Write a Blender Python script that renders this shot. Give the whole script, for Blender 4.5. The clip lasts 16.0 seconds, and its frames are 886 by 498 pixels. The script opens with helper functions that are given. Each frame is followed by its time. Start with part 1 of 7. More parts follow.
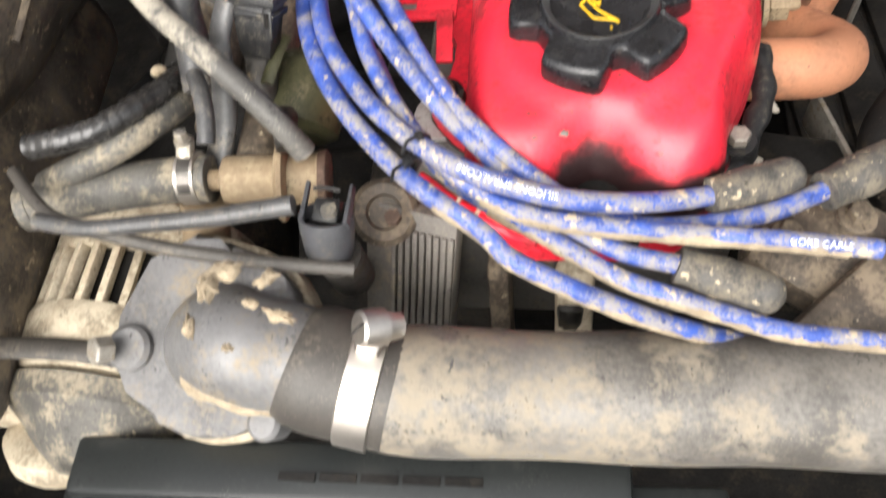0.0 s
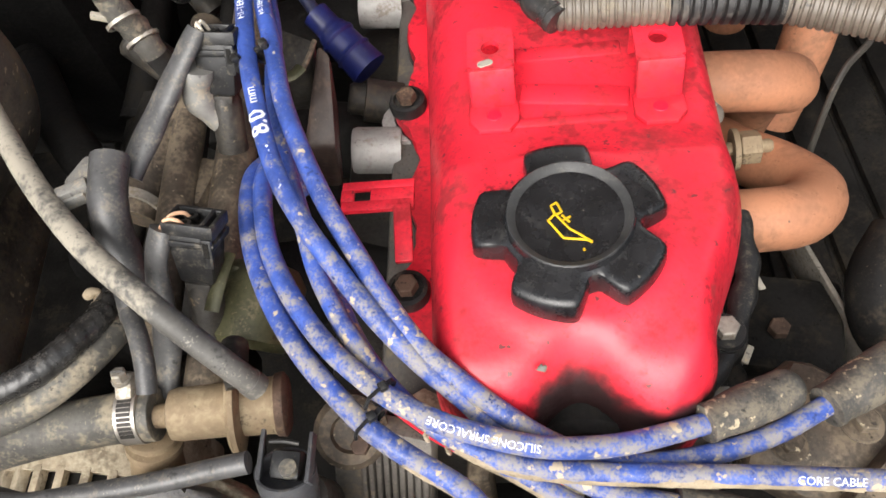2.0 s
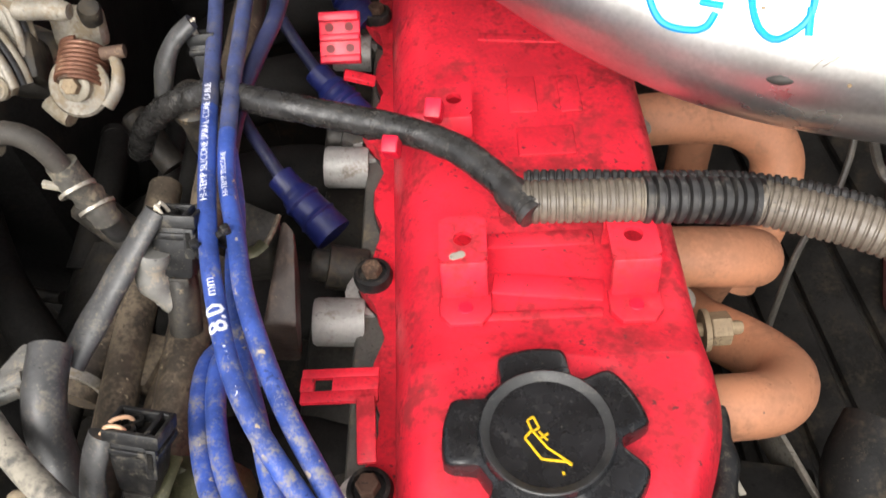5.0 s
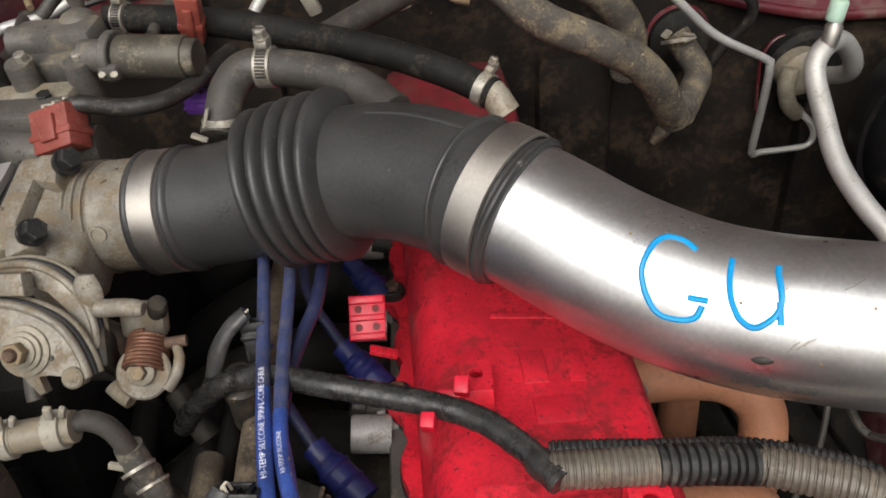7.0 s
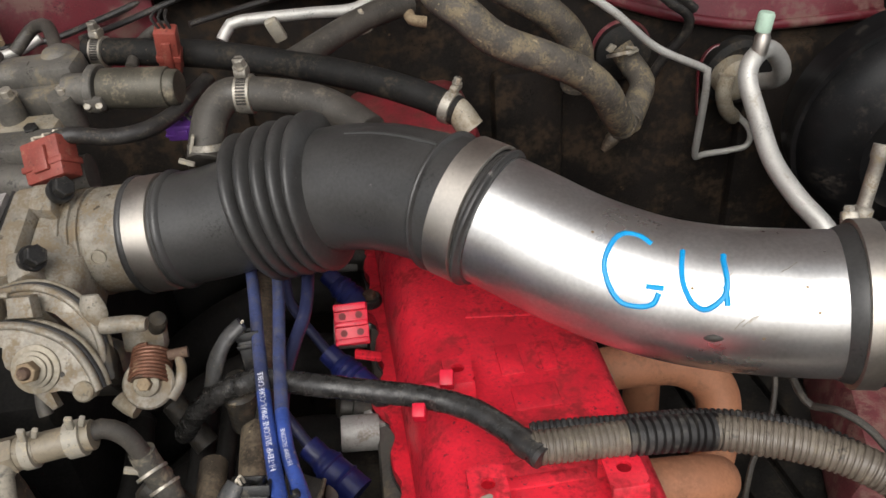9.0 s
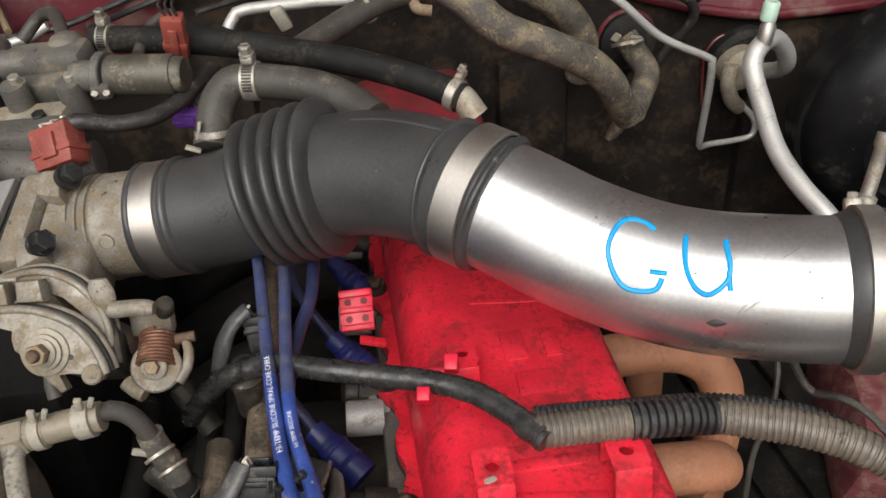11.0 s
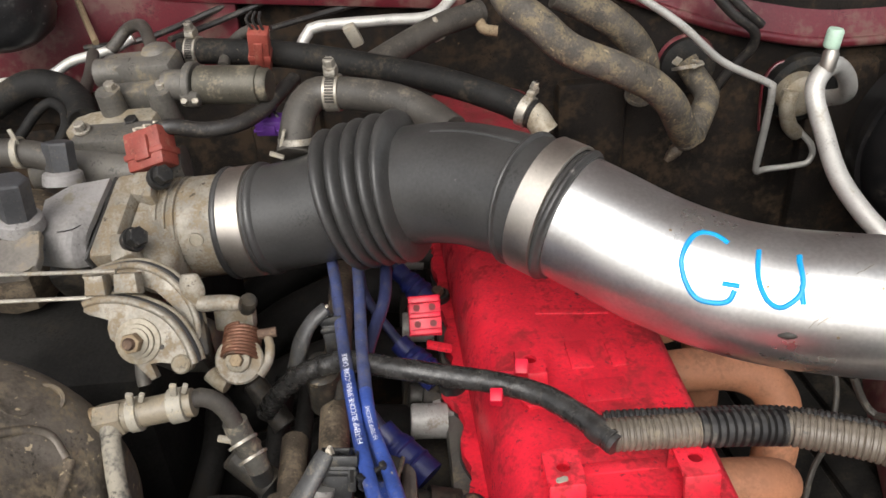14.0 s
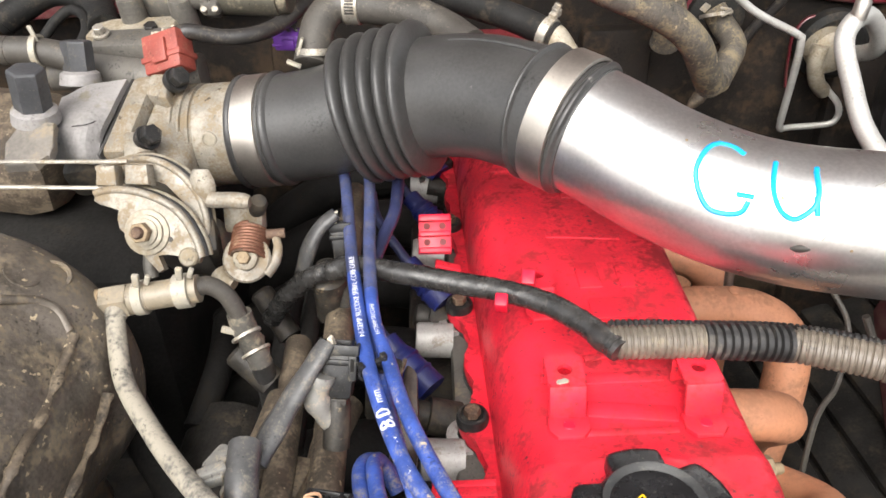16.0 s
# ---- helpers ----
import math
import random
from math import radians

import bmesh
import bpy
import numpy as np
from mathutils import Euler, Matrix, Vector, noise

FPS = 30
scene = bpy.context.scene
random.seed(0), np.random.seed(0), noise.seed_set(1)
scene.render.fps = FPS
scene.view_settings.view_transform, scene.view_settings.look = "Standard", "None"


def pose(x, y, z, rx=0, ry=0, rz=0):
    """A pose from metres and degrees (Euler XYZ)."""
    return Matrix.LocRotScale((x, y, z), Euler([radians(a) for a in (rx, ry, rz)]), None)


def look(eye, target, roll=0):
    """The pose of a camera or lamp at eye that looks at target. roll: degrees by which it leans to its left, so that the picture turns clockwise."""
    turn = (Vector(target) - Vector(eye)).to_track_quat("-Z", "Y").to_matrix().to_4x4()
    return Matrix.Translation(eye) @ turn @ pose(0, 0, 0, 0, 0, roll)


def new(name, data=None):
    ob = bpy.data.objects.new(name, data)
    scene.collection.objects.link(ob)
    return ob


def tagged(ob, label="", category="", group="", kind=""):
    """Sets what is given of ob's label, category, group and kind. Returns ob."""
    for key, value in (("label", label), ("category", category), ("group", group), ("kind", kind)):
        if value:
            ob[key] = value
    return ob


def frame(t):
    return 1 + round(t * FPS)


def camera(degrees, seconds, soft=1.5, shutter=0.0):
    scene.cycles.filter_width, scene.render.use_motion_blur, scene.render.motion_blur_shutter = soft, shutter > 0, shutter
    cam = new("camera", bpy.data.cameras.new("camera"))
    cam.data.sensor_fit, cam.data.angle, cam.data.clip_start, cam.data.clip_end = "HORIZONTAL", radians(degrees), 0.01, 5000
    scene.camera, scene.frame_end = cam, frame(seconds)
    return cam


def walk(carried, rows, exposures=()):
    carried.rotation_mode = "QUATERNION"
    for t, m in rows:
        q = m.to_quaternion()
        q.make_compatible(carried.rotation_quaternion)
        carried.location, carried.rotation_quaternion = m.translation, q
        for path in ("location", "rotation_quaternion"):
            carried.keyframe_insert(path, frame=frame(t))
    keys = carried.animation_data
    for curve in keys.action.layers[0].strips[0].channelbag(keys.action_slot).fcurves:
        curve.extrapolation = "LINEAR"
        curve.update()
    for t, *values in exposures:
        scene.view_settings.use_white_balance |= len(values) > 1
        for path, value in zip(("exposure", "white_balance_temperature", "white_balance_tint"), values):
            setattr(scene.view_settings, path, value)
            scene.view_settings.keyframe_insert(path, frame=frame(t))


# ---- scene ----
cam = camera(58.2, 16.0, soft=1.6, shutter=0.4)
PATH = [
    (0, (0.056, -0.043, 1.218), (-0.234, 0.963, -0.487), -13.0),
    (0.5, (0.05, 0.0, 1.236), (-0.192, 1.058, -0.445), -12.9),
    (1, (0.047, 0.026, 1.234), (-0.172, 1.107, -0.435), -12.5),
    (1.5, (0.051, 0.041, 1.237), (-0.168, 1.105, -0.442), -13.2),
    (2, (0.056, 0.047, 1.236), (-0.164, 1.108, -0.445), -13.4),
    (2.5, (0.058, 0.051, 1.23), (-0.168, 1.097, -0.46), -14.0),
    (3, (0.082, 0.057, 1.237), (-0.148, 1.092, -0.458), -14.4),
    (3.5, (0.072, 0.083, 1.24), (-0.127, 1.185, -0.417), -12.3),
    (3.7, (0.067, 0.094, 1.236), (-0.105, 1.23, -0.402), -10.7),
    (5.8, (0.038, 0.078, 1.277), (-0.044, 1.545, -0.08), -4.3),
    (6, (0.034, 0.072, 1.287), (-0.088, 1.606, 0.009), -4.5),
    (6.5, (0.025, 0.063, 1.286), (-0.02, 1.659, 0.082), -2.1),
    (7, (0.022, 0.065, 1.297), (0.043, 1.73, 0.189), -4.1),
    (7.5, (0.02, 0.041, 1.301), (0.106, 1.701, 0.189), -3.9),
    (8, (0.011, 0.027, 1.312), (0.159, 1.702, 0.228), -4.1),
    (8.2, (0.005, 0.03, 1.313), (0.151, 1.706, 0.231), -4.4),
    (10.3, (0.006, 0.02, 1.325), (0.133, 1.687, 0.227), -4.8),
    (10.5, (0.005, 0.019, 1.32), (0.112, 1.691, 0.228), -5.4),
    (11, (0.004, 0.023, 1.316), (0.13, 1.687, 0.214), -4.7),
    (11.5, (-0.005, 0.012, 1.326), (0.088, 1.684, 0.233), -5.2),
    (12, (-0.017, 0.014, 1.325), (0.068, 1.691, 0.239), -4.5),
    (12.5, (-0.019, 0.013, 1.323), (0.06, 1.695, 0.244), -4.4),
    (13, (-0.027, 0.001, 1.326), (0.01, 1.674, 0.232), -5.2),
    (13.5, (-0.026, 0.003, 1.323), (0.004, 1.693, 0.252), -4.8),
    (14, (-0.023, 0.004, 1.32), (0.021, 1.706, 0.27), -4.3),
    (14.5, (-0.023, 0.003, 1.305), (0.013, 1.705, 0.255), -3.8),
    (15, (-0.019, -0.013, 1.289), (-0.017, 1.677, 0.219), -3.6),
    (15.5, (-0.013, -0.017, 1.282), (-0.031, 1.658, 0.19), -3.7),
    (16, (-0.021, -0.018, 1.279), (-0.025, 1.658, 0.188), -2.4),
]
walk(cam, [(t, look(eye, target, roll)) for t, eye, target, roll in PATH],
     [(0.0, 1.19), (0.5, 1.02), (1.0, 0.96), (2.0, 0.93), (3.7, 0.95), (5.8, 0.8), (6.4, 0.93), (6.8, 0.2), (7.0, -0.05), (8.0, -0.02), (10.3, -0.05), (10.6, -0.05), (11.0, 0.09), (11.5, 0.04), (12.5, 0.02), (13.0, 0.24), (13.5, 0.32), (14.0, 0.32), (14.5, 0.33), (15.0, 0.88), (16.0, 1.1)])

# ---- daylight ----
world = bpy.data.worlds.new("sky")
scene.world = world
world.use_nodes = True
wn = world.node_tree.nodes
sky = wn.new("ShaderNodeTexSky")
sky.sky_type, sky.sun_disc = "NISHITA", False
sky.sun_elevation, sky.sun_rotation = radians(44), radians(195)
sky.air_density, sky.dust_density = 1.0, 4.0
wn["Background"].inputs["Strength"].default_value = 0.15
pale = wn.new("ShaderNodeHueSaturation")
pale.inputs["Saturation"].default_value = 0.25
world.node_tree.links.new(sky.outputs[0], pale.inputs["Color"])
world.node_tree.links.new(pale.outputs[0], wn["Background"].inputs["Color"])
sun = new("sun", bpy.data.lights.new("sun", "SUN"))
sun.data.energy, sun.data.angle, sun.data.color = 1.7, radians(55), (1.0, 0.96, 0.9)
sun.matrix_world = look((-0.35, -1.55, 2.8), (0.05, 0.3, 0.95))


# ---- materials ----
def surface(name, base, rough=0.5, metal=0.0, var=0.25, dust=None, cover=0.0, size=0.02, bump=0.15, grain=0.0015, coat=0.0, specks=None, speck_cover=0.4, speck_size=0.006, gloss=0.5, grit=0.3, fade=None, along="X", soot=()):
    """A worn surface: base colour with broad stains, dusty patches, small specks, and fine relief. Sizes in metres."""
    m = bpy.data.materials.new(name)
    m.use_nodes = True
    n, l = m.node_tree.nodes, m.node_tree.links
    b = n["Principled BSDF"]
    co = n.new("ShaderNodeTexCoord").outputs["Object"]

    def tex(scale, detail=4.0, seed=0.0):
        t = n.new("ShaderNodeTexNoise")
        t.noise_dimensions = "4D"
        t.inputs["W"].default_value = seed
        t.inputs["Scale"].default_value, t.inputs["Detail"].default_value = scale, detail
        l.new(co, t.inputs["Vector"])
        return t.outputs["Fac"]

    def ramp(fac, lo, hi):
        r = n.new("ShaderNodeMapRange")
        r.interpolation_type = "SMOOTHSTEP"
        r.inputs["From Min"].default_value, r.inputs["From Max"].default_value = lo, hi
        l.new(fac, r.inputs["Value"])
        return r.outputs["Result"]

    def mix(fac, a, c):
        x = n.new("ShaderNodeMix")
        x.data_type = "RGBA"
        l.new(fac, x.inputs["Factor"])
        for sock, v in ((x.inputs["A"], a), (x.inputs["B"], c)):
            if isinstance(v, tuple):
                sock.default_value = (*v, 1)
            else:
                l.new(v, sock)
        return x.outputs["Result"]

    def blend(a, c, share):
        """a and c added, share of c."""
        x = n.new("ShaderNodeMix")
        x.inputs["Factor"].default_value = share
        l.new(a, x.inputs["A"])
        l.new(c, x.inputs["B"])
        return x.outputs["Result"]

    lo, hi = tuple(c * (1 - var) for c in base), tuple(min(1, c * (1 + var)) for c in base)
    fine = tex(420, 4, 2)
    colour = mix(ramp(blend(tex(1 / (size * 1.7), 5, 1), fine, 0.3), 0.36, 0.64), lo, hi)
    rgh = n.new("ShaderNodeMapRange")
    rgh.inputs["To Min"].default_value, rgh.inputs["To Max"].default_value = max(0.03, rough - 0.2), min(1, rough + 0.18)
    l.new(tex(1 / size, 6, 7), rgh.inputs["Value"])
    rv = rgh.outputs["Result"]
    met = None
    if dust:
        spread = blend(tex(1 / size, 6, 3), tex(6 / size, 4, 9), 0.38)
        if fade:
            # the coat of dirt thins out along one axis
            sx = n.new("ShaderNodeSeparateXYZ")
            l.new(co, sx.inputs[0])
            thin = n.new("ShaderNodeMapRange")
            thin.inputs["From Min"].default_value, thin.inputs["From Max"].default_value = fade
            thin.inputs["To Max"].default_value = 0.16
            l.new(sx.outputs[along], thin.inputs["Value"])
            less = n.new("ShaderNodeMath")
            less.operation = "SUBTRACT"
            l.new(spread, less.inputs[0])
            l.new(thin.outputs["Result"], less.inputs[1])
            spread = less.outputs[0]
        mask = ramp(spread, 0.6 - cover * 0.36, 0.76 - cover * 0.36)
        colour = mix(mask, colour, dust)
        rmix = n.new("ShaderNodeMix")
        l.new(mask, rmix.inputs["Factor"])
        l.new(rv, rmix.inputs["A"])
        rmix.inputs["B"].default_value = 0.85
        rv = rmix.outputs["Result"]
        if metal:
            inv = n.new("ShaderNodeMath")
            inv.operation = "MULTIPLY_ADD"
            inv.inputs[1].default_value, inv.inputs[2].default_value = -metal, metal
            l.new(mask, inv.inputs[0])
            met = inv.outputs[0]
    if specks:
        spots = blend(tex(1 / speck_size, 3, 11), tex(0.25 / speck_size, 2, 13), 0.35)
        if fade:
            fewer = n.new("ShaderNodeMath")
            fewer.operation = "MULTIPLY_ADD"
            fewer.inputs[1].default_value = -0.6
            l.new(thin.outputs["Result"], fewer.inputs[0])
            l.new(spots, fewer.inputs[2])
            spots = fewer.outputs[0]
        colour = mix(ramp(spots, 0.68 - speck_cover * 0.26, 0.72 - speck_cover * 0.26), colour, specks)
    if dust and grit:
        # fine grit: pale grains and dark pits, thicker where the dust lies
        grains = ramp(blend(tex(900, 3, 17), tex(2.2 / size, 3, 19), 0.4), 0.6 - grit * 0.1, 0.68 - grit * 0.1)
        colour = mix(grains, colour, tuple(0.45 * a + 0.55 * c for a, c in zip(base, dust)))
        pits = ramp(blend(tex(520, 4, 23), tex(1.3 / size, 3, 29), 0.45), 0.6 - grit * 0.1, 0.7 - grit * 0.1)
        colour = mix(pits, colour, tuple(0.42 * c for c in base))
    for centre, reach in soot:
        # a sooty oil stain with a ragged edge round a leak
        far = n.new("ShaderNodeVectorMath")
        far.operation = "DISTANCE"
        far.inputs[1].default_value = centre
        l.new(co, far.inputs[0])
        ragged = n.new("ShaderNodeMath")
        ragged.operation = "MULTIPLY_ADD"
        ragged.inputs[1].default_value = -reach * 0.7
        l.new(tex(90, 5, 31), ragged.inputs[0])
        l.new(far.outputs["Value"], ragged.inputs[2])
        stain = ramp(ragged.outputs[0], reach * 0.65, reach * 0.1)
        colour = mix(stain, colour, (0.02, 0.008, 0.008))
    l.new(colour, b.inputs["Base Color"])
    l.new(rv, b.inputs["Roughness"])
    b.inputs["Metallic"].default_value = metal
    if met:
        l.new(met, b.inputs["Metallic"])
    b.inputs["Coat Weight"].default_value = coat
    b.inputs["Specular IOR Level"].default_value = gloss
    b.inputs["Coat Roughness"].default_value = 0.25
    if bump:
        bp = n.new("ShaderNodeBump")
        bp.inputs["Strength"].default_value, bp.inputs["Distance"].default_value = min(1, bump * 1.4), grain
        l.new(blend(tex(0.5 / grain, 5, 5), tex(0.12 / grain, 4, 6), 0.5), bp.inputs["Height"])
        l.new(bp.outputs["Normal"], b.inputs["Normal"])
    return m


M = {
    "red": surface("red_paint", (0.7, 0.019, 0.04), 0.43, 0, 0.24, (0.34, 0.011, 0.018), 0.32, 0.022, 0.16, 0.0012, 0.15, (0.13, 0.02, 0.02), 0.24, 0.003, 0.5, 0.26, soot=(((0.064, 0.161, 0.934), 0.02), ((0.074, 0.163, 0.932), 0.023), ((0.084, 0.157, 0.925), 0.022), ((0.096, 0.151, 0.925), 0.02), ((0.109, 0.15, 0.93), 0.02), ((0.121, 0.156, 0.928), 0.02), ((0.131, 0.168, 0.92), 0.018), ((0.138, 0.195, 0.908), 0.014), ((0.152, 0.27, 0.92), 0.014))),
    "clip": surface("pink_red_plastic", (0.62, 0.008, 0.035), 0.4, 0, 0.1, (0.3, 0.02, 0.03), 0.1, 0.01, 0.05),
    "cap": surface("black_cap_plastic", (0.012, 0.012, 0.013), 0.27, 0, 0.35, (0.04, 0.038, 0.034), 0.1, 0.006, 0.12, 0.0009, 0, (0.16, 0.14, 0.11), 0.06, 0.002, 0.45),
    "yellow": surface("yellow_print", (0.75, 0.45, 0.01), 0.5, 0, 0.1, None, 0, 0.01, 0.0),
    "blue": surface("blue_silicone", (0.032, 0.07, 0.3), 0.4, 0, 0.3, (0.16, 0.17, 0.24), 0.2, 0.009, 0.05, 0.0008, 0, (0.42, 0.36, 0.28), 0.2, 0.004),
    "bluemud": surface("muddy_blue_silicone", (0.036, 0.075, 0.3), 0.42, 0, 0.3, (0.24, 0.225, 0.225), 0.46, 0.008, 0.35, 0.001, 0, (0.44, 0.36, 0.25), 0.42, 0.0036, fade=(0.17, 0.36), along="Y"),
    "bluedull": surface("dusty_blue_silicone", (0.046, 0.06, 0.15), 0.5, 0, 0.3, (0.1, 0.1, 0.14), 0.36, 0.01, 0.08, 0.0008, 0, (0.3, 0.27, 0.22), 0.1, 0.002),
    "bluedeep": surface("deep_blue_silicone", (0.009, 0.014, 0.095), 0.45, 0, 0.2, (0.05, 0.05, 0.1), 0.15, 0.01, 0.1),
    "bluedark": surface("dark_blue_silicone", (0.022, 0.026, 0.07), 0.42, 0, 0.3, (0.1, 0.09, 0.08), 0.15, 0.012, 0.05),
    "boot": surface("muddy_black_boot", (0.06, 0.056, 0.05), 0.65, 0, 0.3, (0.15, 0.128, 0.095), 0.45, 0.007, 0.4, 0.001, 0, (0.42, 0.345, 0.23), 0.4, 0.004),
    "ink": surface("white_print", (0.75, 0.76, 0.85), 0.5, 0, 0.08, (0.2, 0.22, 0.5), 0.15, 0.004, 0.0),
    "marker": surface("blue_marker", (0.0, 0.32, 0.72), 0.4, 0, 0.1, None, 0, 0.01, 0.0),
    "alu": surface("brushed_aluminium", (0.63, 0.62, 0.61), 0.34, 0.94, 0.14, None, 0, 0.03, 0.05, 0.005),
    "steel": surface("clamp_steel", (0.54, 0.5, 0.45), 0.46, 1.0, 0.12, (0.3, 0.26, 0.2), 0.02, 0.02, 0.06, 0.0006, grit=0),
    "dullsteel": surface("dull_zinc", (0.4, 0.37, 0.32), 0.5, 0.7, 0.25, (0.26, 0.21, 0.14), 0.3, 0.01, 0.2, 0.001),
    "slot": surface("clamp_slots", (0.05, 0.045, 0.04), 0.6, 0.3, 0.2, None, 0, 0.01, 0.0),
    "shroud": surface("dark_green_grey_plastic", (0.016, 0.018, 0.0175), 0.4, 0, 0.2, (0.05, 0.05, 0.044), 0.08, 0.05, 0.05),
    "bonnet": surface("dull_maroon_paint", (0.17, 0.135, 0.13), 0.6, 0, 0.1, (0.3, 0.25, 0.22), 0.2, 0.1, 0.05),
    "rubber": surface("black_rubber", (0.042, 0.041, 0.04), 0.37, 0, 0.3, (0.06, 0.058, 0.055), 0.14, 0.035, 0.12, 0.0012, 0, (0.16, 0.15, 0.14), 0.05, 0.005),
    "rubgrey": surface("dusty_rubber", (0.056, 0.05, 0.043), 0.55, 0, 0.25, (0.15, 0.128, 0.1), 0.2, 0.015, 0.2, 0.001),
    "sleeve": surface("black_heat_sleeve", (0.058, 0.057, 0.057), 0.4, 0, 0.3, (0.17, 0.15, 0.12), 0.24, 0.009, 0.15, 0.001),
    "stained": surface("stained_black_hose", (0.085, 0.08, 0.07), 0.6, 0, 0.3, (0.27, 0.23, 0.165), 0.36, 0.014, 0.3, 0.001, 0, (0.42, 0.36, 0.25), 0.15, 0.006),
    "castmud": surface("muddy_tan_casting", (0.35, 0.29, 0.205), 0.85, 0.05, 0.35, (0.52, 0.45, 0.33), 0.5, 0.014, 0.6, 0.0022, 0, (0.09, 0.07, 0.05), 0.2, 0.006),
    "sheet": surface("grey_taped_sheet", (0.23, 0.218, 0.212), 0.5, 0.0, 0.25, (0.2, 0.175, 0.13), 0.2, 0.03, 0.3, 0.0025),
    "hoseblack": surface("grimy_black_hose", (0.012, 0.0115, 0.011), 0.68, 0, 0.35, (0.05, 0.041, 0.03), 0.26, 0.018, 0.3, 0.0012, 0, (0.16, 0.13, 0.09), 0.08, 0.003, 0.22),
    "sheetbrown": surface("brown_dusted_sheet", (0.15, 0.135, 0.118), 0.6, 0.0, 0.25, (0.24, 0.2, 0.145), 0.34, 0.016, 0.3, 0.0016),
    "canister": surface("speckled_black_enamel", (0.02, 0.02, 0.021), 0.35, 0, 0.3, (0.07, 0.065, 0.06), 0.2, 0.02, 0.1, 0.001, 0, (0.5, 0.48, 0.45), 0.12, 0.0022),
    "ringpale": surface("worn_grey_plastic", (0.03, 0.0295, 0.029), 0.5, 0, 0.25, (0.09, 0.085, 0.075), 0.2, 0.006, 0.12, 0.0009),
    "solenoid": surface("dusty_olive_grey_metal", (0.085, 0.077, 0.06), 0.5, 0.3, 0.2, (0.22, 0.185, 0.13), 0.25, 0.014, 0.15),
    # cover red with dust, darkened to carry shade in its colour
    "redshade": surface("shaded_dusty_red_paint", (0.17, 0.012, 0.018), 0.6, 0, 0.25, (0.14, 0.03, 0.025), 0.4, 0.02, 0.2, 0.0012),
    "hosefade": surface("dusty_grey_hose", (0.085, 0.08, 0.072), 0.6, 0, 0.25, (0.31, 0.28, 0.225), 0.66, 0.016, 0.3, 0.001, fade=(-0.135, -0.085)),
    "hose": surface("old_grey_hose", (0.25, 0.23, 0.195), 0.68, 0, 0.3, (0.33, 0.285, 0.215), 0.34, 0.012, 0.3, 0.001),
    "mudhose": surface("mud_stained_hose", (0.13, 0.12, 0.106), 0.42, 0, 0.4, (0.25, 0.214, 0.16), 0.5, 0.022, 0.35, 0.0014, 0, (0.06, 0.06, 0.06), 0.2, 0.0035, fade=(0.04, 0.28)),
    "heater": surface("dirty_heater_hose", (0.075, 0.066, 0.055), 0.75, 0, 0.35, (0.2, 0.16, 0.1), 0.42, 0.018, 0.5, 0.0015, 0, (0.34, 0.27, 0.17), 0.26, 0.005),
    "conduit": surface("grey_conduit", (0.12, 0.1, 0.078), 0.42, 0, 0.2, (0.2, 0.17, 0.125), 0.3, 0.02, 0.1, 0.001),
    "conblack": surface("black_conduit", (0.02, 0.019, 0.019), 0.5, 0, 0.3, (0.1, 0.09, 0.075), 0.2, 0.02, 0.1),
    "tape": surface("black_tape", (0.024, 0.022, 0.021), 0.42, 0, 0.3, (0.13, 0.11, 0.085), 0.22, 0.012, 0.3, 0.0016),
    "plastic": surface("black_plastic", (0.014, 0.014, 0.0145), 0.42, 0, 0.3, (0.1, 0.088, 0.068), 0.22, 0.006, 0.2, 0.001, 0, (0.24, 0.21, 0.16), 0.08, 0.002, 0.4),
    "greyplas": surface("grey_plastic", (0.18, 0.174, 0.16), 0.55, 0, 0.15, (0.34, 0.29, 0.22), 0.3, 0.008, 0.15, 0.001, 0, (0.1, 0.09, 0.075), 0.15, 0.003),
    "tan": surface("tan_ceramic_coating", (0.46, 0.205, 0.11), 0.6, 0, 0.14, (0.34, 0.16, 0.09), 0.36, 0.025, 0.15, 0.0012, 0, (0.16, 0.09, 0.06), 0.02, 0.004, 0.5, 0.05),
    "cast": surface("dirty_cast_aluminium", (0.32, 0.285, 0.225), 0.55, 0.3, 0.25, (0.24, 0.195, 0.13), 0.4, 0.018, 0.35, 0.0014),
    "castpale": surface("pale_dusty_casting", (0.25, 0.228, 0.19), 0.5, 0.25, 0.25, (0.2, 0.155, 0.1), 0.46, 0.012, 0.4, 0.0014, 0, (0.06, 0.046, 0.03), 0.2, 0.0045),
    "castgrey": surface("grey_cast_metal", (0.12, 0.112, 0.1), 0.55, 0.3, 0.25, (0.21, 0.175, 0.12), 0.26, 0.02, 0.25, 0.0013),
    "castdark": surface("dark_oily_casting", (0.034, 0.031, 0.027), 0.5, 0.2, 0.45, (0.075, 0.06, 0.042), 0.3, 0.018, 0.4, 0.0018, 0, (0.16, 0.125, 0.08), 0.14, 0.0045, 0.35),
    "brown": surface("dusty_brown_valve", (0.26, 0.19, 0.115), 0.7, 0.1, 0.15, (0.34, 0.265, 0.165), 0.3, 0.02, 0.2),
    "olive": surface("olive_metal", (0.06, 0.058, 0.027), 0.5, 0.3, 0.3, (0.17, 0.14, 0.08), 0.2, 0.012, 0.2),
    "rustdark": surface("dark_brown_oily_steel", (0.04, 0.027, 0.022), 0.5, 0.2, 0.35, (0.08, 0.055, 0.042), 0.3, 0.012, 0.3, 0.0014, 0, (0.25, 0.2, 0.15), 0.12, 0.0025),
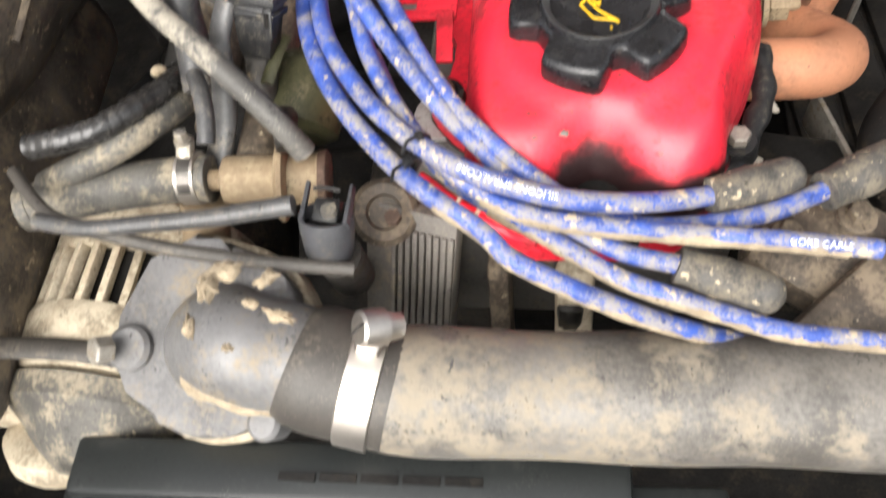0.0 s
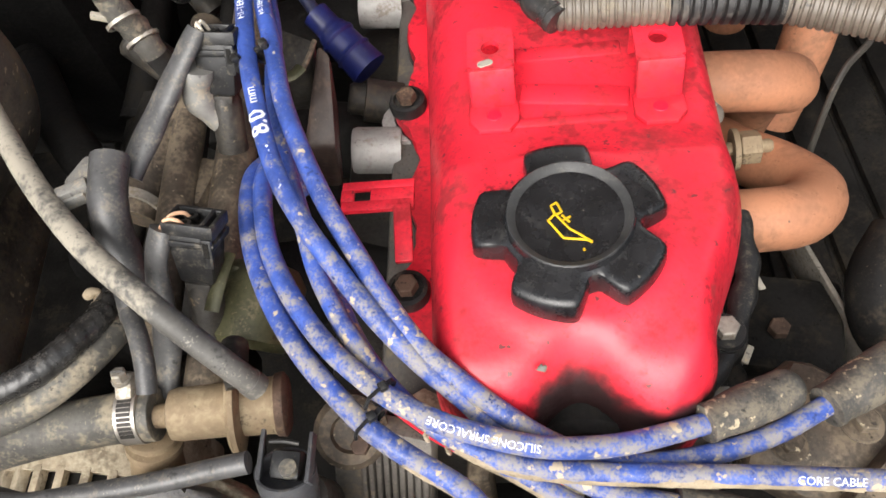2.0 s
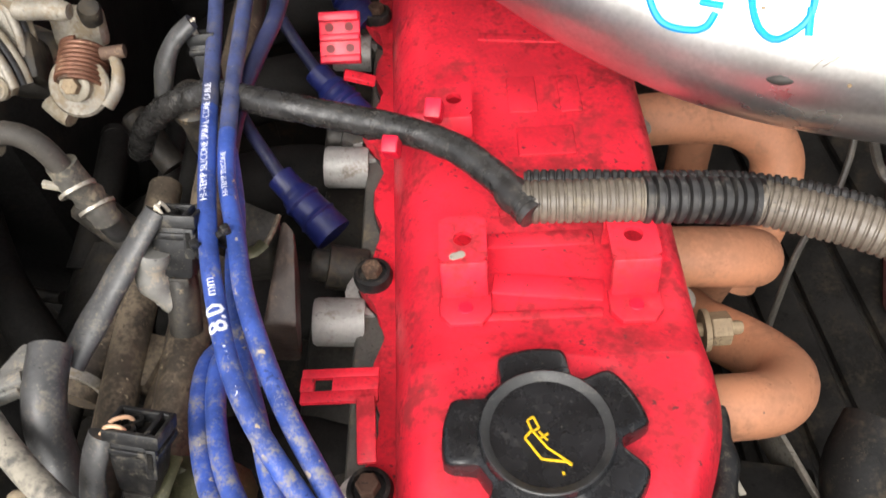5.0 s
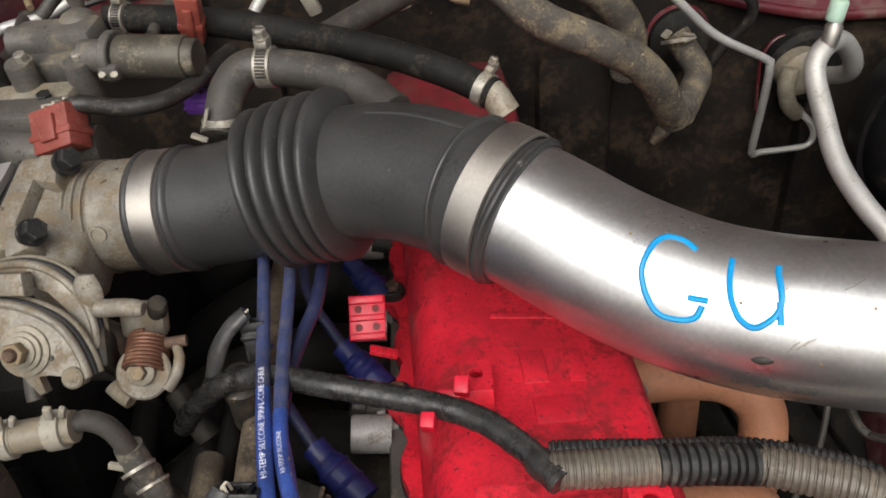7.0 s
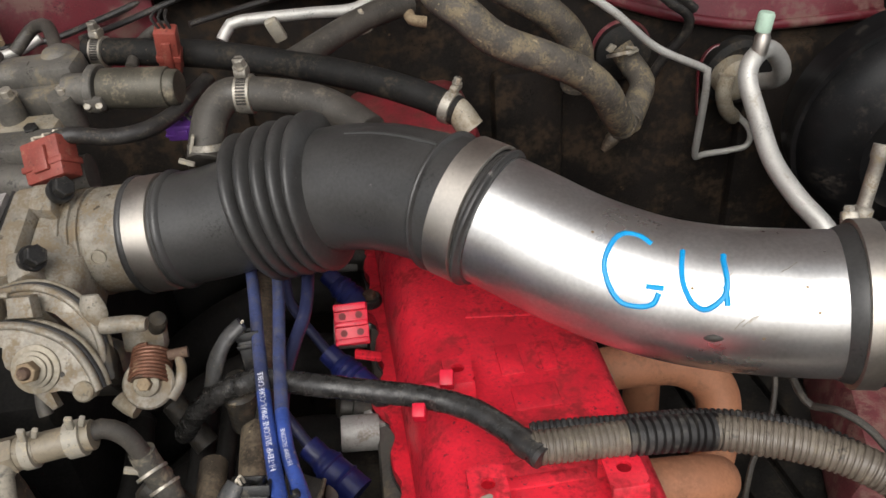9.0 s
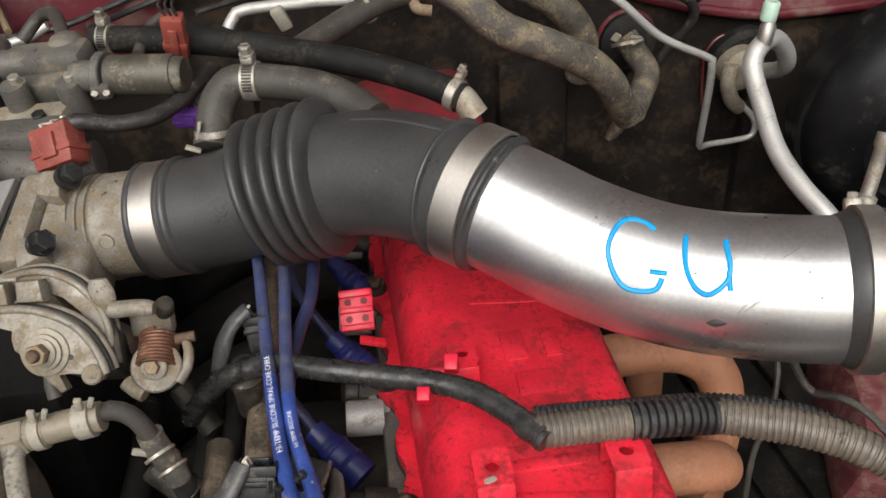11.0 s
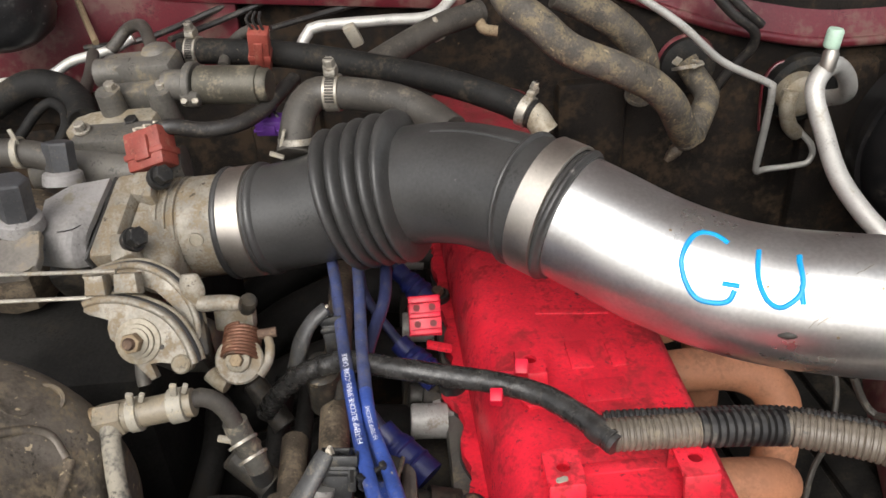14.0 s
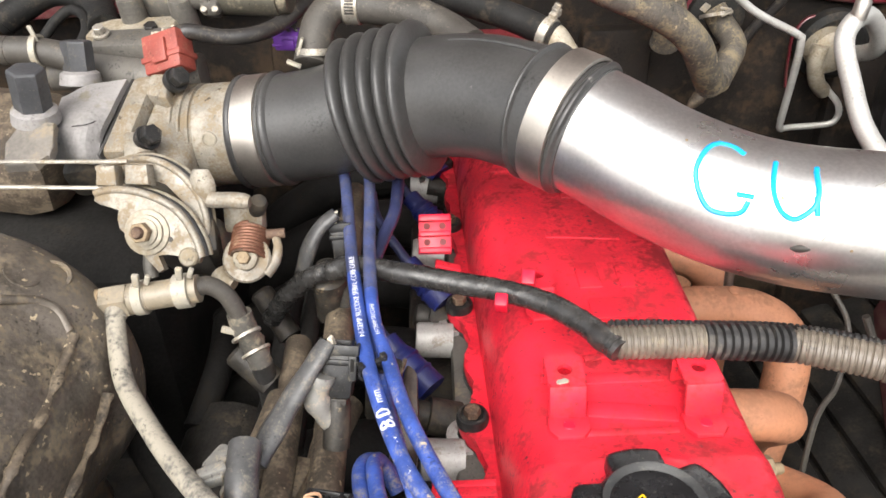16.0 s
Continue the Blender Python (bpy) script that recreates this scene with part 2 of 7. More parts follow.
    "rust": surface("rusty_steel", (0.09, 0.055, 0.038), 0.75, 0.2, 0.35, (0.18, 0.12, 0.075), 0.3, 0.01, 0.35),
    "copper": surface("brown_spring_wire", (0.15, 0.066, 0.04), 0.5, 0.4, 0.25, (0.3, 0.2, 0.12), 0.2, 0.008, 0.2),
    "blackbolt": surface("black_bolt", (0.03, 0.029, 0.028), 0.4, 0.5, 0.3, (0.12, 0.1, 0.08), 0.15, 0.008, 0.2),
    "redplug": surface("brick_red_plastic", (0.24, 0.05, 0.036), 0.5, 0, 0.15, (0.34, 0.18, 0.12), 0.15, 0.008, 0.1),
    "purple": surface("purple_plastic", (0.1, 0.03, 0.22), 0.5, 0, 0.2, None, 0, 0.01, 0.1),
    "maroon": surface("maroon_car_paint", (0.11, 0.013, 0.02), 0.38, 0.1, 0.2, (0.15, 0.08, 0.065), 0.34, 0.05, 0.08, 0.001, 0.4),
    "maroonmud": surface("muddy_maroon_paint", (0.13, 0.03, 0.035), 0.6, 0, 0.25, (0.2, 0.11, 0.09), 0.4, 0.012, 0.3),
    "fire": surface("grimy_firewall", (0.0115, 0.0092, 0.0078), 0.7, 0, 0.5, (0.044, 0.03, 0.019), 0.36, 0.05, 0.3, 0.002, 0, (0.12, 0.08, 0.045), 0.06, 0.01, 0.15),
    # black grime, its colour lowered further to include shade inside the bay
    "dark": surface("black_grime_and_shade", (0.016, 0.015, 0.014), 0.7, 0, 0.4, (0.028, 0.024, 0.019), 0.2, 0.03, 0.35, 0.002, gloss=0.15),
    # near black: the shade of deep places is put into the base colour
    "pit": surface("black_deep_shade", (0.012, 0.0112, 0.0104), 0.75, 0, 0.4, (0.03, 0.025, 0.019), 0.3, 0.02, 0.35, 0.002, gloss=0.1),
    "booster": surface("black_enamel", (0.007, 0.007, 0.0075), 0.42, 0, 0.3, (0.04, 0.034, 0.028), 0.16, 0.03, 0.1, 0.001, 0, (0.12, 0.1, 0.08), 0.06, 0.003, 0.25),
    "headalu": surface("bare_head_aluminium", (0.4, 0.39, 0.37), 0.5, 0.3, 0.15, (0.22, 0.19, 0.15), 0.25, 0.012, 0.25, 0.0012),
    "greycap": surface("blue_grey_rubber", (0.05, 0.051, 0.055), 0.5, 0, 0.25, (0.12, 0.105, 0.085), 0.2, 0.012, 0.15),
    "wirecopper": surface("peach_wire", (0.6, 0.36, 0.22), 0.5, 0, 0.1, None, 0, 0.01, 0.0),
    "wirewhite": surface("pale_wire", (0.65, 0.58, 0.47), 0.5, 0, 0.15, None, 0, 0.01, 0.0),
    "nylon": surface("white_nylon", (0.31, 0.285, 0.235), 0.5, 0, 0.1, (0.45, 0.37, 0.25), 0.25, 0.006, 0.1),
    "pipe": surface("painted_alu_pipe", (0.55, 0.54, 0.51), 0.55, 0.55, 0.1, (0.35, 0.31, 0.25), 0.15, 0.02, 0.05),
    "mint": surface("mint_plastic_cap", (0.45, 0.62, 0.5), 0.5, 0, 0.1, None, 0, 0.01, 0.05),
    "concrete": surface("ground_dust", (0.3, 0.27, 0.22), 0.9, 0, 0.2, (0.22, 0.19, 0.15), 0.3, 0.2, 0.3, 0.004),
    "manifold": surface("grimy_manifold_casting", (0.088, 0.074, 0.06), 0.5, 0.15, 0.5, (0.19, 0.15, 0.1), 0.36, 0.02, 0.4, 0.0016, 0, (0.4, 0.32, 0.21), 0.3, 0.0038),
    "housing": surface("blue_grey_cast_housing", (0.145, 0.142, 0.14), 0.5, 0.2, 0.3, (0.24, 0.2, 0.145), 0.26, 0.018, 0.35, 0.0014, 0, (0.07, 0.066, 0.062), 0.2, 0.004),
    "railbrown": surface("muddy_brown_rail", (0.065, 0.05, 0.036), 0.6, 0.1, 0.35, (0.17, 0.132, 0.09), 0.42, 0.014, 0.35, 0.0015, 0, (0.4, 0.33, 0.22), 0.2, 0.0028),
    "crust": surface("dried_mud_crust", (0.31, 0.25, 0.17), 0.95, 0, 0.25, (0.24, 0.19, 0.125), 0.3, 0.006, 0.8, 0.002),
    "wrap": surface("wrinkled_black_wrap", (0.026, 0.025, 0.024), 0.27, 0, 0.4, (0.12, 0.105, 0.085), 0.14, 0.006, 0.4, 0.0014),
    "clear": surface("cloudy_clear_hose", (0.2, 0.17, 0.125), 0.4, 0, 0.2, (0.3, 0.24, 0.16), 0.3, 0.01, 0.05),
}


# ---- shape helpers ----
def V(*a):
    return Vector(a[0] if len(a) == 1 else a)


def part(name, bm, material, parent=None, label="", smooth=True):
    me = bpy.data.meshes.new(name)
    bmesh.ops.recalc_face_normals(bm, faces=bm.faces)
    for f in bm.faces:
        f.smooth = smooth
    if smooth:
        for e in bm.edges:
            if len(e.link_faces) == 2 and e.calc_face_angle(0) > radians(38):
                e.smooth = False
    bm.to_mesh(me)
    bm.free()
    me.materials.append(M[material])
    ob = new(name, me)
    if parent:
        ob.parent = parent
        ob.matrix_parent_inverse = world_pose(parent).inverted()
    if label:
        ob["label"] = label
    return ob


def world_pose(ob):
    m = ob.matrix_basis.copy()
    while ob.parent:
        m = ob.parent.matrix_basis @ ob.matrix_parent_inverse @ m
        ob = ob.parent
    return m


def thing(name, base, label, category, group="", kind=""):
    """An Empty at the thing's base, to which its parts are fixed."""
    ob = new(name)
    ob.empty_display_size = 0.01
    ob.location = base
    ob.matrix_basis = Matrix.Translation(base)
    return tagged(ob, label, category, group, kind)


def spline(pts, step=0.004):
    """Points along a smooth curve through pts, about step apart."""
    p = [V(q) for q in pts]
    p = [2 * p[0] - p[1]] + p + [2 * p[-1] - p[-2]]
    out = []
    for i in range(1, len(p) - 2):
        a, b, c, d = p[i - 1:i + 3]
        n = max(2, int((c - b).length / step))
        for k in range(n):
            t = k / n
            out.append(0.5 * (2 * b + (c - a) * t + (2 * a - 5 * b + 4 * c - d) * t * t + (3 * b - a - 3 * c + d) * t ** 3))
    out.append(p[-2])
    return out


def frames(line):
    """At each point of a line: the point, and two unit vectors across it, turning as little as possible."""
    t0 = (line[1] - line[0]).normalized()
    side = t0.cross(V(0, 0, 1))
    if side.length < 0.1:
        side = t0.cross(V(0, 1, 0))
    side.normalize()
    out = []
    for i, p in enumerate(line):
        t = (line[min(i + 1, len(line) - 1)] - line[max(i - 1, 0)]).normalized()
        side = (side - t * side.dot(t)).normalized()
        out.append((p, side, t.cross(side), t))
    return out


def sweep(line, radius, seg=14, bm=None, flat=1.0, wave=None):
    """A closed tube along a line of points; radius a number or a function of the way along (0 to 1) and metres."""
    bm = bm or bmesh.new()
    rings, run, total = [], 0.0, sum((b - a).length for a, b in zip(line, line[1:]))
    for i, (p, u, v, t) in enumerate(frames(line)):
        if i:
            run += (p - line[i - 1]).length
        r = radius(run / total, run) if callable(radius) else radius
        rings.append([bm.verts.new(p + r * (wave(a, run) if wave else 1) * (math.cos(a) * u + flat * math.sin(a) * v)) for a in (2 * math.pi * k / seg for k in range(seg))])
    for a, b in zip(rings, rings[1:]):
        for k in range(seg):
            bm.faces.new((a[k], a[(k + 1) % seg], b[(k + 1) % seg], b[k]))
    bm.faces.new(rings[0][::-1])
    bm.faces.new(rings[-1])
    return bm


def wrapped(pts, r, pitch, depth, seg=20):
    """A loom wound with tape: a slanting ridge runs round it, with uneven wrinkles."""
    line = spline(pts, pitch / 7)
    return sweep(line, r, seg, wave=lambda a, s: 1 + depth * ((s / pitch + a / (2 * math.pi)) % 1) + 0.5 * depth * math.sin(a * 2 + s * 410) * math.sin(s * 130 + a) + 0.8 * depth * noise.noise((s * 170, a * 1.2, 0.4)))


def tube(pts, radius, seg=14, step=0.004, bm=None, flat=1.0):
    return sweep(spline(pts, step), radius, seg, bm, flat)


def lathe(profile, base, axis, seg=28, bm=None, wave=None):
    """A turned shape: profile of (radius, height along the axis). wave: a function of the angle that scales the radius."""
    bm = bm or bmesh.new()
    axis = V(axis).normalized()
    u = axis.cross(V(0, 0, 1))
    if u.length < 0.1:
        u = axis.cross(V(0, 1, 0))
    u.normalize()
    v = axis.cross(u)
    rings = []
    for r, h in profile:
        rings.append([bm.verts.new(V(base) + axis * h + r * (wave(a) if wave else 1) * (math.cos(a) * u + math.sin(a) * v)) for a in (2 * math.pi * k / seg for k in range(seg))])
    for a, b in zip(rings, rings[1:]):
        for k in range(seg):
            bm.faces.new((a[k], a[(k + 1) % seg], b[(k + 1) % seg], b[k]))
    bm.faces.new(rings[0][::-1])
    bm.faces.new(rings[-1])
    return bm


def box(centre, size, bevel=0.0015, turn=(0, 0, 0), bm=None):
    bm = bm or bmesh.new()
    made = bmesh.ops.create_cube(bm, size=1.0)
    m = pose(*centre, *turn) @ Matrix.Diagonal((*size, 1))
    bmesh.ops.transform(bm, matrix=m, verts=made["verts"])
    if bevel:
        edges = {e for v in made["verts"] for e in v.link_edges}
        bmesh.ops.bevel(bm, geom=list(edges), offset=bevel, segments=2, profile=0.5, affect="EDGES")
    return bm


def aim(axis):
    """A turn that takes z to the axis."""
    z = V(axis).normalized()
    x = V(0, 1, 0).cross(z) if abs(z.y) < 0.99 else V(1, 0, 0)
    x.normalize()
    return Matrix((x, z.cross(x), z)).transposed().to_4x4()


def prism(outline, base, axis, height, bevel=0.001, bm=None, spin=0.0):
    """A plate of an outline of (x, y), standing on base, thick along the axis."""
    bm = bm or bmesh.new()
    m = Matrix.Translation(base) @ aim(axis) @ pose(0, 0, 0, 0, 0, spin)
    lo = [bm.verts.new(m @ V(x, y, 0)) for x, y in outline]
    hi = [bm.verts.new(m @ V(x, y, height)) for x, y in outline]
    faces = [bm.faces.new(lo[::-1]), bm.faces.new(hi)]
    for k in range(len(lo)):
        j = (k + 1) % len(lo)
        faces.append(bm.faces.new((lo[k], lo[j], hi[j], hi[k])))
    if bevel:
        bmesh.ops.bevel(bm, geom=list(faces[0].edges) + list(faces[1].edges), offset=bevel, segments=2, profile=0.5, affect="EDGES")
    return bm


def block8(corners, down, bevel):
    """A block under four corners of its top, given round it."""
    bm = bmesh.new()
    hi = [bm.verts.new(c) for c in corners]
    lo = [bm.verts.new(V(c) + down) for c in corners]
    bm.faces.new(hi)
    bm.faces.new(lo[::-1])
    for k in range(4):
        bm.faces.new((hi[k], lo[k], lo[(k + 1) % 4], hi[(k + 1) % 4]))
    bmesh.ops.bevel(bm, geom=list(bm.edges), offset=bevel, segments=2, profile=0.5, affect="EDGES")
    return bm


def hexagon(r):
    return [(r * math.cos(radians(60 * k)), r * math.sin(radians(60 * k))) for k in range(6)]


def bolt(parent, at, axis, r=0.006, material="blackbolt", washer=True, name="bolt", head=None):
    at, axis = V(at), V(axis).normalized()
    ob = part(name, prism(hexagon(r), at, axis, head or r * 1.1, r * 0.16), material, parent, smooth=False)
    if washer:
        part("washer", lathe([(r * 0.4, -0.0015), (r * 1.5, -0.0015), (r * 1.6, 0), (r * 1.5, 0.001), (r * 0.4, 0.001)], at, axis, 20), material, ob)
    return ob


def ring(at, axis, r, width, thick=0.0012, seg=40, wave=None):
    """A flat band round an axis."""
    w = width / 2
    bm = lathe([(r, -w), (r + thick, -w * 0.92), (r + thick, w * 0.92), (r, w), (r - 0.001, w), (r - 0.001, -w)], at, axis, seg, wave=wave)
    return bm


def hose_clamp(at, axis, r, width=0.012, out=(0, 0, 1), material="steel", screw_r=0.005, slots=True, rounded=None):
    """A worm-drive hose clamp: band, housing and hexagonal screw, the screw standing on the side out."""
    axis, out = V(axis).normalized(), V(out)
    out = (out - axis * out.dot(axis)).normalized()
    side = axis.cross(out)
    root = thing("hose_clamp", at, "worn steel worm-drive clamp tightened round a hose", "hose clamp", "hose clamps")
    band = part("band", ring(at, axis, r, width), material, root)
    if slots:
        n = 9
        for k in range(n):
            a = radians(24 + k * 9)
            d = out * math.cos(a) + side * math.sin(a)
            m = Matrix((axis, d.cross(axis), d)).transposed().to_4x4()
            bm = box((0, 0, 0), (width * 0.6, 0.0016, 0.0006), 0)
            bmesh.ops.transform(bm, matrix=Matrix.Translation(V(at) + d * (r + 0.0013)) @ m, verts=bm.verts)
            part("slot", bm, "slot", band, "", False)
    top = V(at) + out * (r + 0.004)
    m = Matrix((axis, side, out)).transposed()
    turn = [math.degrees(a) for a in m.to_euler()]
    if rounded:
        d = V(rounded).normalized()
        part("housing", box(top + out * 0.001, (width * 0.75, 0.016, 0.009), 0.004, turn), "steel", root)
        part("screw", lathe([(screw_r * 0.7, -0.013), (screw_r * 0.85, -0.006), (screw_r, -0.0055), (screw_r * 1.05, 0), (screw_r, 0.005), (screw_r * 0.85, 0.0062), (screw_r * 0.3, 0.0066)], top + out * 0.009, d, 24), "steel", root)
        part("screw_slot", box(top + out * 0.009 + d * 0.0064, (screw_r * 1.7, 0.0014, 0.0012), 0, [math.degrees(a) for a in aim(d).to_euler()]), "slot", root, "dark screwdriver slot", False)
        return root
    part("housing", box(top, (width * 0.8, 0.012, 0.007), 0.002, turn), "dullsteel", root)
    shaft = (out + side * 0.25).normalized()
    part("screw", prism(hexagon(screw_r), top + shaft * 0.004, shaft, screw_r * 1.6, 0.0008), "dullsteel", root, smooth=False)
    part("screw_collar", lathe([(screw_r * 0.8, 0), (screw_r * 1.25, 0.0005), (screw_r * 1.25, 0.0018), (screw_r * 0.8, 0.002)], top + shaft * 0.003, shaft, 18), "dullsteel", root)
    part("screw_slot", box(top + shaft * (0.0042 + screw_r * 1.6), (screw_r * 1.5, 0.001, 0.0006), 0, turn), "slot", root, "dark screwdriver slot", False)
    return root


def crust(at, normal, w, l, h, seed, spin=0.0):
    """An uneven clod of dried mud lying on a surface, with a ragged edge."""
    rnd = random.Random(seed)
    bm = bmesh.new()
    m = Matrix.Translation(at) @ aim(normal) @ pose(0, 0, 0, 0, 0, spin)
    n, rings = 36, []
    edge = [0.4 + 0.8 * rnd.random() for k in range(n)]
    for r, z in ((1.0, -0.6), (0.97, 0.1), (0.82, 0.6), (0.55, 0.9), (0.25, 1.0)):
        row = []
        for k in range(n):
            a = 2 * math.pi * k / n
            e = (edge[k] * 2 + edge[k - 1] + edge[(k + 1) % n]) / 4 * r
            row.append(bm.verts.new(m @ V(w / 2 * e * math.cos(a), l / 2 * e * math.sin(a), h * (z + (rnd.random() - 0.5) * 0.5))))
        rings.append(row)
    for a, b in zip(rings, rings[1:]):
        for k in range(n):
            bm.faces.new((a[k], a[(k + 1) % n], b[(k + 1) % n], b[k]))
    bm.faces.new(rings[0][::-1])
    bm.faces.new(rings[-1])
    return bm


def text_mesh(words, size):
    """Vertices (x along, y up) and faces of flat lettering in the built-in font."""
    cu = bpy.data.curves.new("lettering", "FONT")
    cu.body, cu.size, cu.resolution_u = words, size, 2
    cu.offset = size * 0.022 if size > 0.008 else 0.0
    ob = bpy.data.objects.new("lettering", cu)
    me = ob.to_mesh()
    v, f = [tuple(p.co) for p in me.vertices], [tuple(p.vertices) for p in me.polygons]
    ob.to_mesh_clear()
    bpy.data.objects.remove(ob)
    bpy.data.curves.remove(cu)
    return v, f


def lettering(words, size, line, near, r, facing, flip=False, up=0.0003):
    """Lettering wrapped on a round cable, beginning nearest to a place, on the side that faces the given way."""
    if isinstance(words, int):
        v, f = [], []
        for k in range(words):
            x, w = k * size * 0.85, size * (0.35 + 0.3 * ((k * 7) % 3) / 2)
            f.append(tuple(range(len(v), len(v) + 4)))
            v += [(x, 0, 0), (x + w, 0, 0), (x + w, size * 0.7, 0), (x, size * 0.7, 0)]
    else:
        v, f = text_mesh(words, size)
    fr = frames(line)
    run = [0.0]
    for a, b in zip(line, line[1:]):
        run.append(run[-1] + (b - a).length)
    start = run[min(range(len(line)), key=lambda i: (line[i] - V(near)).length)]
    mid = size * 0.35
    bm = bmesh.new()
    made = []
    for x, y, _ in v:
        s, h = (start - x, -(y - mid)) if flip else (start + x, y - mid)
        i = min(max(int(np.searchsorted(run, s)) - 1, 0), len(line) - 2)
        k = (s - run[i]) / max(1e-6, run[i + 1] - run[i])
        p, t = line[i].lerp(line[i + 1], k), fr[i][3]
        d = V(facing)
        d = (d - t * d.dot(t)).normalized()
        q = t.cross(d)
        a = h / r
        made.append(bm.verts.new(p + (r + up) * (math.cos(a) * d - math.sin(a) * q)))
    for face in f:
        bm.faces.new([made[k] for k in face])
    return bm


# ---- the engine bay ----
def slab(name, centre, size, material, label, category="", bevel=0.004, turn=(0, 0, 0)):
    ob = part(name, box(centre, size, bevel, turn), material)
    return tagged(ob, label, category or name.split("_")[0], kind="structure")


bm = bmesh.new()
bmesh.ops.create_grid(bm, x_segments=8, y_segments=8, size=400)
tagged(part("ground", bm, "concrete"), "dusty pale ground under the car", "ground", kind="structure")
firewall = part("firewall", box((0.0, 0.96, 0.75), (1.5, 0.03, 0.76), 0.004), "fire")
for x in (-0.5, -0.18, 0.2, 0.52):
    part("swage", box((x, 0.943, 0.72), (0.09, 0.03, 0.5), 0.012), "fire", firewall)
tagged(firewall, "grimy black firewall behind the engine", "firewall", kind="structure")
EDGE = [(0.2276, 0.9350, 1.0733), (0.3003, 0.9350, 1.0431), (0.3642, 0.9350, 1.0203), (0.4290, 0.9350, 1.0032), (0.4796, 0.9350, 0.9940), (0.5294, 0.9350, 0.9913), (0.5858, 0.9350, 0.9915), (0.6985, 0.9350, 0.9933)]
bm = tube(EDGE, 0.0065, 10, 0.02)
tagged(part("cowl_seam", bm, "maroon"), "dark maroon painted cowl edge above the firewall", "car body", kind="structure")
bm = bmesh.new()
line = spline(EDGE, 0.02)
for depth in (0.0, 0.03):
    for p in line:
        bm.verts.new(p + V(0, depth - 0.002, 0))
    for p in line:
        bm.verts.new(p + V(0, depth + 0.05, 0.16))
bm.verts.ensure_lookup_table()
n = len(line)
for k in range(n - 1):
    a, b, c, d = k, k + 1, n + k + 1, n + k
    bm.faces.new([bm.verts[q] for q in (a, b, c, d)])
    bm.faces.new([bm.verts[q + 2 * n] for q in (d, c, b, a)])
    bm.faces.new([bm.verts[q] for q in (b, a, a + 2 * n, b + 2 * n)])
    bm.faces.new([bm.verts[q] for q in (d, c, c + 2 * n, d + 2 * n)])
tagged(part("cowl_face", bm, "maroon"), "dark maroon painted cowl above the firewall", "car body", kind="structure")
slab("bonnet", (0.0, 0.72, 1.69), (1.5, 1.36, 0.02), "bonnet", "raised maroon bonnet over the engine bay", "car body", 0.006, (-53, 0, 0))
slab("cowl", (0.0, 1.12, 1.125), (1.5, 0.36, 0.02), "maroon", "dark maroon painted cowl panel", "car body", 0.004, (22, 0, 0))
# inner wings and undertray get the colour that stands in for deep shade
slab("inner_wing_left", (-0.68, 0.35, 0.7), (0.03, 1.25, 0.7), "pit", "inner wing of the car, blackened for deep shade", "car body")
slab("inner_wing_right", (0.66, 0.35, 0.7), (0.03, 1.25, 0.7), "pit", "inner wing of the car, blackened for deep shade", "car body")
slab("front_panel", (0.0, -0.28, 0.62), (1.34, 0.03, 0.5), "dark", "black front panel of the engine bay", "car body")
slab("undertray", (0.0, 0.34, 0.42), (1.36, 1.26, 0.02), "pit", "grimy undertray below the engine, blackened for deep shade", "undertray")

# cylinder head and block
head = thing("cylinder_head", (0.06, 0.5, 0.72), "grey cast cylinder head under the red cover", "engine")
part("block", box((0.065, 0.52, 0.62), (0.2, 0.68, 0.3), 0.01), "castdark", head, "dark oily engine block")
part("head_casting", box((0.063, 0.523, 0.83), (0.165, 0.694, 0.12), 0.006), "castgrey", head)
part("side_ledge", box((-0.03, 0.525, 0.8), (0.05, 0.68, 0.1), 0.006), "castdark", head)
for k in range(6):
    y = 0.315 + 0.108 * k
    part("plug_boss", lathe([(0.013, 0), (0.013, 0.022), (0.0095, 0.0225), (0.0095, 0.03), (0.008, 0.032), (0.004, 0.032)], (-0.016, y + 0.06, 0.882), (-0.95, 0, 0.3), 20), "castdark", head)
    part("head_boss", lathe([(0.0135, 0), (0.0135, 0.026), (0.0125, 0.028), (0.004, 0.028)], (-0.014 - 0.004 * k, 0.338 + 0.1205 * (k - 0), 0.884), (-1, 0, 0.1), 24), "headalu", head, "bare aluminium boss")
for k in range(7):
    part("gasket_lug", lathe([(0.016, 0), (0.016, 0.007)], (-0.006 - 0.003 * k, 0.232 + 0.1205 * k, 0.886), (0, 0, 1), 18), "headalu", head)


# ---- valve cover ----
def cover_edge(y):
    """The cover's two sides, x, at y."""
    left, right = 0.007 - 0.036 * (y - 0.28), 0.1505 - 0.006 * max(0, y - 0.4)
    if y < 0.185:
        q = ((0.185 - y) / 0.045) ** 2.4
        left, right = left + 0.034 * q, right - 0.03 * q
    if y < 0.25:
        k = min(1, (0.25 - y) / 0.07)
        right -= 0.021 * k * k * (3 - 2 * k)
    if y > 0.56:
        k = min(1, (y - 0.56) / 0.16)
        right -= 0.036 * k * k * (3 - 2 * k)
    return left, right


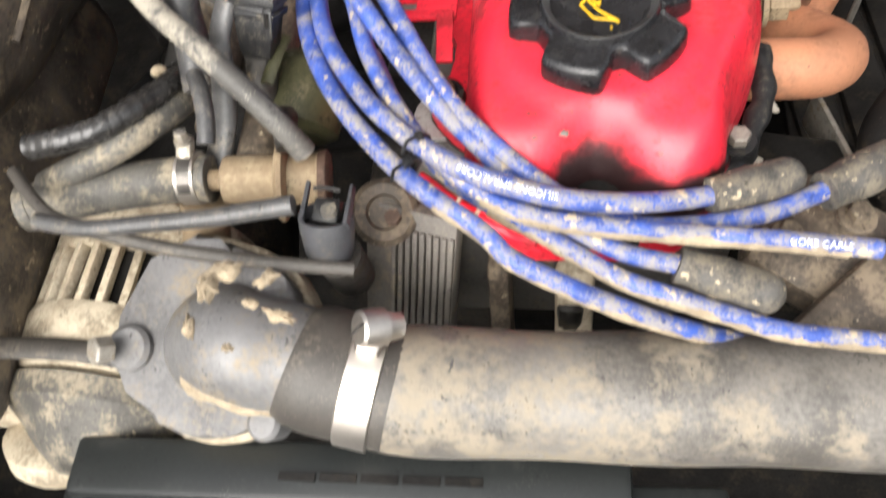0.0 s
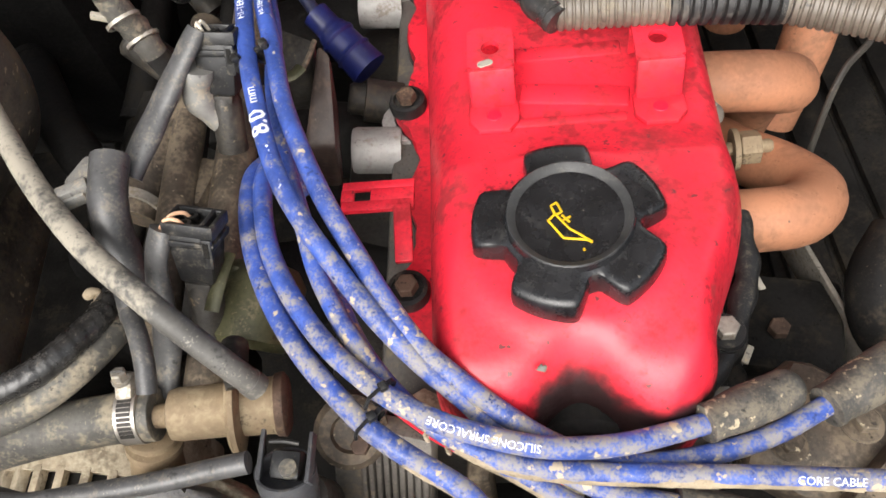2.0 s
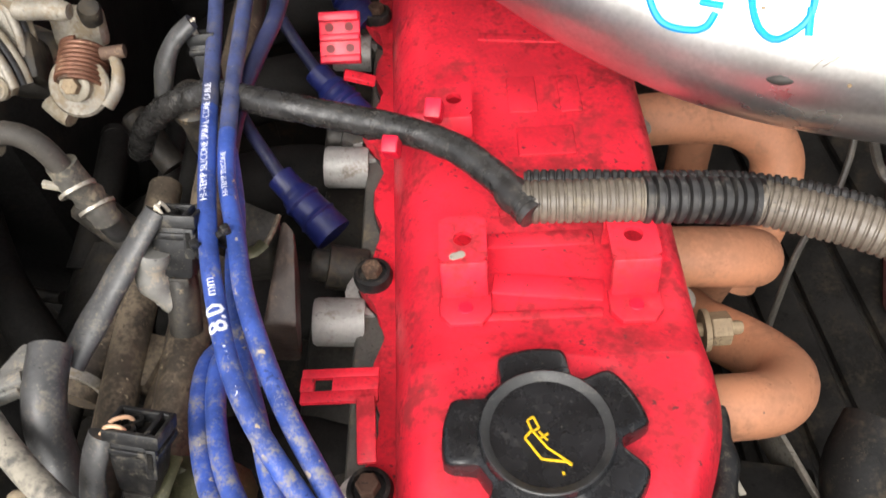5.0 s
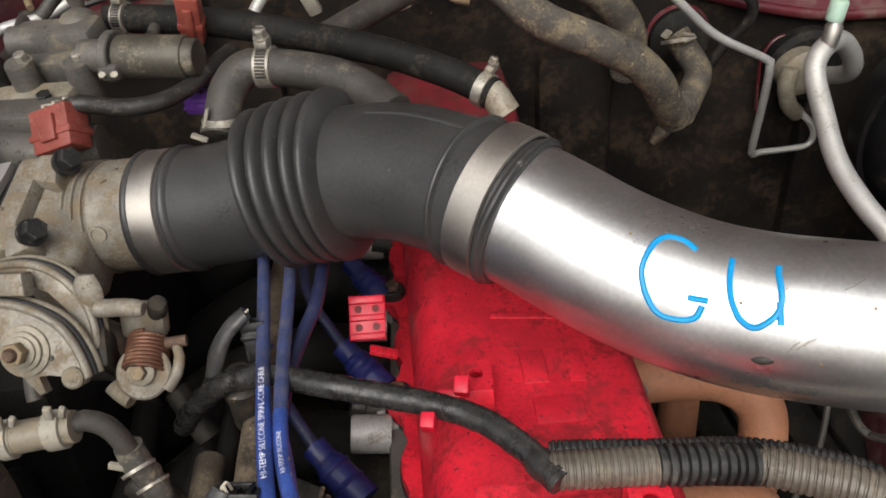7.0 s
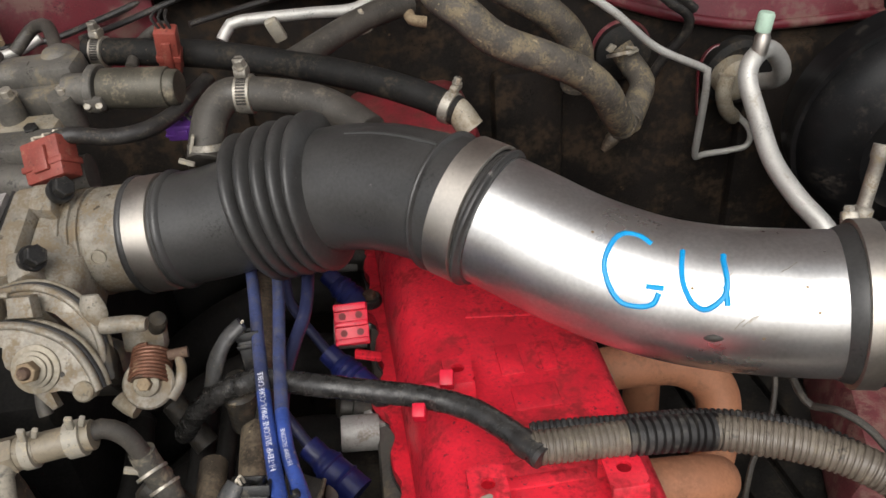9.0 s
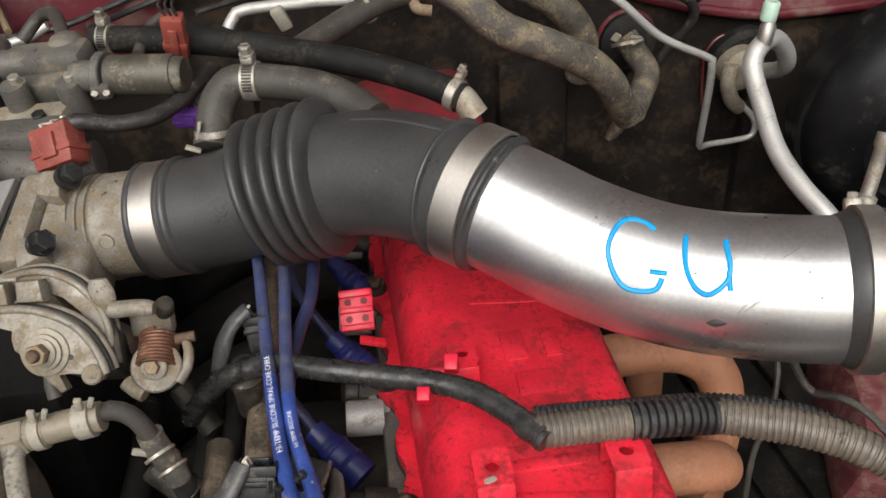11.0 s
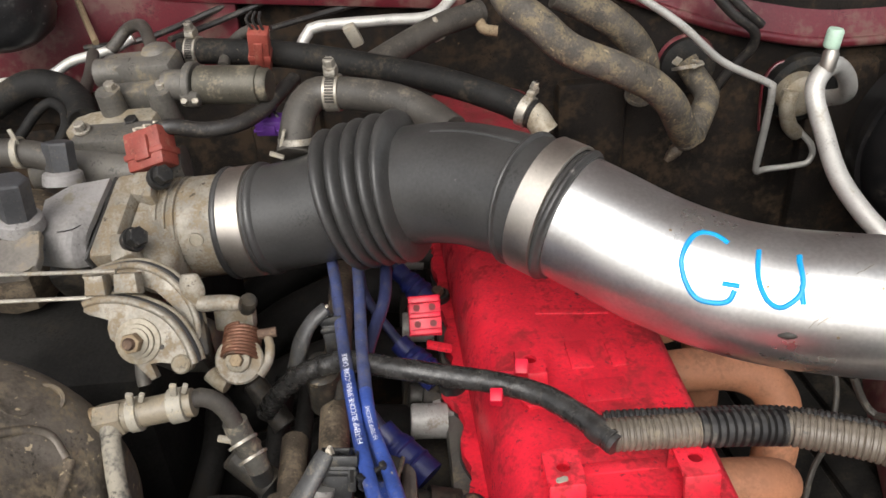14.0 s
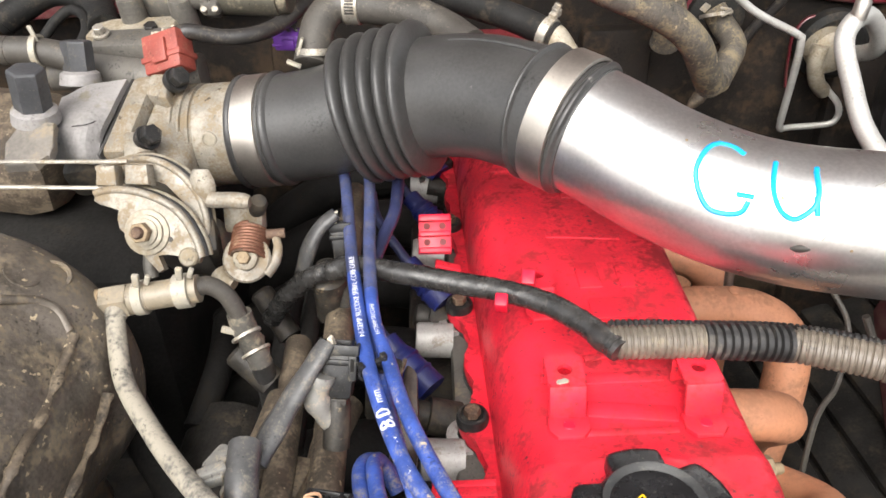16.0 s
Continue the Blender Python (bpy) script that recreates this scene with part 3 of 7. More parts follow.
def cover_height(x, y):
    top = 0.963 if y < 0.262 else 0.963 - 0.0065 * min(1, (y - 0.262) / 0.02)
    if y < 0.215:
        top -= 0.011 * ((0.215 - y) / 0.06) ** 2
    if y > 0.58:
        k = min(1, (y - 0.58) / 0.2)
        top += 0.014 * k * k * (3 - 2 * k)
    # low round seat under the filler cap
    k = min(1, max(0, (0.05 - math.hypot(x - 0.0715, y - 0.2225)) / 0.009))
    return top + 0.0022 * k * k * (3 - 2 * k)


def cover_body():
    bm, rows = bmesh.new(), []
    ys = [0.1405 + 0.05 * (k / 22) ** 1.8 for k in range(22)] + [0.192 + 0.0045 * k for k in range(15)] + [0.2595 + 0.0022 * k for k in range(9)] + [0.281 + 0.012 * k for k in range(49)]
    ss = [-math.cos(math.pi * k / 56) for k in range(57)]
    for y in ys:
        left, right = cover_edge(y)
        row = []
        for s in ss:
            x = (left + right) / 2 + s * (right - left) / 2
            side = (1 - abs(s)) * (right - left) / 2
            notch = 0.004 + 0.0165 * math.exp(-((x - 0.071) / 0.0175) ** 2)
            front = max(0, y - 0.1405 - notch)
            rear = max(0, 0.858 - y)
            q = 1.0
            for d, r in ((side, 0.017 if s > 0 else 0.017 + 0.017 * min(1, max(0, (y - 0.2) / 0.12))), (front, 0.029), (rear, 0.03)):
                k = 1 - min(1, d / r)
                q *= (1 - k ** 2.3) ** (1 / 2.3)
            base = 0.898
            row.append(bm.verts.new((x, y, base + (cover_height(x, y) - base) * q)))
        rows.append(row)
    for a, b in zip(rows, rows[1:]):
        for k in range(len(ss) - 1):
            bm.faces.new((a[k], a[k + 1], b[k + 1], b[k]))
    return bm


cover = thing("valve_cover", (0.07, 0.5, 0.895), "glossy red painted valve cover with oily black grime", "valve cover")
part("cover_body", cover_body(), "red", cover)
bm = bmesh.new()
line = []
for k in range(120):
    y = 0.212 + 0.643 * k / 119
    wave = math.exp(-(((y - 0.232 + 0.06) % 0.1205 - 0.06) / 0.02) ** 2)
    port = math.exp(-(((y - 0.29 + 0.06) % 0.1205 - 0.06) / 0.024) ** 2)
    line.append((0.006 - 0.036 * (y - 0.28) - 0.02 * wave - 0.012 * port, y))
outline = line + [(0.1, 0.855), (0.12, 0.84), (0.12, 0.72), (0.136, 0.64), (0.155, 0.55), (0.155, 0.27), (0.145, 0.235), (0.135, 0.192), (0.12, 0.165), (0.09, 0.163), (0.055, 0.165), (0.032, 0.178), (0.014, 0.2)]
part("flange", prism(outline, (0, 0, 0.893), (0, 0, 1), 0.011, 0.0025, spin=0), "red", cover)
part("gasket", prism([(0.07 + (x - 0.07) * 1.012, y) for x, y in outline], (0, 0, 0.888), (0, 0, 1), 0.005, 0), "rubber", cover, "black rubber gasket edge")
for k in range(6):
    y = 0.232 + 0.1205 * k
    at = (-0.0035 - 0.033 * (y - 0.232), y, 0.906)
    part("grommet", lathe([(0.006, -0.003), (0.0102, -0.003), (0.0108, 0.001), (0.0098, 0.0045), (0.0078, 0.005), (0.007, 0.003), (0.003, 0.003)], at, (0, 0, 1), 24), "plastic", cover, "black rubber bolt grommet")
    bolt(cover, (at[0], at[1], 0.9095), (0, 0, 1), 0.0056, "rust", False)
part("oily_flange", sweep(spline([(0.1575, 0.27, 0.8985), (0.1565, 0.24, 0.8985), (0.1495, 0.219, 0.8985), (0.139, 0.196, 0.8975), (0.1285, 0.184, 0.897), (0.1215, 0.17, 0.897), (0.112, 0.162, 0.897)], 0.003), lambda q, s: 0.0058 + 0.0007 * math.sin(s * 300), 12, flat=0.7), "plastic", cover, "oily black flange edge")
part("flange_streak", tube([(0.1275, 0.187, 0.9015), (0.1245, 0.179, 0.901), (0.1225, 0.172, 0.9005)], 0.0015, 8), "red", cover)
part("gasket_scrap", box((0.1490, 0.1965, 0.8955), (0.0032, 0.0095, 0.0014), 0.0006, (0, 12, -28)), "nylon", cover, "white scrap of sealant")
part("bolt_lug", lathe([(0.0125, -0.02), (0.0105, -0.004), (0.0095, 0.0), (0.006, 0.0)], (0.1395, 0.2045, 0.902), (0, 0, 1), 24), "plastic", cover, "oily black bolt lug")
part("gasket_scrap", box((0.1600, 0.2340, 0.8965), (0.0035, 0.0120, 0.0014), 0.0006, (0, 14, 16)), "nylon", cover, "white scrap of sealant")
part("cam_plug", lathe([(0.0235, 0), (0.0235, -0.02), (0.02, -0.024), (0.01, -0.024)], (0.072, 0.172, 0.903), (0, 1, -0.2), 30), "dark", cover, "black rubber cam plug")
part("paint_chip", crust((0.057, 0.1681, 0.9556), (0, -0.5, 0.85), 0.0045, 0.0035, 0.0004, 5), "castgrey", cover, "bare grey chip in the paint")
part("lug_washer", lathe([(0.004, 0), (0.0085, 0), (0.0092, 0.0015), (0.0085, 0.003), (0.004, 0.003)], (0.1395, 0.2045, 0.9015), (0, 0, 1), 26), "plastic", cover, "black rubber washer")
bolt(cover, (0.1395, 0.2045, 0.904), (0, 0, 1), 0.0055, "dullsteel", False)
for x, y in ((0.15, 0.33), (0.15, 0.46)):
    bolt(cover, (x, y, 0.905), (0, 0, 1), 0.0066, "dullsteel")


def plate_with_hole(w, l, t, r, seg=24):
    """A flat plate about the origin with a round hole through it."""
    bm = bmesh.new()
    loops = []
    for z in (0, t):
        outer, inner = [], []
        for k in range(seg):
            a = 2 * math.pi * k / seg
            c, s = math.cos(a), math.sin(a)
            q = min(w / 2 / max(1e-6, abs(c)), l / 2 / max(1e-6, abs(s)))
            outer.append(bm.verts.new((c * q, s * q, z)))
            inner.append(bm.verts.new((c * r, s * r, z)))
        loops.append((outer, inner))
    for k in range(seg):
        j = (k + 1) % seg
        (o0, i0), (o1, i1) = loops
        bm.faces.new((o1[k], o1[j], i1[j], i1[k]))
        bm.faces.new((o0[j], o0[k], i0[k], i0[j]))
        bm.faces.new((o0[k], o0[j], o1[j], o1[k]))
        bm.faces.new((i0[j], i0[k], i1[k], i1[j]))
    return bm


def tower(x, y, top=0.979, w=0.021):
    """A folded sheet bracket on the cover: a raised seat with a threaded hole, a front wall and a foot."""
    bm = plate_with_hole(w, 0.026, 0.0025, 0.0042)
    bmesh.ops.transform(bm, matrix=pose(x, y, top - 0.0025), verts=bm.verts)
    part("bracket_seat", bm, "red", cover)
    zf = cover_height(x, y - 0.03) + 0.0015
    part("bracket_wall", box((x, y - 0.0145, (top + zf) / 2 - 0.001), (w, 0.004, top - zf + 0.002), 0.0018, (-12, 0, 0)), "red", cover)
    h = w / 2 + 0.001
    foot = part("bracket_foot", prism([(h, 0.0), (-h, 0.0), (-h, -0.012), (-h + 0.0045, -0.0175), (h - 0.0045, -0.0175), (h, -0.012)], (x, y - 0.0145, zf - 0.0022), (0, 0, 1), 0.004, 0.0014), "red", cover)
    part("weld_spot", lathe([(0.0034, 0), (0.003, 0.0006), (0.001, 0.0008)], (x, y - 0.0235, zf + 0.0017), (0, 0, 1), 16), "clip", foot)
    part("bracket_back", box((x, y + 0.0125, (top + zf) / 2 - 0.001), (w, 0.002, top - zf - 0.002), 0.0005), "red", cover)
    part("bracket_bore", lathe([(0.0046, 0), (0.0046, 0.001)], (x, y, zf + 0.0035), (0, 0, 1), 16), "dark", cover, "dark bolt hole")


part("paint_chip", lathe([(0.001, 0), (0.0028, 0), (0.0026, 0.0003), (0.001, 0.0004)], (0.0405, 0.3055, 0.979), (0, 0, 1), 14, wave=lambda a: 1 + 0.35 * math.sin(a * 2 + 1)), "nylon", cover, "pale chip in the paint")
tower(0.043, 0.315)
tower(0.117, 0.313)
T3 = (0.0407, 0.4174, 0.9730)
tower(T3[0], T3[1], 0.972, 0.019)
# darker red here paints in the shade under the hoses
part("rear_hump", box((0.046, 0.79, 0.968), (0.13, 0.17, 0.064), 0.022), "redshade", cover)
# raised ribs and pads cast in the top of the cover
for x, y, w, l, turn in ((0.079, 0.331, 0.05, 0.009, 0), (0.08, 0.303, 0.05, 0.012, -8), (0.075, 0.288, 0.055, 0.005, 0), (0.078, 0.352, 0.036, 0.006, 12), (0.088, 0.398, 0.03, 0.022, 0),
                         (0.104, 0.435, 0.012, 0.03, 0), (0.078, 0.436, 0.016, 0.03, 0), (0.083, 0.487, 0.055, 0.007, -8), (0.09, 0.56, 0.03, 0.03, 0), (0.045, 0.6, 0.05, 0.006, 10)):
    part("cast_rib", box((x, y, cover_height(x, y)), (w, l, 0.0024), 0.0011, (0, 0, turn)), "red", cover)
# cable bracket with a slot
CB = V((-0.0332, 0.2799, 0.9344))
CE = V((0.0022, 0.2626, 0.9350))
bw, bl = CE.x - CB.x, CB.y - CE.y
for u, v, w, l in ((0.5, 0.14, 1.0, 0.28), (0.5, 0.83, 1.0, 0.34), (0.08, 0.47, 0.18, 0.42), (0.7, 0.47, 0.6, 0.42)):
    part("cable_bracket", box((CB.x + u * bw, CB.y - v * bl, 0.9315), (w * bw, l * bl, 0.003), 0.0006), "red", cover)
ST = V((-0.0024, 0.2490, 0.9320))
part("bracket_strip", box(ST, (0.0085, 0.03, 0.003), 0.0008, (8, 0, 3)), "red", cover)
# upright comb bracket
CN = V(0.03, -0.72, 0.7).normalized()
CU = V(1, 0, 0) - CN * CN.x
CU.normalize()
CV = CN.cross(CU)
CO = V(-0.028, 0.4995, 0.9555)
comb = part("comb_bracket", prism([(-0.0125, -0.0155), (0.0125, -0.0155), (0.0125, 0.0155), (-0.0125, 0.0155)], CO, CN, 0.0025, 0.0007), "clip", cover, "pinkish red comb-shaped cable bracket")
for v, w in ((-0.0128, 0.0046), (0.0, 0.0042), (0.0125, 0.0056)):
    part("comb_bar", block8([CO + CN * 0.0055 + CU * x + CV * y for x, y in ((-0.0122, v - w / 2), (0.0122, v - w / 2), (0.0122, v + w / 2), (-0.0122, v + w / 2))], -CN * 0.0045, 0.0011), "clip", comb)
for u in (-0.006, 0.006):
    for v in (-0.0065, 0.0062):
        part("comb_hole", lathe([(0.0026, 0), (0.0026, 0.0006)], CO + CN * 0.0026 + CU * u + CV * v, CN, 16), "redshade", comb, "dark oval hole")


part("bracket_arm", box((-0.019, 0.49, 0.932), (0.02, 0.008, 0.004), 0.001, (0, 20, 0)), "red", cover)
# front lower tab under the leads
part("front_lip", tube([(-0.0119, 0.1792, 0.9077), (0.0056, 0.1654, 0.9069), (0.0244, 0.1547, 0.9059), (0.0462, 0.1471, 0.9049)], 0.0042, 12), "red", cover)
for p in ((0.0085, 0.1636, 0.9074), (0.0179, 0.1578, 0.9069)):
    part("lip_gap", box(p, (0.002, 0.011, 0.009), 0.0004, (0, 0, -25)), "castmud", cover, "tan notch in the red lip")

# ---- oil filler cap ----
CAP = V(0.0715, 0.2225, 0.0)
part("filler_neck", lathe([(0.035, 0.95), (0.034, 0.9605), (0.031, 0.9635), (0.02, 0.9635)], (CAP.x, CAP.y, 0), (0, 0, 1), 40), "red", cover)
cap = thing("oil_filler_cap", (CAP.x, CAP.y, 0.961), "black plastic oil filler cap with five grip lobes", "oil cap")
LOBES = [radians(a) for a in (95, 26, -41, -109, 174)]


def lobe_wave(a):
    d = min(abs((a - q + math.pi) % (2 * math.pi) - math.pi) for q in LOBES)
    k = min(1, max(0, (math.degrees(d) - 18) / 13))
    return 1.0 - 0.27 * k * k * (3 - 2 * k)


def cap_ring(r, z, amount):
    return [(CAP.x + r * (1 + (lobe_wave(a) - 1) * amount) * math.cos(a), CAP.y + r * (1 + (lobe_wave(a) - 1) * amount) * math.sin(a), z) for a in (2 * math.pi * k / 150 for k in range(150))]


bm = bmesh.new()
rings = [[bm.verts.new(p) for p in cap_ring(*c)] for c in ((0.036, 0.959, 1), (0.0388, 0.9605, 1), (0.0394, 0.9655, 1), (0.0388, 0.9722, 1), (0.0376, 0.974, 1), (0.0355, 0.9747, 0.85), (0.0295, 0.9752, 0.3), (0.0256, 0.976, 0.0), (0.0248, 0.9788, 0), (0.0242, 0.9792, 0), (0.0238, 0.979, 0), (0.0212, 0.9766, 0), (0.012, 0.9764, 0), (0.002, 0.9764, 0))]
for a, b in zip(rings, rings[1:]):
    for k in range(150):
        bm.faces.new((a[k], a[(k + 1) % 150], b[(k + 1) % 150], b[k]))
bm.faces.new(rings[0][::-1])
bm.faces.new(rings[-1])
part("grip", bm, "cap", cap)
bm = bmesh.new()
rings = [[bm.verts.new(p) for p in cap_ring(r, z, 0)] for r, z in ((0.0246, 0.9786), (0.0243, 0.9794), (0.0234, 0.979), (0.0216, 0.9773), (0.0211, 0.9769), (0.0209, 0.976))]
for a, b in zip(rings, rings[1:]):
    for k in range(150):
        bm.faces.new((a[k], a[(k + 1) % 150], b[(k + 1) % 150], b[k]))
part("bevel_ring", bm, "ringpale", cap, "worn grey inner bevel")
# the oil can sign, in thin painted strokes
for stroke in ([(0.0632, 0.2206, 0.9768), (0.0686, 0.2122, 0.9768), (0.0775, 0.2108, 0.9768), (0.0792, 0.2094, 0.9768)], [(0.0632, 0.2206, 0.9768), (0.0660, 0.2236, 0.9768), (0.0711, 0.2164, 0.9768), (0.0792, 0.2099, 0.9768)],
               [(0.0646, 0.2275, 0.9768), (0.0669, 0.2290, 0.9768), (0.0687, 0.2245, 0.9768), (0.0662, 0.2230, 0.9768), (0.0646, 0.2275, 0.9768)], [(0.0686, 0.2229, 0.9768), (0.0714, 0.2194, 0.9768)], [(0.0689, 0.2204, 0.9768), (0.0718, 0.2220, 0.9768)], [(0.0758, 0.2070, 0.9768), (0.0759, 0.2060, 0.9768)]):
    bm = bmesh.new()
    for a, b in zip(stroke, stroke[1:]):
        sweep([V(a), V(b)], 0.0005, 6, bm)
    part("oil_can_sign", bm, "yellow", cap, "yellow printed oil can sign")

# ---- intake: pipe, elbow, clamps ----
PIPE = [(0.0434, 0.4693, 1.0660), (0.0665, 0.4544, 1.0625), (0.0888, 0.4401, 1.0545), (0.1135, 0.4234, 1.0446), (0.1378, 0.4084, 1.0375), (0.1612, 0.3945, 1.0334), (0.1867, 0.3802, 1.0329), (0.2118, 0.3684, 1.0343), (0.2373, 0.3597, 1.0349), (0.2566, 0.3533, 1.0365)]
pipe_line = spline(PIPE, 0.005)
intake_pipe = thing("intake_pipe", pipe_line[len(pipe_line) // 2] - V(0, 0, 0.042), "bent bare aluminium intake pipe with blue marker letters", "intake pipe")
part("pipe", sweep(pipe_line[5:], 0.0418, 56), "alu", intake_pipe)
pipe_run = [0.0]
for a, b in zip(pipe_line, pipe_line[1:]):
    pipe_run.append(pipe_run[-1] + (b - a).length)


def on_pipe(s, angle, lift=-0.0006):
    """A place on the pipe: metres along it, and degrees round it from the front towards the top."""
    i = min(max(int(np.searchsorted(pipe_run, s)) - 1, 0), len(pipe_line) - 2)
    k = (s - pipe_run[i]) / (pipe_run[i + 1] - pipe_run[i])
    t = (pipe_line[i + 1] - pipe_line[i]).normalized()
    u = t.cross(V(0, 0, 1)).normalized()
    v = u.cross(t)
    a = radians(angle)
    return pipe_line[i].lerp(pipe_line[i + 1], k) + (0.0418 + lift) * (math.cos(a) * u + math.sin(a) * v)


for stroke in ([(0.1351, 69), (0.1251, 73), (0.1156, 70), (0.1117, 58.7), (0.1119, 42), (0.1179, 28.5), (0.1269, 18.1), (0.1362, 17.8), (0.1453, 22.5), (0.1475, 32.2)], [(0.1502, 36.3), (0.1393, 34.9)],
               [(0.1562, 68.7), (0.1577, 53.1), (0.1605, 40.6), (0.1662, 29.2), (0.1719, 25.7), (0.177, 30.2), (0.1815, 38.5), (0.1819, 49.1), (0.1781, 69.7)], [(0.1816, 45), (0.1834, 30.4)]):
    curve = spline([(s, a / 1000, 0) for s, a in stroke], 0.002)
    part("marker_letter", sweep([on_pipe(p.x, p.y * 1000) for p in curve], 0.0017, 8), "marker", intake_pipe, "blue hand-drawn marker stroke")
part("scuff", sweep([on_pipe(0.1725 + 0.0028 * k, 3 + k * 0.5, -0.0012) for k in range(5)], lambda q, s: 0.0006 + 0.0022 * math.sin(math.pi * min(0.97, max(0.03, q))), 10), "slot", intake_pipe, "dark grey scuff")
for s, a in ((0.098, 62), (0.165, 40), (0.216, 48), (0.222, 30), (0.2, 8)):
    part("mud_fleck", lathe([(0.0003, 0), (0.0009, 0.0001), (0.0003, 0.0002)], on_pipe(s, a, 0.0), on_pipe(s, a, 0.01) - on_pipe(s, a), 8), "brown", intake_pipe, "fleck of brown mud")
for s, a, l in ((0.176, 42, 0.006), (0.179, 46, 0.005), (0.19, 16, 0.006), (0.193, 19, 0.005), (0.187, 13, 0.004), (0.062, 30, 0.004), (0.205, 58, 0.007)):
    part("scratch", sweep([on_pipe(s + l * k / 6, a + 9 * k / 6, 0.0) for k in range(7)], 0.00022, 6), "nylon", intake_pipe, "thin bright scratch")
ELBOW = [(-0.2013, 0.5478, 1.0246), (-0.1540, 0.5410, 1.0288), (-0.1106, 0.5334, 1.0366), (-0.0674, 0.5268, 1.0497), (-0.0261, 0.5162, 1.0602), (0.0088, 0.4994, 1.0660), (0.0372, 0.4791, 1.0657), (0.0589, 0.4608, 1.0641), (0.0744, 0.4484, 1.0599)]
elbow_line = spline(ELBOW, 0.0011)


def elbow_radius(q, s):
    r = 0.0405
    a, b = 0.398, 0.592
    if a < q < b:
        k = (q - a) / (b - a)
        w = (k * 5) % 1
        r = 0.0425 + 0.002 * k + 0.0115 * (1 - (2 * w - 1) ** 2) ** 0.5
    elif q >= b:
        r = 0.0425
    if q > 0.88:
        r = 0.0435
    for c, w in ((0.12, 0.011), (0.212, 0.011), (0.985, 0.008), (0.885, 0.006)):
        if abs(q - c) < w:
            r += 0.0028 * (1 - ((q - c) / w) ** 2) ** 0.5
    return r


elbow = thing("intake_elbow", elbow_line[len(elbow_line) // 2] - V(0, 0, 0.05), "matt black rubber intake elbow with five bellows folds", "intake hose")
START = int(0.112 * (len(elbow_line) - 1))
part("bellows_hose", sweep(elbow_line[START:], lambda q, s: elbow_radius(0.112 + 0.888 * q, s), 56), "rubber", elbow)


def at_share(line, q):
    i = min(len(line) - 2, int(q * (len(line) - 1)))
    return line[i], (line[i + 1] - line[i]).normalized()


for q, r, out in ((0.16, 0.0412, (0, 0.6, -0.5)), (0.948, 0.0452, (0, 0.97, -0.1))):
    p, t = at_share(elbow_line, q)
    hose_clamp(p, t, r, 0.019, out, "steel", 0.0035, False)
part("seam", tube([p + n * 0.0428 for p, n in ((elbow_line[int(q * (len(elbow_line) - 1))], V(0, -0.15, 1).normalized()) for q in (0.65, 0.72, 0.79, 0.87))], 0.0014, 8), "rubber", elbow)
# coupler at the far end of the pipe
coupler_line = spline([pipe_line[-3], pipe_line[-1], (0.2754, 0.3471, 1.0381), (0.3060, 0.3369, 1.0434)], 0.004)
coupler = part("rubber_coupler", sweep(coupler_line, lambda q, s: 0.0422 + 0.0033 * min(1, s / 0.011) ** 0.7, 40), "rubber")
tagged(coupler, "dusty black rubber coupler on the pipe end", "intake hose")
p, t = at_share(coupler_line, 0.24)
hose_clamp(p, t, 0.0462, 0.0125, (0, 0.8, 0.5), "steel", 0.0032, False)
part("sealant_bead", ring(coupler_line[1], coupler_line[3] - coupler_line[0], 0.0424, 0.003, 0.0008, 40, wave=lambda a: 1 + 0.004 * math.sin(a * 9)), "brown", coupler, "tan bead of dirt at the lip")

# ---- exhaust headers ----
def header(pts, r=0.0175):
    root = thing("exhaust_header", pts[0], "tan ceramic-coated exhaust header tube beside the head", "exhaust pipe", "exhaust header tubes")
    part("tube", tube(pts, r, 26, 0.006), "tan", root)
    part("port_flange", box((pts[0][0] + 0.002, pts[0][1], pts[0][2]), (0.01, 0.06, 0.05), 0.004), "dullsteel", root, "grey steel port flange")
    return root


header([(0.147, 0.288, 0.862), (0.175, 0.289, 0.862), (0.202, 0.294, 0.858), (0.217, 0.315, 0.846), (0.209, 0.342, 0.832), (0.188, 0.368, 0.82), (0.182, 0.4, 0.79), (0.18, 0.41, 0.72)])
header([(0.147, 0.392, 0.862), (0.185, 0.39, 0.862), (0.205, 0.391, 0.859), (0.221, 0.4, 0.846), (0.226, 0.42, 0.822), (0.224, 0.445, 0.785), (0.22, 0.46, 0.72)], 0.0185)
header([(0.147, 0.512, 0.862), (0.2, 0.515, 0.862), (0.24, 0.51, 0.858), (0.264, 0.498, 0.838), (0.262, 0.48, 0.8), (0.245, 0.46, 0.74)], 0.0185)
header([(0.147, 0.6, 0.862), (0.19, 0.598, 0.862), (0.22, 0.59, 0.85), (0.23, 0.58, 0.82), (0.23, 0.57, 0.74)])
header([(0.147, 0.71, 0.862), (0.19, 0.71, 0.86), (0.22, 0.7, 0.84), (0.23, 0.69, 0.76)])
header([(0.147, 0.81, 0.862), (0.19, 0.81, 0.86), (0.22, 0.8, 0.84), (0.23, 0.79, 0.76)])
stud = thing("header_stud", (0.165, 0.335, 0.866), "dull zinc stud and nut of the header flange", "stud", "header studs")
part("stud", lathe([(0.004, 0), (0.004, 0.034), (0.003, 0.036)], (0.158, 0.335, 0.866), (1, 0, 0.05), 14), "brown", stud)
part("nut", prism(hexagon(0.0095), (0.176, 0.335, 0.867), (1, 0, 0.05), 0.011, 0.001), "brown", stud, smooth=False)
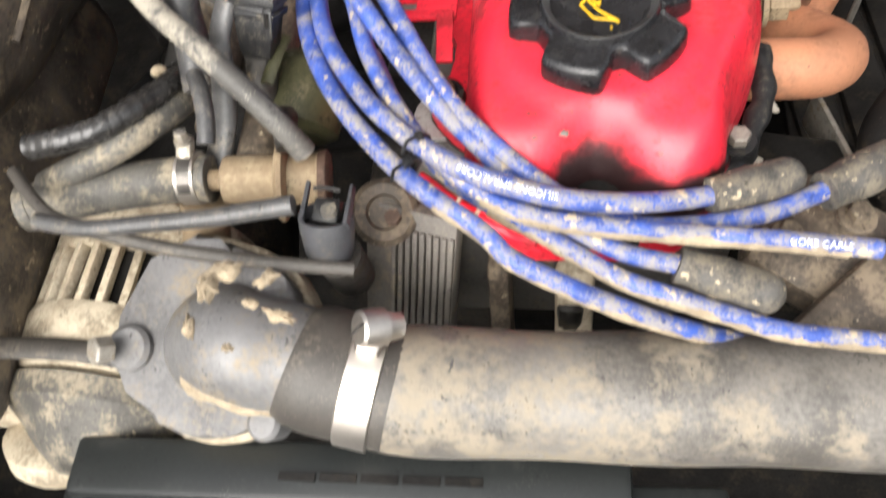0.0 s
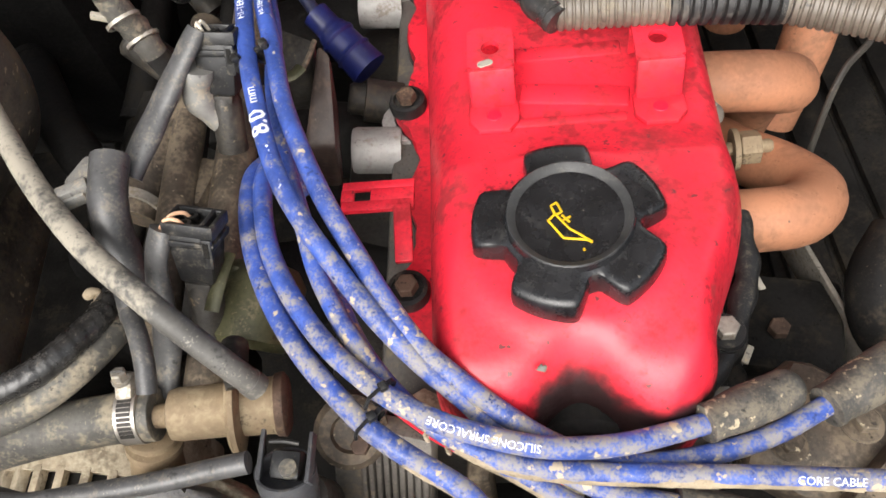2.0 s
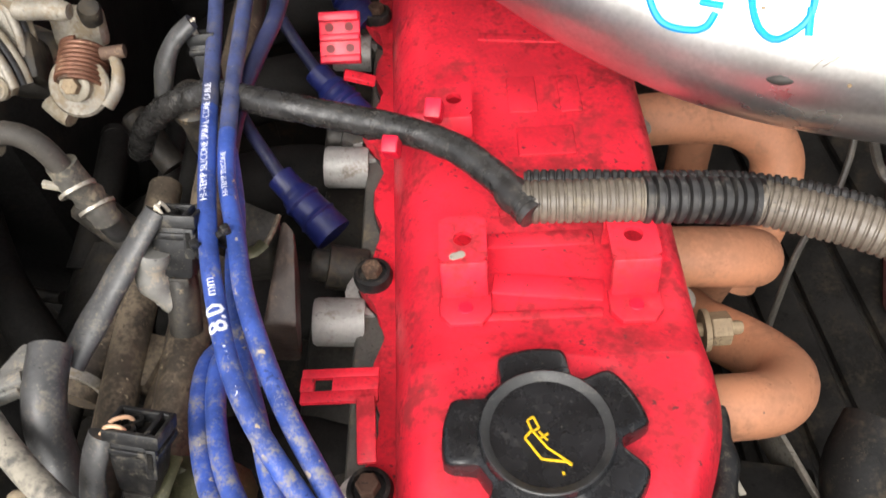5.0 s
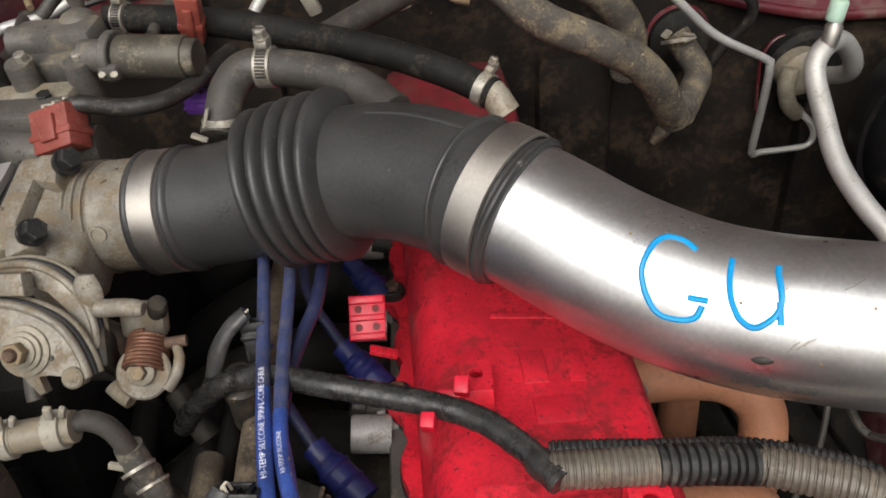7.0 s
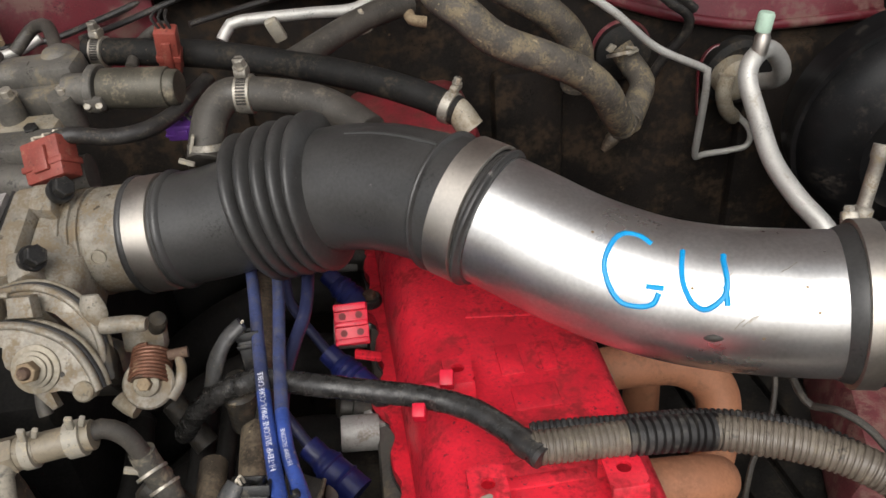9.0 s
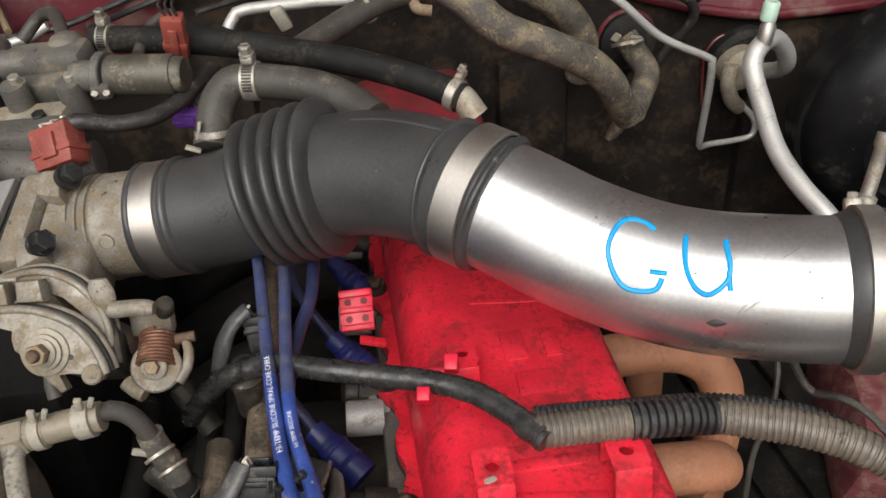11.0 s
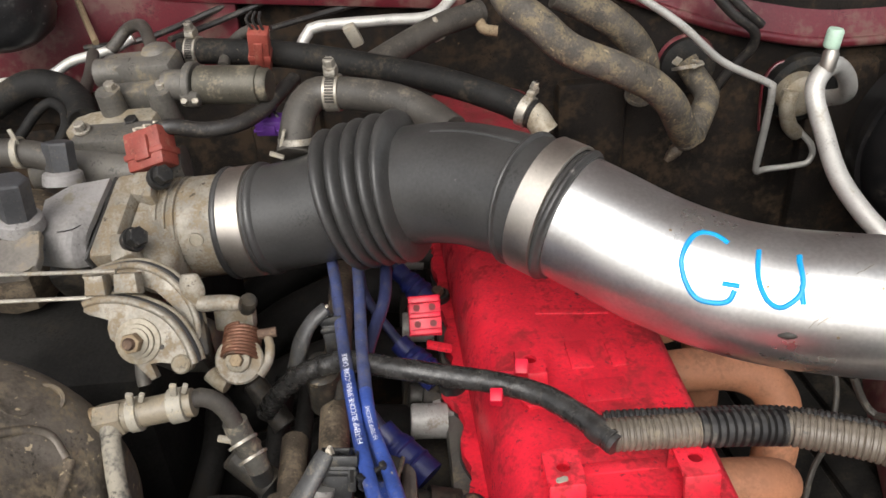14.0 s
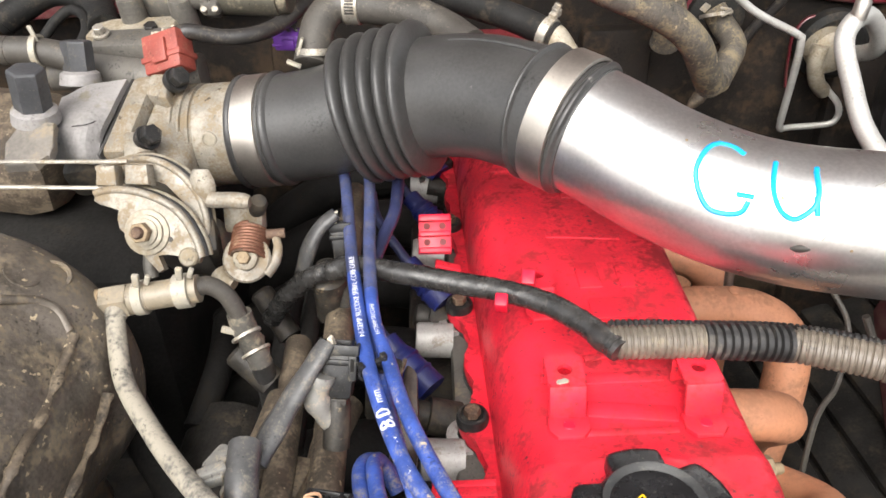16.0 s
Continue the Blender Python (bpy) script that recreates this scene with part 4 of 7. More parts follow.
part("washer", lathe([(0.012, 0), (0.012, 0.003)], (0.172, 0.335, 0.866), (1, 0, 0.05), 20), "brown", stud)

# ---- ignition leads ----
def lead(pts, material, r=0.004, label="blue silicone ignition lead with white print", dusty=False):
    """A lead along pts; a dusty one has a dull far third."""
    line = spline(pts, 0.004)
    root = thing("ignition_lead", line[0], label, "ignition lead", "ignition leads")
    d = int(0.34 * len(line))
    if dusty:
        part("dusty_cable", sweep(line[:d + 1], r, 14), "bluedull", root, "dusty dull blue cable")
        part("cable", sweep(line[d:], r, 14), "bluemud", root, "blue cable, mud-spattered towards its end")
    else:
        part("cable", sweep(line, r, 14), material, root)
    return root, line


def boot(root, a, b, r=0.0085, material="boot"):
    a, b = V(a), V(b)
    n = (b - a).length
    part("boot", sweep([a + (b - a) * k / 24 for k in range(25)], lambda q, s: r * (0.8 + 0.2 * min(1, q * 2.5) + (0.08 if q < 0.08 else 0)) * (max(0.05, 1 - max(0, (q - 0.82) / 0.18) ** 2) ** 0.5) + 0.0003 * noise.noise((s * 300, 0.4, 1.9)), 20), material, root, "muddy black rubber boot")


lead_a, line_a = lead([(-0.1042, 0.5794, 0.9990), (-0.0918, 0.5007, 0.9996), (-0.0836, 0.4304, 0.9950), (-0.0742, 0.3623, 0.9945), (-0.0647, 0.3089, 0.9937), (-0.0555, 0.2740, 0.9913), (-0.0451, 0.2445, 0.9895), (-0.0333, 0.2228, 0.9849), (-0.0194, 0.2041, 0.9772), (-0.0044, 0.1856, 0.9705), (0.0101, 0.1717, 0.9617), (0.0263, 0.1598, 0.9508), (0.0447, 0.1457, 0.9380), (0.0635, 0.1356, 0.9320), (0.0822, 0.1282, 0.9271), (0.1061, 0.1243, 0.9239)], "blue", 0.0042, dusty=True)
lead_b, line_b = lead([(-0.0808, 0.5770, 0.9992), (-0.0741, 0.4941, 0.9977), (-0.0700, 0.4156, 0.9952), (-0.0644, 0.3533, 0.9926), (-0.0533, 0.3104, 0.9917), (-0.0458, 0.2813, 0.9909), (-0.0361, 0.2560, 0.9870), (-0.0249, 0.2322, 0.9826), (-0.0126, 0.2115, 0.9760), (-0.0015, 0.1935, 0.9703), (0.0113, 0.1766, 0.9636), (0.0248, 0.1655, 0.9567), (0.0412, 0.1543, 0.9488), (0.0618, 0.1437, 0.9389), (0.0872, 0.1387, 0.9318), (0.1131, 0.1404, 0.9295), (0.1423, 0.1485, 0.9271), (0.1686, 0.1616, 0.9266)], "blue", 0.0042, dusty=True)
lead_c, line_c = lead([(-0.0710, 0.3806, 0.9804), (-0.0607, 0.3374, 0.9789), (-0.0568, 0.3020, 0.9770), (-0.0478, 0.2630, 0.9758), (-0.0384, 0.2337, 0.9697), (-0.0300, 0.2080, 0.9652), (-0.0154, 0.1817, 0.9597), (0.0042, 0.1587, 0.9500), (0.0277, 0.1430, 0.9442), (0.0486, 0.1353, 0.9422), (0.0756, 0.1330, 0.9390), (0.1005, 0.1323, 0.9368), (0.1413, 0.1312, 0.9335), (0.1814, 0.1295, 0.9302)], "bluemud", 0.0041)
part("sleeved_end", tube([(-0.0540, 0.5742, 0.9994), (-0.0545, 0.4809, 0.9949), (-0.0626, 0.4468, 0.9881), (-0.0685, 0.4185, 0.9842), (-0.0709, 0.3777, 0.9804)], 0.0046, 12), "bluedark", lead_c, "dusty black sleeve of the lead")
lead_d, line_d = lead([(-0.0519, 0.2731, 0.9333), (-0.0600, 0.2812, 0.9480), (-0.0624, 0.2699, 0.9586), (-0.0586, 0.2448, 0.9646), (-0.0517, 0.2206, 0.9651), (-0.0395, 0.1978, 0.9655), (-0.0255, 0.1790, 0.9638), (-0.0117, 0.1660, 0.9620), (0.0004, 0.1571, 0.9601), (0.0182, 0.1486, 0.9561), (0.0389, 0.1428, 0.9521), (0.0594, 0.1397, 0.9490), (0.0825, 0.1416, 0.9438), (0.1026, 0.1473, 0.9375), (0.1220, 0.1534, 0.9332)], "bluemud", 0.0043)
lead_e, line_e = lead([(-0.0518, 0.2876, 0.9276), (-0.0650, 0.2876, 0.9427), (-0.0700, 0.2728, 0.9534), (-0.0676, 0.2491, 0.9595), (-0.0611, 0.2237, 0.9611), (-0.0502, 0.1993, 0.9616), (-0.0364, 0.1777, 0.9599), (-0.0224, 0.1615, 0.9572), (-0.0078, 0.1473, 0.9544), (0.0089, 0.1367, 0.9485), (0.0251, 0.1281, 0.9415), (0.0369, 0.1183, 0.9367), (0.0592, 0.1109, 0.9286), (0.0816, 0.1059, 0.9196), (0.1053, 0.1047, 0.9064), (0.1344, 0.1082, 0.8851), (0.1683, 0.1137, 0.8556), (0.2029, 0.1170, 0.8253)], "bluemud", 0.0043)
lead_f, line_f = lead([(-0.0322, 0.2200, 0.9499), (-0.0150, 0.1836, 0.9506), (0.0028, 0.1624, 0.9410), (0.0267, 0.1468, 0.9331), (0.0480, 0.1352, 0.9312), (0.0595, 0.1283, 0.9292), (0.0819, 0.1168, 0.9243), (0.1041, 0.1108, 0.9203), (0.1260, 0.1054, 0.9162), (0.1477, 0.1011, 0.9121), (0.1851, 0.1007, 0.9058), (0.2148, 0.1012, 0.9005)], "bluemud", 0.0041)
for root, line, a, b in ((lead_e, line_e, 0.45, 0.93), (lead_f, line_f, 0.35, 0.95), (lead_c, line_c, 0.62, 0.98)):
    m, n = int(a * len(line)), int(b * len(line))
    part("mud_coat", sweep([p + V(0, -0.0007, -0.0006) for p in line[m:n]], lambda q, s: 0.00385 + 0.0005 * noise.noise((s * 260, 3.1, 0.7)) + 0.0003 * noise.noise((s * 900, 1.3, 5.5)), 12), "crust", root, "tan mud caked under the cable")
boot(lead_d, (0.1173, 0.1518, 0.9342), (0.1584, 0.1696, 0.9255), 0.0088)
boot(lead_b, (0.1655, 0.1593, 0.9266), (0.2023, 0.1807, 0.9239), 0.0098)
boot(lead_a, (0.1041, 0.1248, 0.9239), (0.1467, 0.1138, 0.9158), 0.0092)
for root, line, words, size, start, flip in ((lead_a, line_a, "8.0", 0.0115, (-0.0517, 0.2607, 0.9919), True), (lead_a, line_a, "mm", 0.006, (-0.0567, 0.2779, 0.9932), True), (lead_a, line_a, "HI-TEMP SILICONE SPIRAL-CORE CABLE", 0.0046, (-0.0681, 0.3290, 0.9950), True),
                                             (lead_b, line_b, "HI-TEMP SILICONE", 0.0034, (-0.0597, 0.3318, 0.9910), True), (lead_d, line_d, "SILICONE SPIRALCORE", 0.0042, (0.0564, 0.1404, 0.9490), True),
                                             (lead_c, line_c, "CORE CABLE", 0.0042, (0.1463, 0.1311, 0.9335), False)):
    part("print", lettering(words, size, line, start, 0.0043, (0.0, -0.5, 0.85), flip), "ink", root, "white printed lettering", False)

first, last = (min(range(len(line_a)), key=lambda k: (line_a[k] - V(p)).length) for p in ((-0.0500, 0.2560, 0.9910), (-0.0420, 0.2370, 0.9880)))
up = V(0.0, -0.5, 0.85).normalized()
mark = [line_a[first].lerp(line_a[last], k / 60) + up * 0.0041 + V(0.8, 0.55, 0.3) * 0.0014 * math.sin(k * 0.9) * (1.3 - k / 80) for k in range(61)]
part("print", sweep(mark, 0.00032, 6), "ink", lead_a, "white printed squiggle")

# plug boots on the side of the head
for k in range(4):
    y = 0.395 + 0.108 * k
    a = V(-0.063, y + 0.022, 0.93) if k else V(-0.078, y + 0.04, 0.925)
    root = thing("plug_boot", (-0.03, y, 0.895), "deep blue ribbed rubber spark plug boot", "plug boot", "spark plug boots")
    b = V(-0.022, y - 0.018, 0.9) if k else V(-0.034, y - 0.002, 0.895)
    part("sleeve", sweep([a.lerp(b, 0.3 + 0.7 * q / 30) for q in range(31)], lambda q, s: (0.0085 if q < 0.3 else 0.0092 + 0.003 * q) + (0.0012 if 0.28 < q < 0.75 and int(q * 30) % 4 == 0 else 0), 20), "bluedeep", root)
    part("lead_end", tube([a + V(-0.018, 0.055, 0.02), a + V(-0.012, 0.026, 0.01), a.lerp(b, 0.34)], 0.004, 10), "bluedark", root, "dark blue lead end")


# cable ties
def cable_tie(at, axis, r, up, loose=True):
    root = thing("cable_tie", at, "black nylon cable tie round blue leads", "cable tie", "cable ties")
    part("strap", ring(at, axis, r, 0.002, 0.0007, 26), "plastic", root)
    axis, up = V(axis).normalized(), V(up)
    up = (up - axis * up.dot(axis)).normalized()
    part("lock", box(V(at) + up * (r + 0.002), (0.0038, 0.0038, 0.0035), 0.001, (0, 0, 30)), "plastic", root)
    if loose:
        part("tail", tube([V(at) + up * (r + 0.002), V(at) + up * (r + 0.006) + axis.cross(up) * 0.007, V(at) + up * r + axis.cross(up) * 0.01], 0.0008, 8), "plastic", root)


cable_tie((-0.0023, 0.1603, 0.9581), (0.75, -0.6, -0.15), 0.0053, (0, 0, 1))
cable_tie((-0.0058, 0.1517, 0.9543), (0.75, -0.6, -0.15), 0.0052, (0, -0.3, 1))
cable_tie((-0.0650, 0.3039, 0.9919), (0.15, -1, 0), 0.0046, (-0.6, 0, 1), False)
cable_tie((-0.0576, 0.3103, 0.9917), (0.15, -1, 0), 0.0046, (0.2, 0, 1), False)

# ---- wiring harness and conduit over the cover ----
harness = thing("wiring_harness", (0.0, 0.36, 0.97), "black taped wiring harness crossing the red cover", "wiring harness")
part("taped_loom", wrapped([(-0.1209, 0.4314, 0.9647), (-0.0863, 0.4172, 0.9851), (-0.0522, 0.4002, 0.9904), (-0.0167, 0.3890, 0.9888), (0.0142, 0.3774, 0.9890), (0.0399, 0.3634, 0.9883), (0.0596, 0.3422, 0.9876), (0.0725, 0.3207, 0.9878)], 0.007, 0.014, 0.04), "wrap", harness)
part("branch", wrapped([(-0.0863, 0.4172, 0.9851), (-0.1107, 0.4211, 0.9749), (-0.1287, 0.4237, 0.9597), (-0.1473, 0.4360, 0.9295)], 0.0066, 0.009, 0.09), "wrap", harness)
part("branch_drop", tube([(-0.1156, 0.4248, 0.9698), (-0.1310, 0.4293, 0.9497), (-0.1484, 0.4450, 0.9295)], 0.003, 10), "plastic", harness)
part("tape_end", tube([(0.0645, 0.3347, 0.9877), (0.0695, 0.3252, 0.9877), (0.0738, 0.3193, 0.9868)], lambda q, s: 0.0078 + 0.0012 * math.sin(q * 30), 14), "tape", harness)
conduit = thing("corrugated_conduit", (0.18, 0.31, 0.97), "grey split corrugated conduit with black taped stretch", "cable conduit")


def corrugated(pts, r, pitch, depth):
    line = spline(pts, pitch / 6)
    return sweep(line, lambda q, s: r - (depth if (s / pitch) % 1 < 0.34 else 0), 22)


part("grey_sleeve", corrugated([(0.0698, 0.3283, 0.9860), (0.0965, 0.3275, 0.9858), (0.1223, 0.3268, 0.9855)], 0.0098, 0.0036, 0.0008), "conduit", conduit)
part("black_sleeve", corrugated([(0.1212, 0.3268, 0.9855), (0.1470, 0.3263, 0.9841), (0.1734, 0.3255, 0.9815)], 0.0106, 0.0046, 0.0022), "conblack", conduit, "black ribbed sleeve")
part("far_sleeve", corrugated([(0.1728, 0.3258, 0.9815), (0.1925, 0.3174, 0.9816), (0.2103, 0.3082, 0.9827), (0.2299, 0.2968, 0.9816), (0.2476, 0.2837, 0.9776), (0.2720, 0.2632, 0.9665)], 0.0102, 0.0036, 0.0008), "conduit", conduit)
part("thin_sleeve", corrugated([(0.0718, 0.3423, 0.9850), (0.0965, 0.3400, 0.9858), (0.1212, 0.3378, 0.9855), (0.1728, 0.3358, 0.9825), (0.2123, 0.3202, 0.9837), (0.2339, 0.3078, 0.9806), (0.2536, 0.2917, 0.9746)], 0.0052, 0.0034, 0.0009), "conblack", conduit, "thin black ribbed sleeve")
for (p, q) in (((0.0117, 0.3626, 0.9911), (0.009, 0.01, 0.014)), ((0.0312, 0.3925, 0.9861), (0.01, 0.012, 0.012)), ((0.0238, 0.3923, 0.9810), (0.016, 0.006, 0.006))):
    part("loom_clip", box(p, [0.85 * w for w in q], 0.001, (30, 0, -10)), "clip", harness, "pinkish red plastic loom clip")
# ---- firewall: hoses, pipes, booster ----
booster = thing("brake_booster", (0.5, 0.86, 0.85), "round black enamelled brake booster", "brake booster")
BO = V((0.5767, 0.7179, 0.9248))
part("shell", lathe([(0.02, 0.0), (0.05, 0.0), (0.054, -0.012), (0.075, -0.018), (0.08, -0.012), (0.1, -0.006), (0.118, 0.01), (0.124, 0.03), (0.124, 0.075), (0.06, 0.12)], BO, (0.12, 1, 0.12), 56), "booster", booster)
part("rim", ring(BO + V(0.004, 0.034, 0.004), (0.12, 1, 0.12), 0.125, 0.012, 0.004, 56), "booster", booster)
part("cylinder_neck", lathe([(0.03, 0), (0.03, -0.05), (0.022, -0.055), (0.022, -0.12)], BO, (0.12, 1, 0.12), 28), "dullsteel", booster)
part("brake_union", lathe([(0.008, 0), (0.008, 0.012), (0.0055, 0.014), (0.0055, 0.05), (0.0068, 0.052), (0.0068, 0.062)], (0.3697, 0.5153, 0.9763), (0.25, 0.25, 0.9), 16), "dullsteel", booster, "dirty brake pipe union")


def hose(name, pts, r, material, label, category="hose", group="", seg=16, step=0.005, ends=False):
    if callable(r) or (r < 0.01 and not ends):
        return tagged(part(name, tube(pts, r, seg, step), material), label, category, group)
    root = thing(name, pts[len(pts) // 2], label, category, group)
    part("hose_wall", tube(pts, r, seg, step), material, root)
    for a, b in ((pts[0], pts[1]), (pts[-1], pts[-2])):
        a, d = V(a), (V(b) - V(a)).normalized()
        part("end_lip", ring(a + d * 0.003, d, r, 0.006, 0.0004, 24), material, root)
    return root


hose("heater_hose", [(0.0702, 0.7978, 1.1342), (0.0795, 0.7676, 1.1167), (0.1021, 0.7473, 1.1006), (0.1295, 0.7369, 1.0766), (0.1742, 0.7363, 1.0552), (0.2127, 0.7457, 1.0324), (0.2383, 0.7553, 1.0064), (0.2575, 0.7749, 0.9742), (0.2731, 0.7946, 0.9486)], 0.016, "heater", "mud-caked black heater hose before the firewall", "hose", "heater hoses")
hose("heater_hose", [(0.1398, 0.8569, 1.1008), (0.1675, 0.8565, 1.0850), (0.1988, 0.8561, 1.0656), (0.2292, 0.8656, 1.0359), (0.2458, 0.8752, 1.0031), (0.2475, 0.8950, 0.9600)], 0.017, "heater", "mud-caked black heater hose before the firewall", "hose", "heater hoses")
hose("heater_hose", [(0.2997, 0.8946, 0.9988), (0.3084, 0.8845, 0.9851), (0.3142, 0.8543, 0.9709), (0.2985, 0.8244, 0.9601), (0.2792, 0.7946, 0.9507)], 0.014, "heater", "short dirty heater hose bend at the firewall grommet", "hose", "heater hoses")
clampy = thing("spring_clamp", (0.2944, 0.8747, 1.0005), "pale wire spring clamp on the heater hose", "hose clamp")
part("wire_loop", ring((0.2977, 0.8797, 0.9972), (0.1, -0.4, -1), 0.0165, 0.004, 0.0014, 30), "dullsteel", clampy)
part("ear", box((0.2798, 0.8649, 1.0104), (0.008, 0.003, 0.01), 0.001, (20, 30, 0)), "nylon", clampy)
part("ear", box((0.3051, 0.8646, 1.0029), (0.014, 0.003, 0.003), 0.001, (20, -20, 0)), "nylon", clampy)
part("ear", box((0.3030, 0.8640, 1.0085), (0.013, 0.003, 0.003), 0.001, (20, 12, 0)), "nylon", clampy)
tagged(part("grommet_rim", lathe([(0.036, 0.0), (0.0375, -0.004), (0.0345, -0.008), (0.033, -0.004)], (0.3162, 0.9434, 0.9798), (0, 1, 0), 32), "maroon"), "maroon painted rim round the firewall grommet", "car body", kind="structure")
grommet = part("firewall_grommet", lathe([(0.034, 0), (0.034, -0.012), (0.024, -0.018), (0.012, -0.018)], (0.3162, 0.9394, 0.9798), (0, 1, 0), 32), "hoseblack")
tagged(grommet, "round black rubber grommet in the firewall", "grommet")
drop = part("mud_clump", tube([(0.2730, 0.7967, 0.9475), (0.2640, 0.7947, 0.9355), (0.2530, 0.7947, 0.9215)], lambda q, s: 0.003 + 0.0045 * math.sin(math.pi * min(0.98, q * 0.85 + 0.05)) ** 2 + 0.0012 * noise.noise((s * 300, 0.2, 1.1)), 12, 0.002), "railbrown")
tagged(drop, "small dried clump of brown mud on the hose", "mud")
stain = part("rust_flake", box((0.1963, 0.9384, 0.9406), (0.01, 0.006, 0.03), 0.002, (0, 20, 0)), "rust")
tagged(stain, "rusty orange flake on the firewall", "rust")
hose("coolant_pipe", [(0.2099, 0.8362, 1.1031), (0.2687, 0.8353, 1.0620), (0.3232, 0.8445, 1.0134), (0.3836, 0.8537, 0.9799), (0.3901, 0.8535, 0.9712), (0.3946, 0.8633, 0.9343), (0.4043, 0.8928, 0.8564)], 0.0044, "pipe", "thin bare aluminium air-conditioning pipe", "metal pipe", "air-conditioning pipes", 12, 0.004)
hose("coolant_pipe", [(0.4575, 0.9124, 0.8934), (0.4828, 0.9120, 0.8654), (0.4822, 0.9119, 0.8439), (0.4607, 0.9121, 0.8393), (0.4250, 0.9100, 0.8389), (0.4090, 0.9000, 0.8420), (0.4043, 0.8928, 0.8564)], 0.004, "pipe", "thin bare aluminium air-conditioning pipe", "metal pipe", "air-conditioning pipes", 10)
suction = thing("suction_pipe", (0.4193, 0.7129, 0.9148), "thick bare aluminium pipe with a mint service cap", "metal pipe")
part("pipe", tube([(0.4640, 0.8900, 0.9400), (0.4690, 0.8520, 0.9560), (0.4660, 0.8300, 0.9720), (0.4512, 0.8130, 0.9957), (0.4253, 0.7934, 1.0172), (0.4005, 0.7737, 1.0158), (0.3926, 0.7637, 0.9981), (0.3940, 0.7335, 0.9679), (0.3939, 0.6933, 0.9400), (0.4021, 0.6531, 0.9194), (0.4142, 0.6229, 0.9041), (0.4280, 0.5950, 0.8800)], 0.0098, 18), "pipe", suction)
part("service_port", lathe([(0.008, -0.012), (0.008, 0.006), (0.0065, 0.008), (0.0065, 0.016)], (0.4067, 0.7737, 1.0326), (0.1, 0, 1), 16), "steel", suction)
part("service_cap", lathe([(0.0075, 0), (0.0083, 0.002), (0.0083, 0.017), (0.007, 0.0195)], (0.4057, 0.7738, 1.0439), (0.12, 0, 1), 18), "mint", suction, "mint green plastic service cap")
valve = thing("firewall_fitting", (0.4514, 0.9128, 0.9463), "round pale metal fitting in a black seal", "pipe fitting")
part("seal", lathe([(0.044, 0), (0.044, -0.014), (0.037, -0.02), (0.027, -0.02)], (0.4637, 0.9376, 0.9398), (0, 1, 0.1), 36), "hoseblack", valve, "black rubber seal")
part("boss", lathe([(0.027, 0), (0.027, -0.02), (0.02, -0.026), (0.008, -0.028)], (0.4520, 0.9227, 0.9403), (-0.1, 1, 0.1), 30), "cast", valve)
part("elbow", tube([(0.4334, 0.8930, 0.9515), (0.4313, 0.8929, 0.9300), (0.4430, 0.9026, 0.9026), (0.4615, 0.9173, 0.8832)], 0.0095, 16), "cast", valve)
tagged(part("paint_line", tube([(0.4546, 0.9339, 0.9748), (0.4304, 0.9341, 0.9717), (0.4171, 0.9342, 0.9525), (0.4164, 0.9340, 0.9228), (0.4198, 0.9338, 0.8839)], 0.0032, 8, flat=0.5), "maroon"), "thin line of dark maroon paint beside the seal", "car body", kind="structure")
for pts, r in (([(0.3252, 0.8990, 1.0760), (0.3531, 0.8970, 1.0477), (0.3811, 0.9027, 1.0255), (0.3860, 0.9150, 1.0000), (0.3680, 0.9300, 0.9679), (0.3560, 0.9400, 0.9386)], 0.006), ([(0.3400, 0.8990, 1.0760), (0.3650, 0.8970, 1.0520), (0.3890, 0.9027, 1.0320)], 0.0055)):
    hose("firewall_cable", pts, r, "tape", "dark grimy cable along the firewall", "cable", "firewall cables", 10)
# body behind, at the far side
slab("cowl_corner", (-0.52, 0.9, 1.13), (0.62, 0.02, 0.22), "maroon", "dark maroon painted inner cowl", "car body", 0.004, (-8, 0, 6))
slab("cowl_rail", (-0.2, 0.925, 1.115), (0.5, 0.03, 0.03), "maroon", "dark maroon painted cowl seam", "car body", 0.006, (0, 6, 0))

can = part("brake_canister", lathe([(0.01, -0.052), (0.03, -0.048), (0.046, -0.036), (0.052, -0.02), (0.052, 0.03), (0.045, 0.04), (0.01, 0.042)], (-0.425, 0.835, 1.148), (0.05, -0.15, 1), 40), "canister")
tagged(can, "black dust-speckled canister before the cowl", "canister")
hose("brake_line", [(-0.4792, 0.8213, 1.0644), (-0.4442, 0.8200, 1.0637), (-0.3943, 0.8207, 1.0670), (-0.3680, 0.8270, 1.0782), (-0.3276, 0.8305, 1.0856), (-0.3033, 0.8357, 1.0950)], 0.0052, "pipe", "pale bare metal pipe along the cowl", "metal pipe", "", 12)
hose("breather_hose", [(-0.3129, 0.7896, 1.0962), (-0.2950, 0.7995, 1.1129), (-0.2742, 0.7802, 1.1206), (-0.2615, 0.7525, 1.1143), (-0.2530, 0.7253, 1.1089)], 0.006, "rubgrey", "small dusty grey breather hose loop", "hose", "", 12)
hose("breather_hose", [(-0.3380, 0.8094, 1.0891), (-0.3266, 0.7594, 1.0848), (-0.3120, 0.6885, 1.0850)], 0.006, "rubgrey", "small dusty grey breather hose", "hose", "", 12)
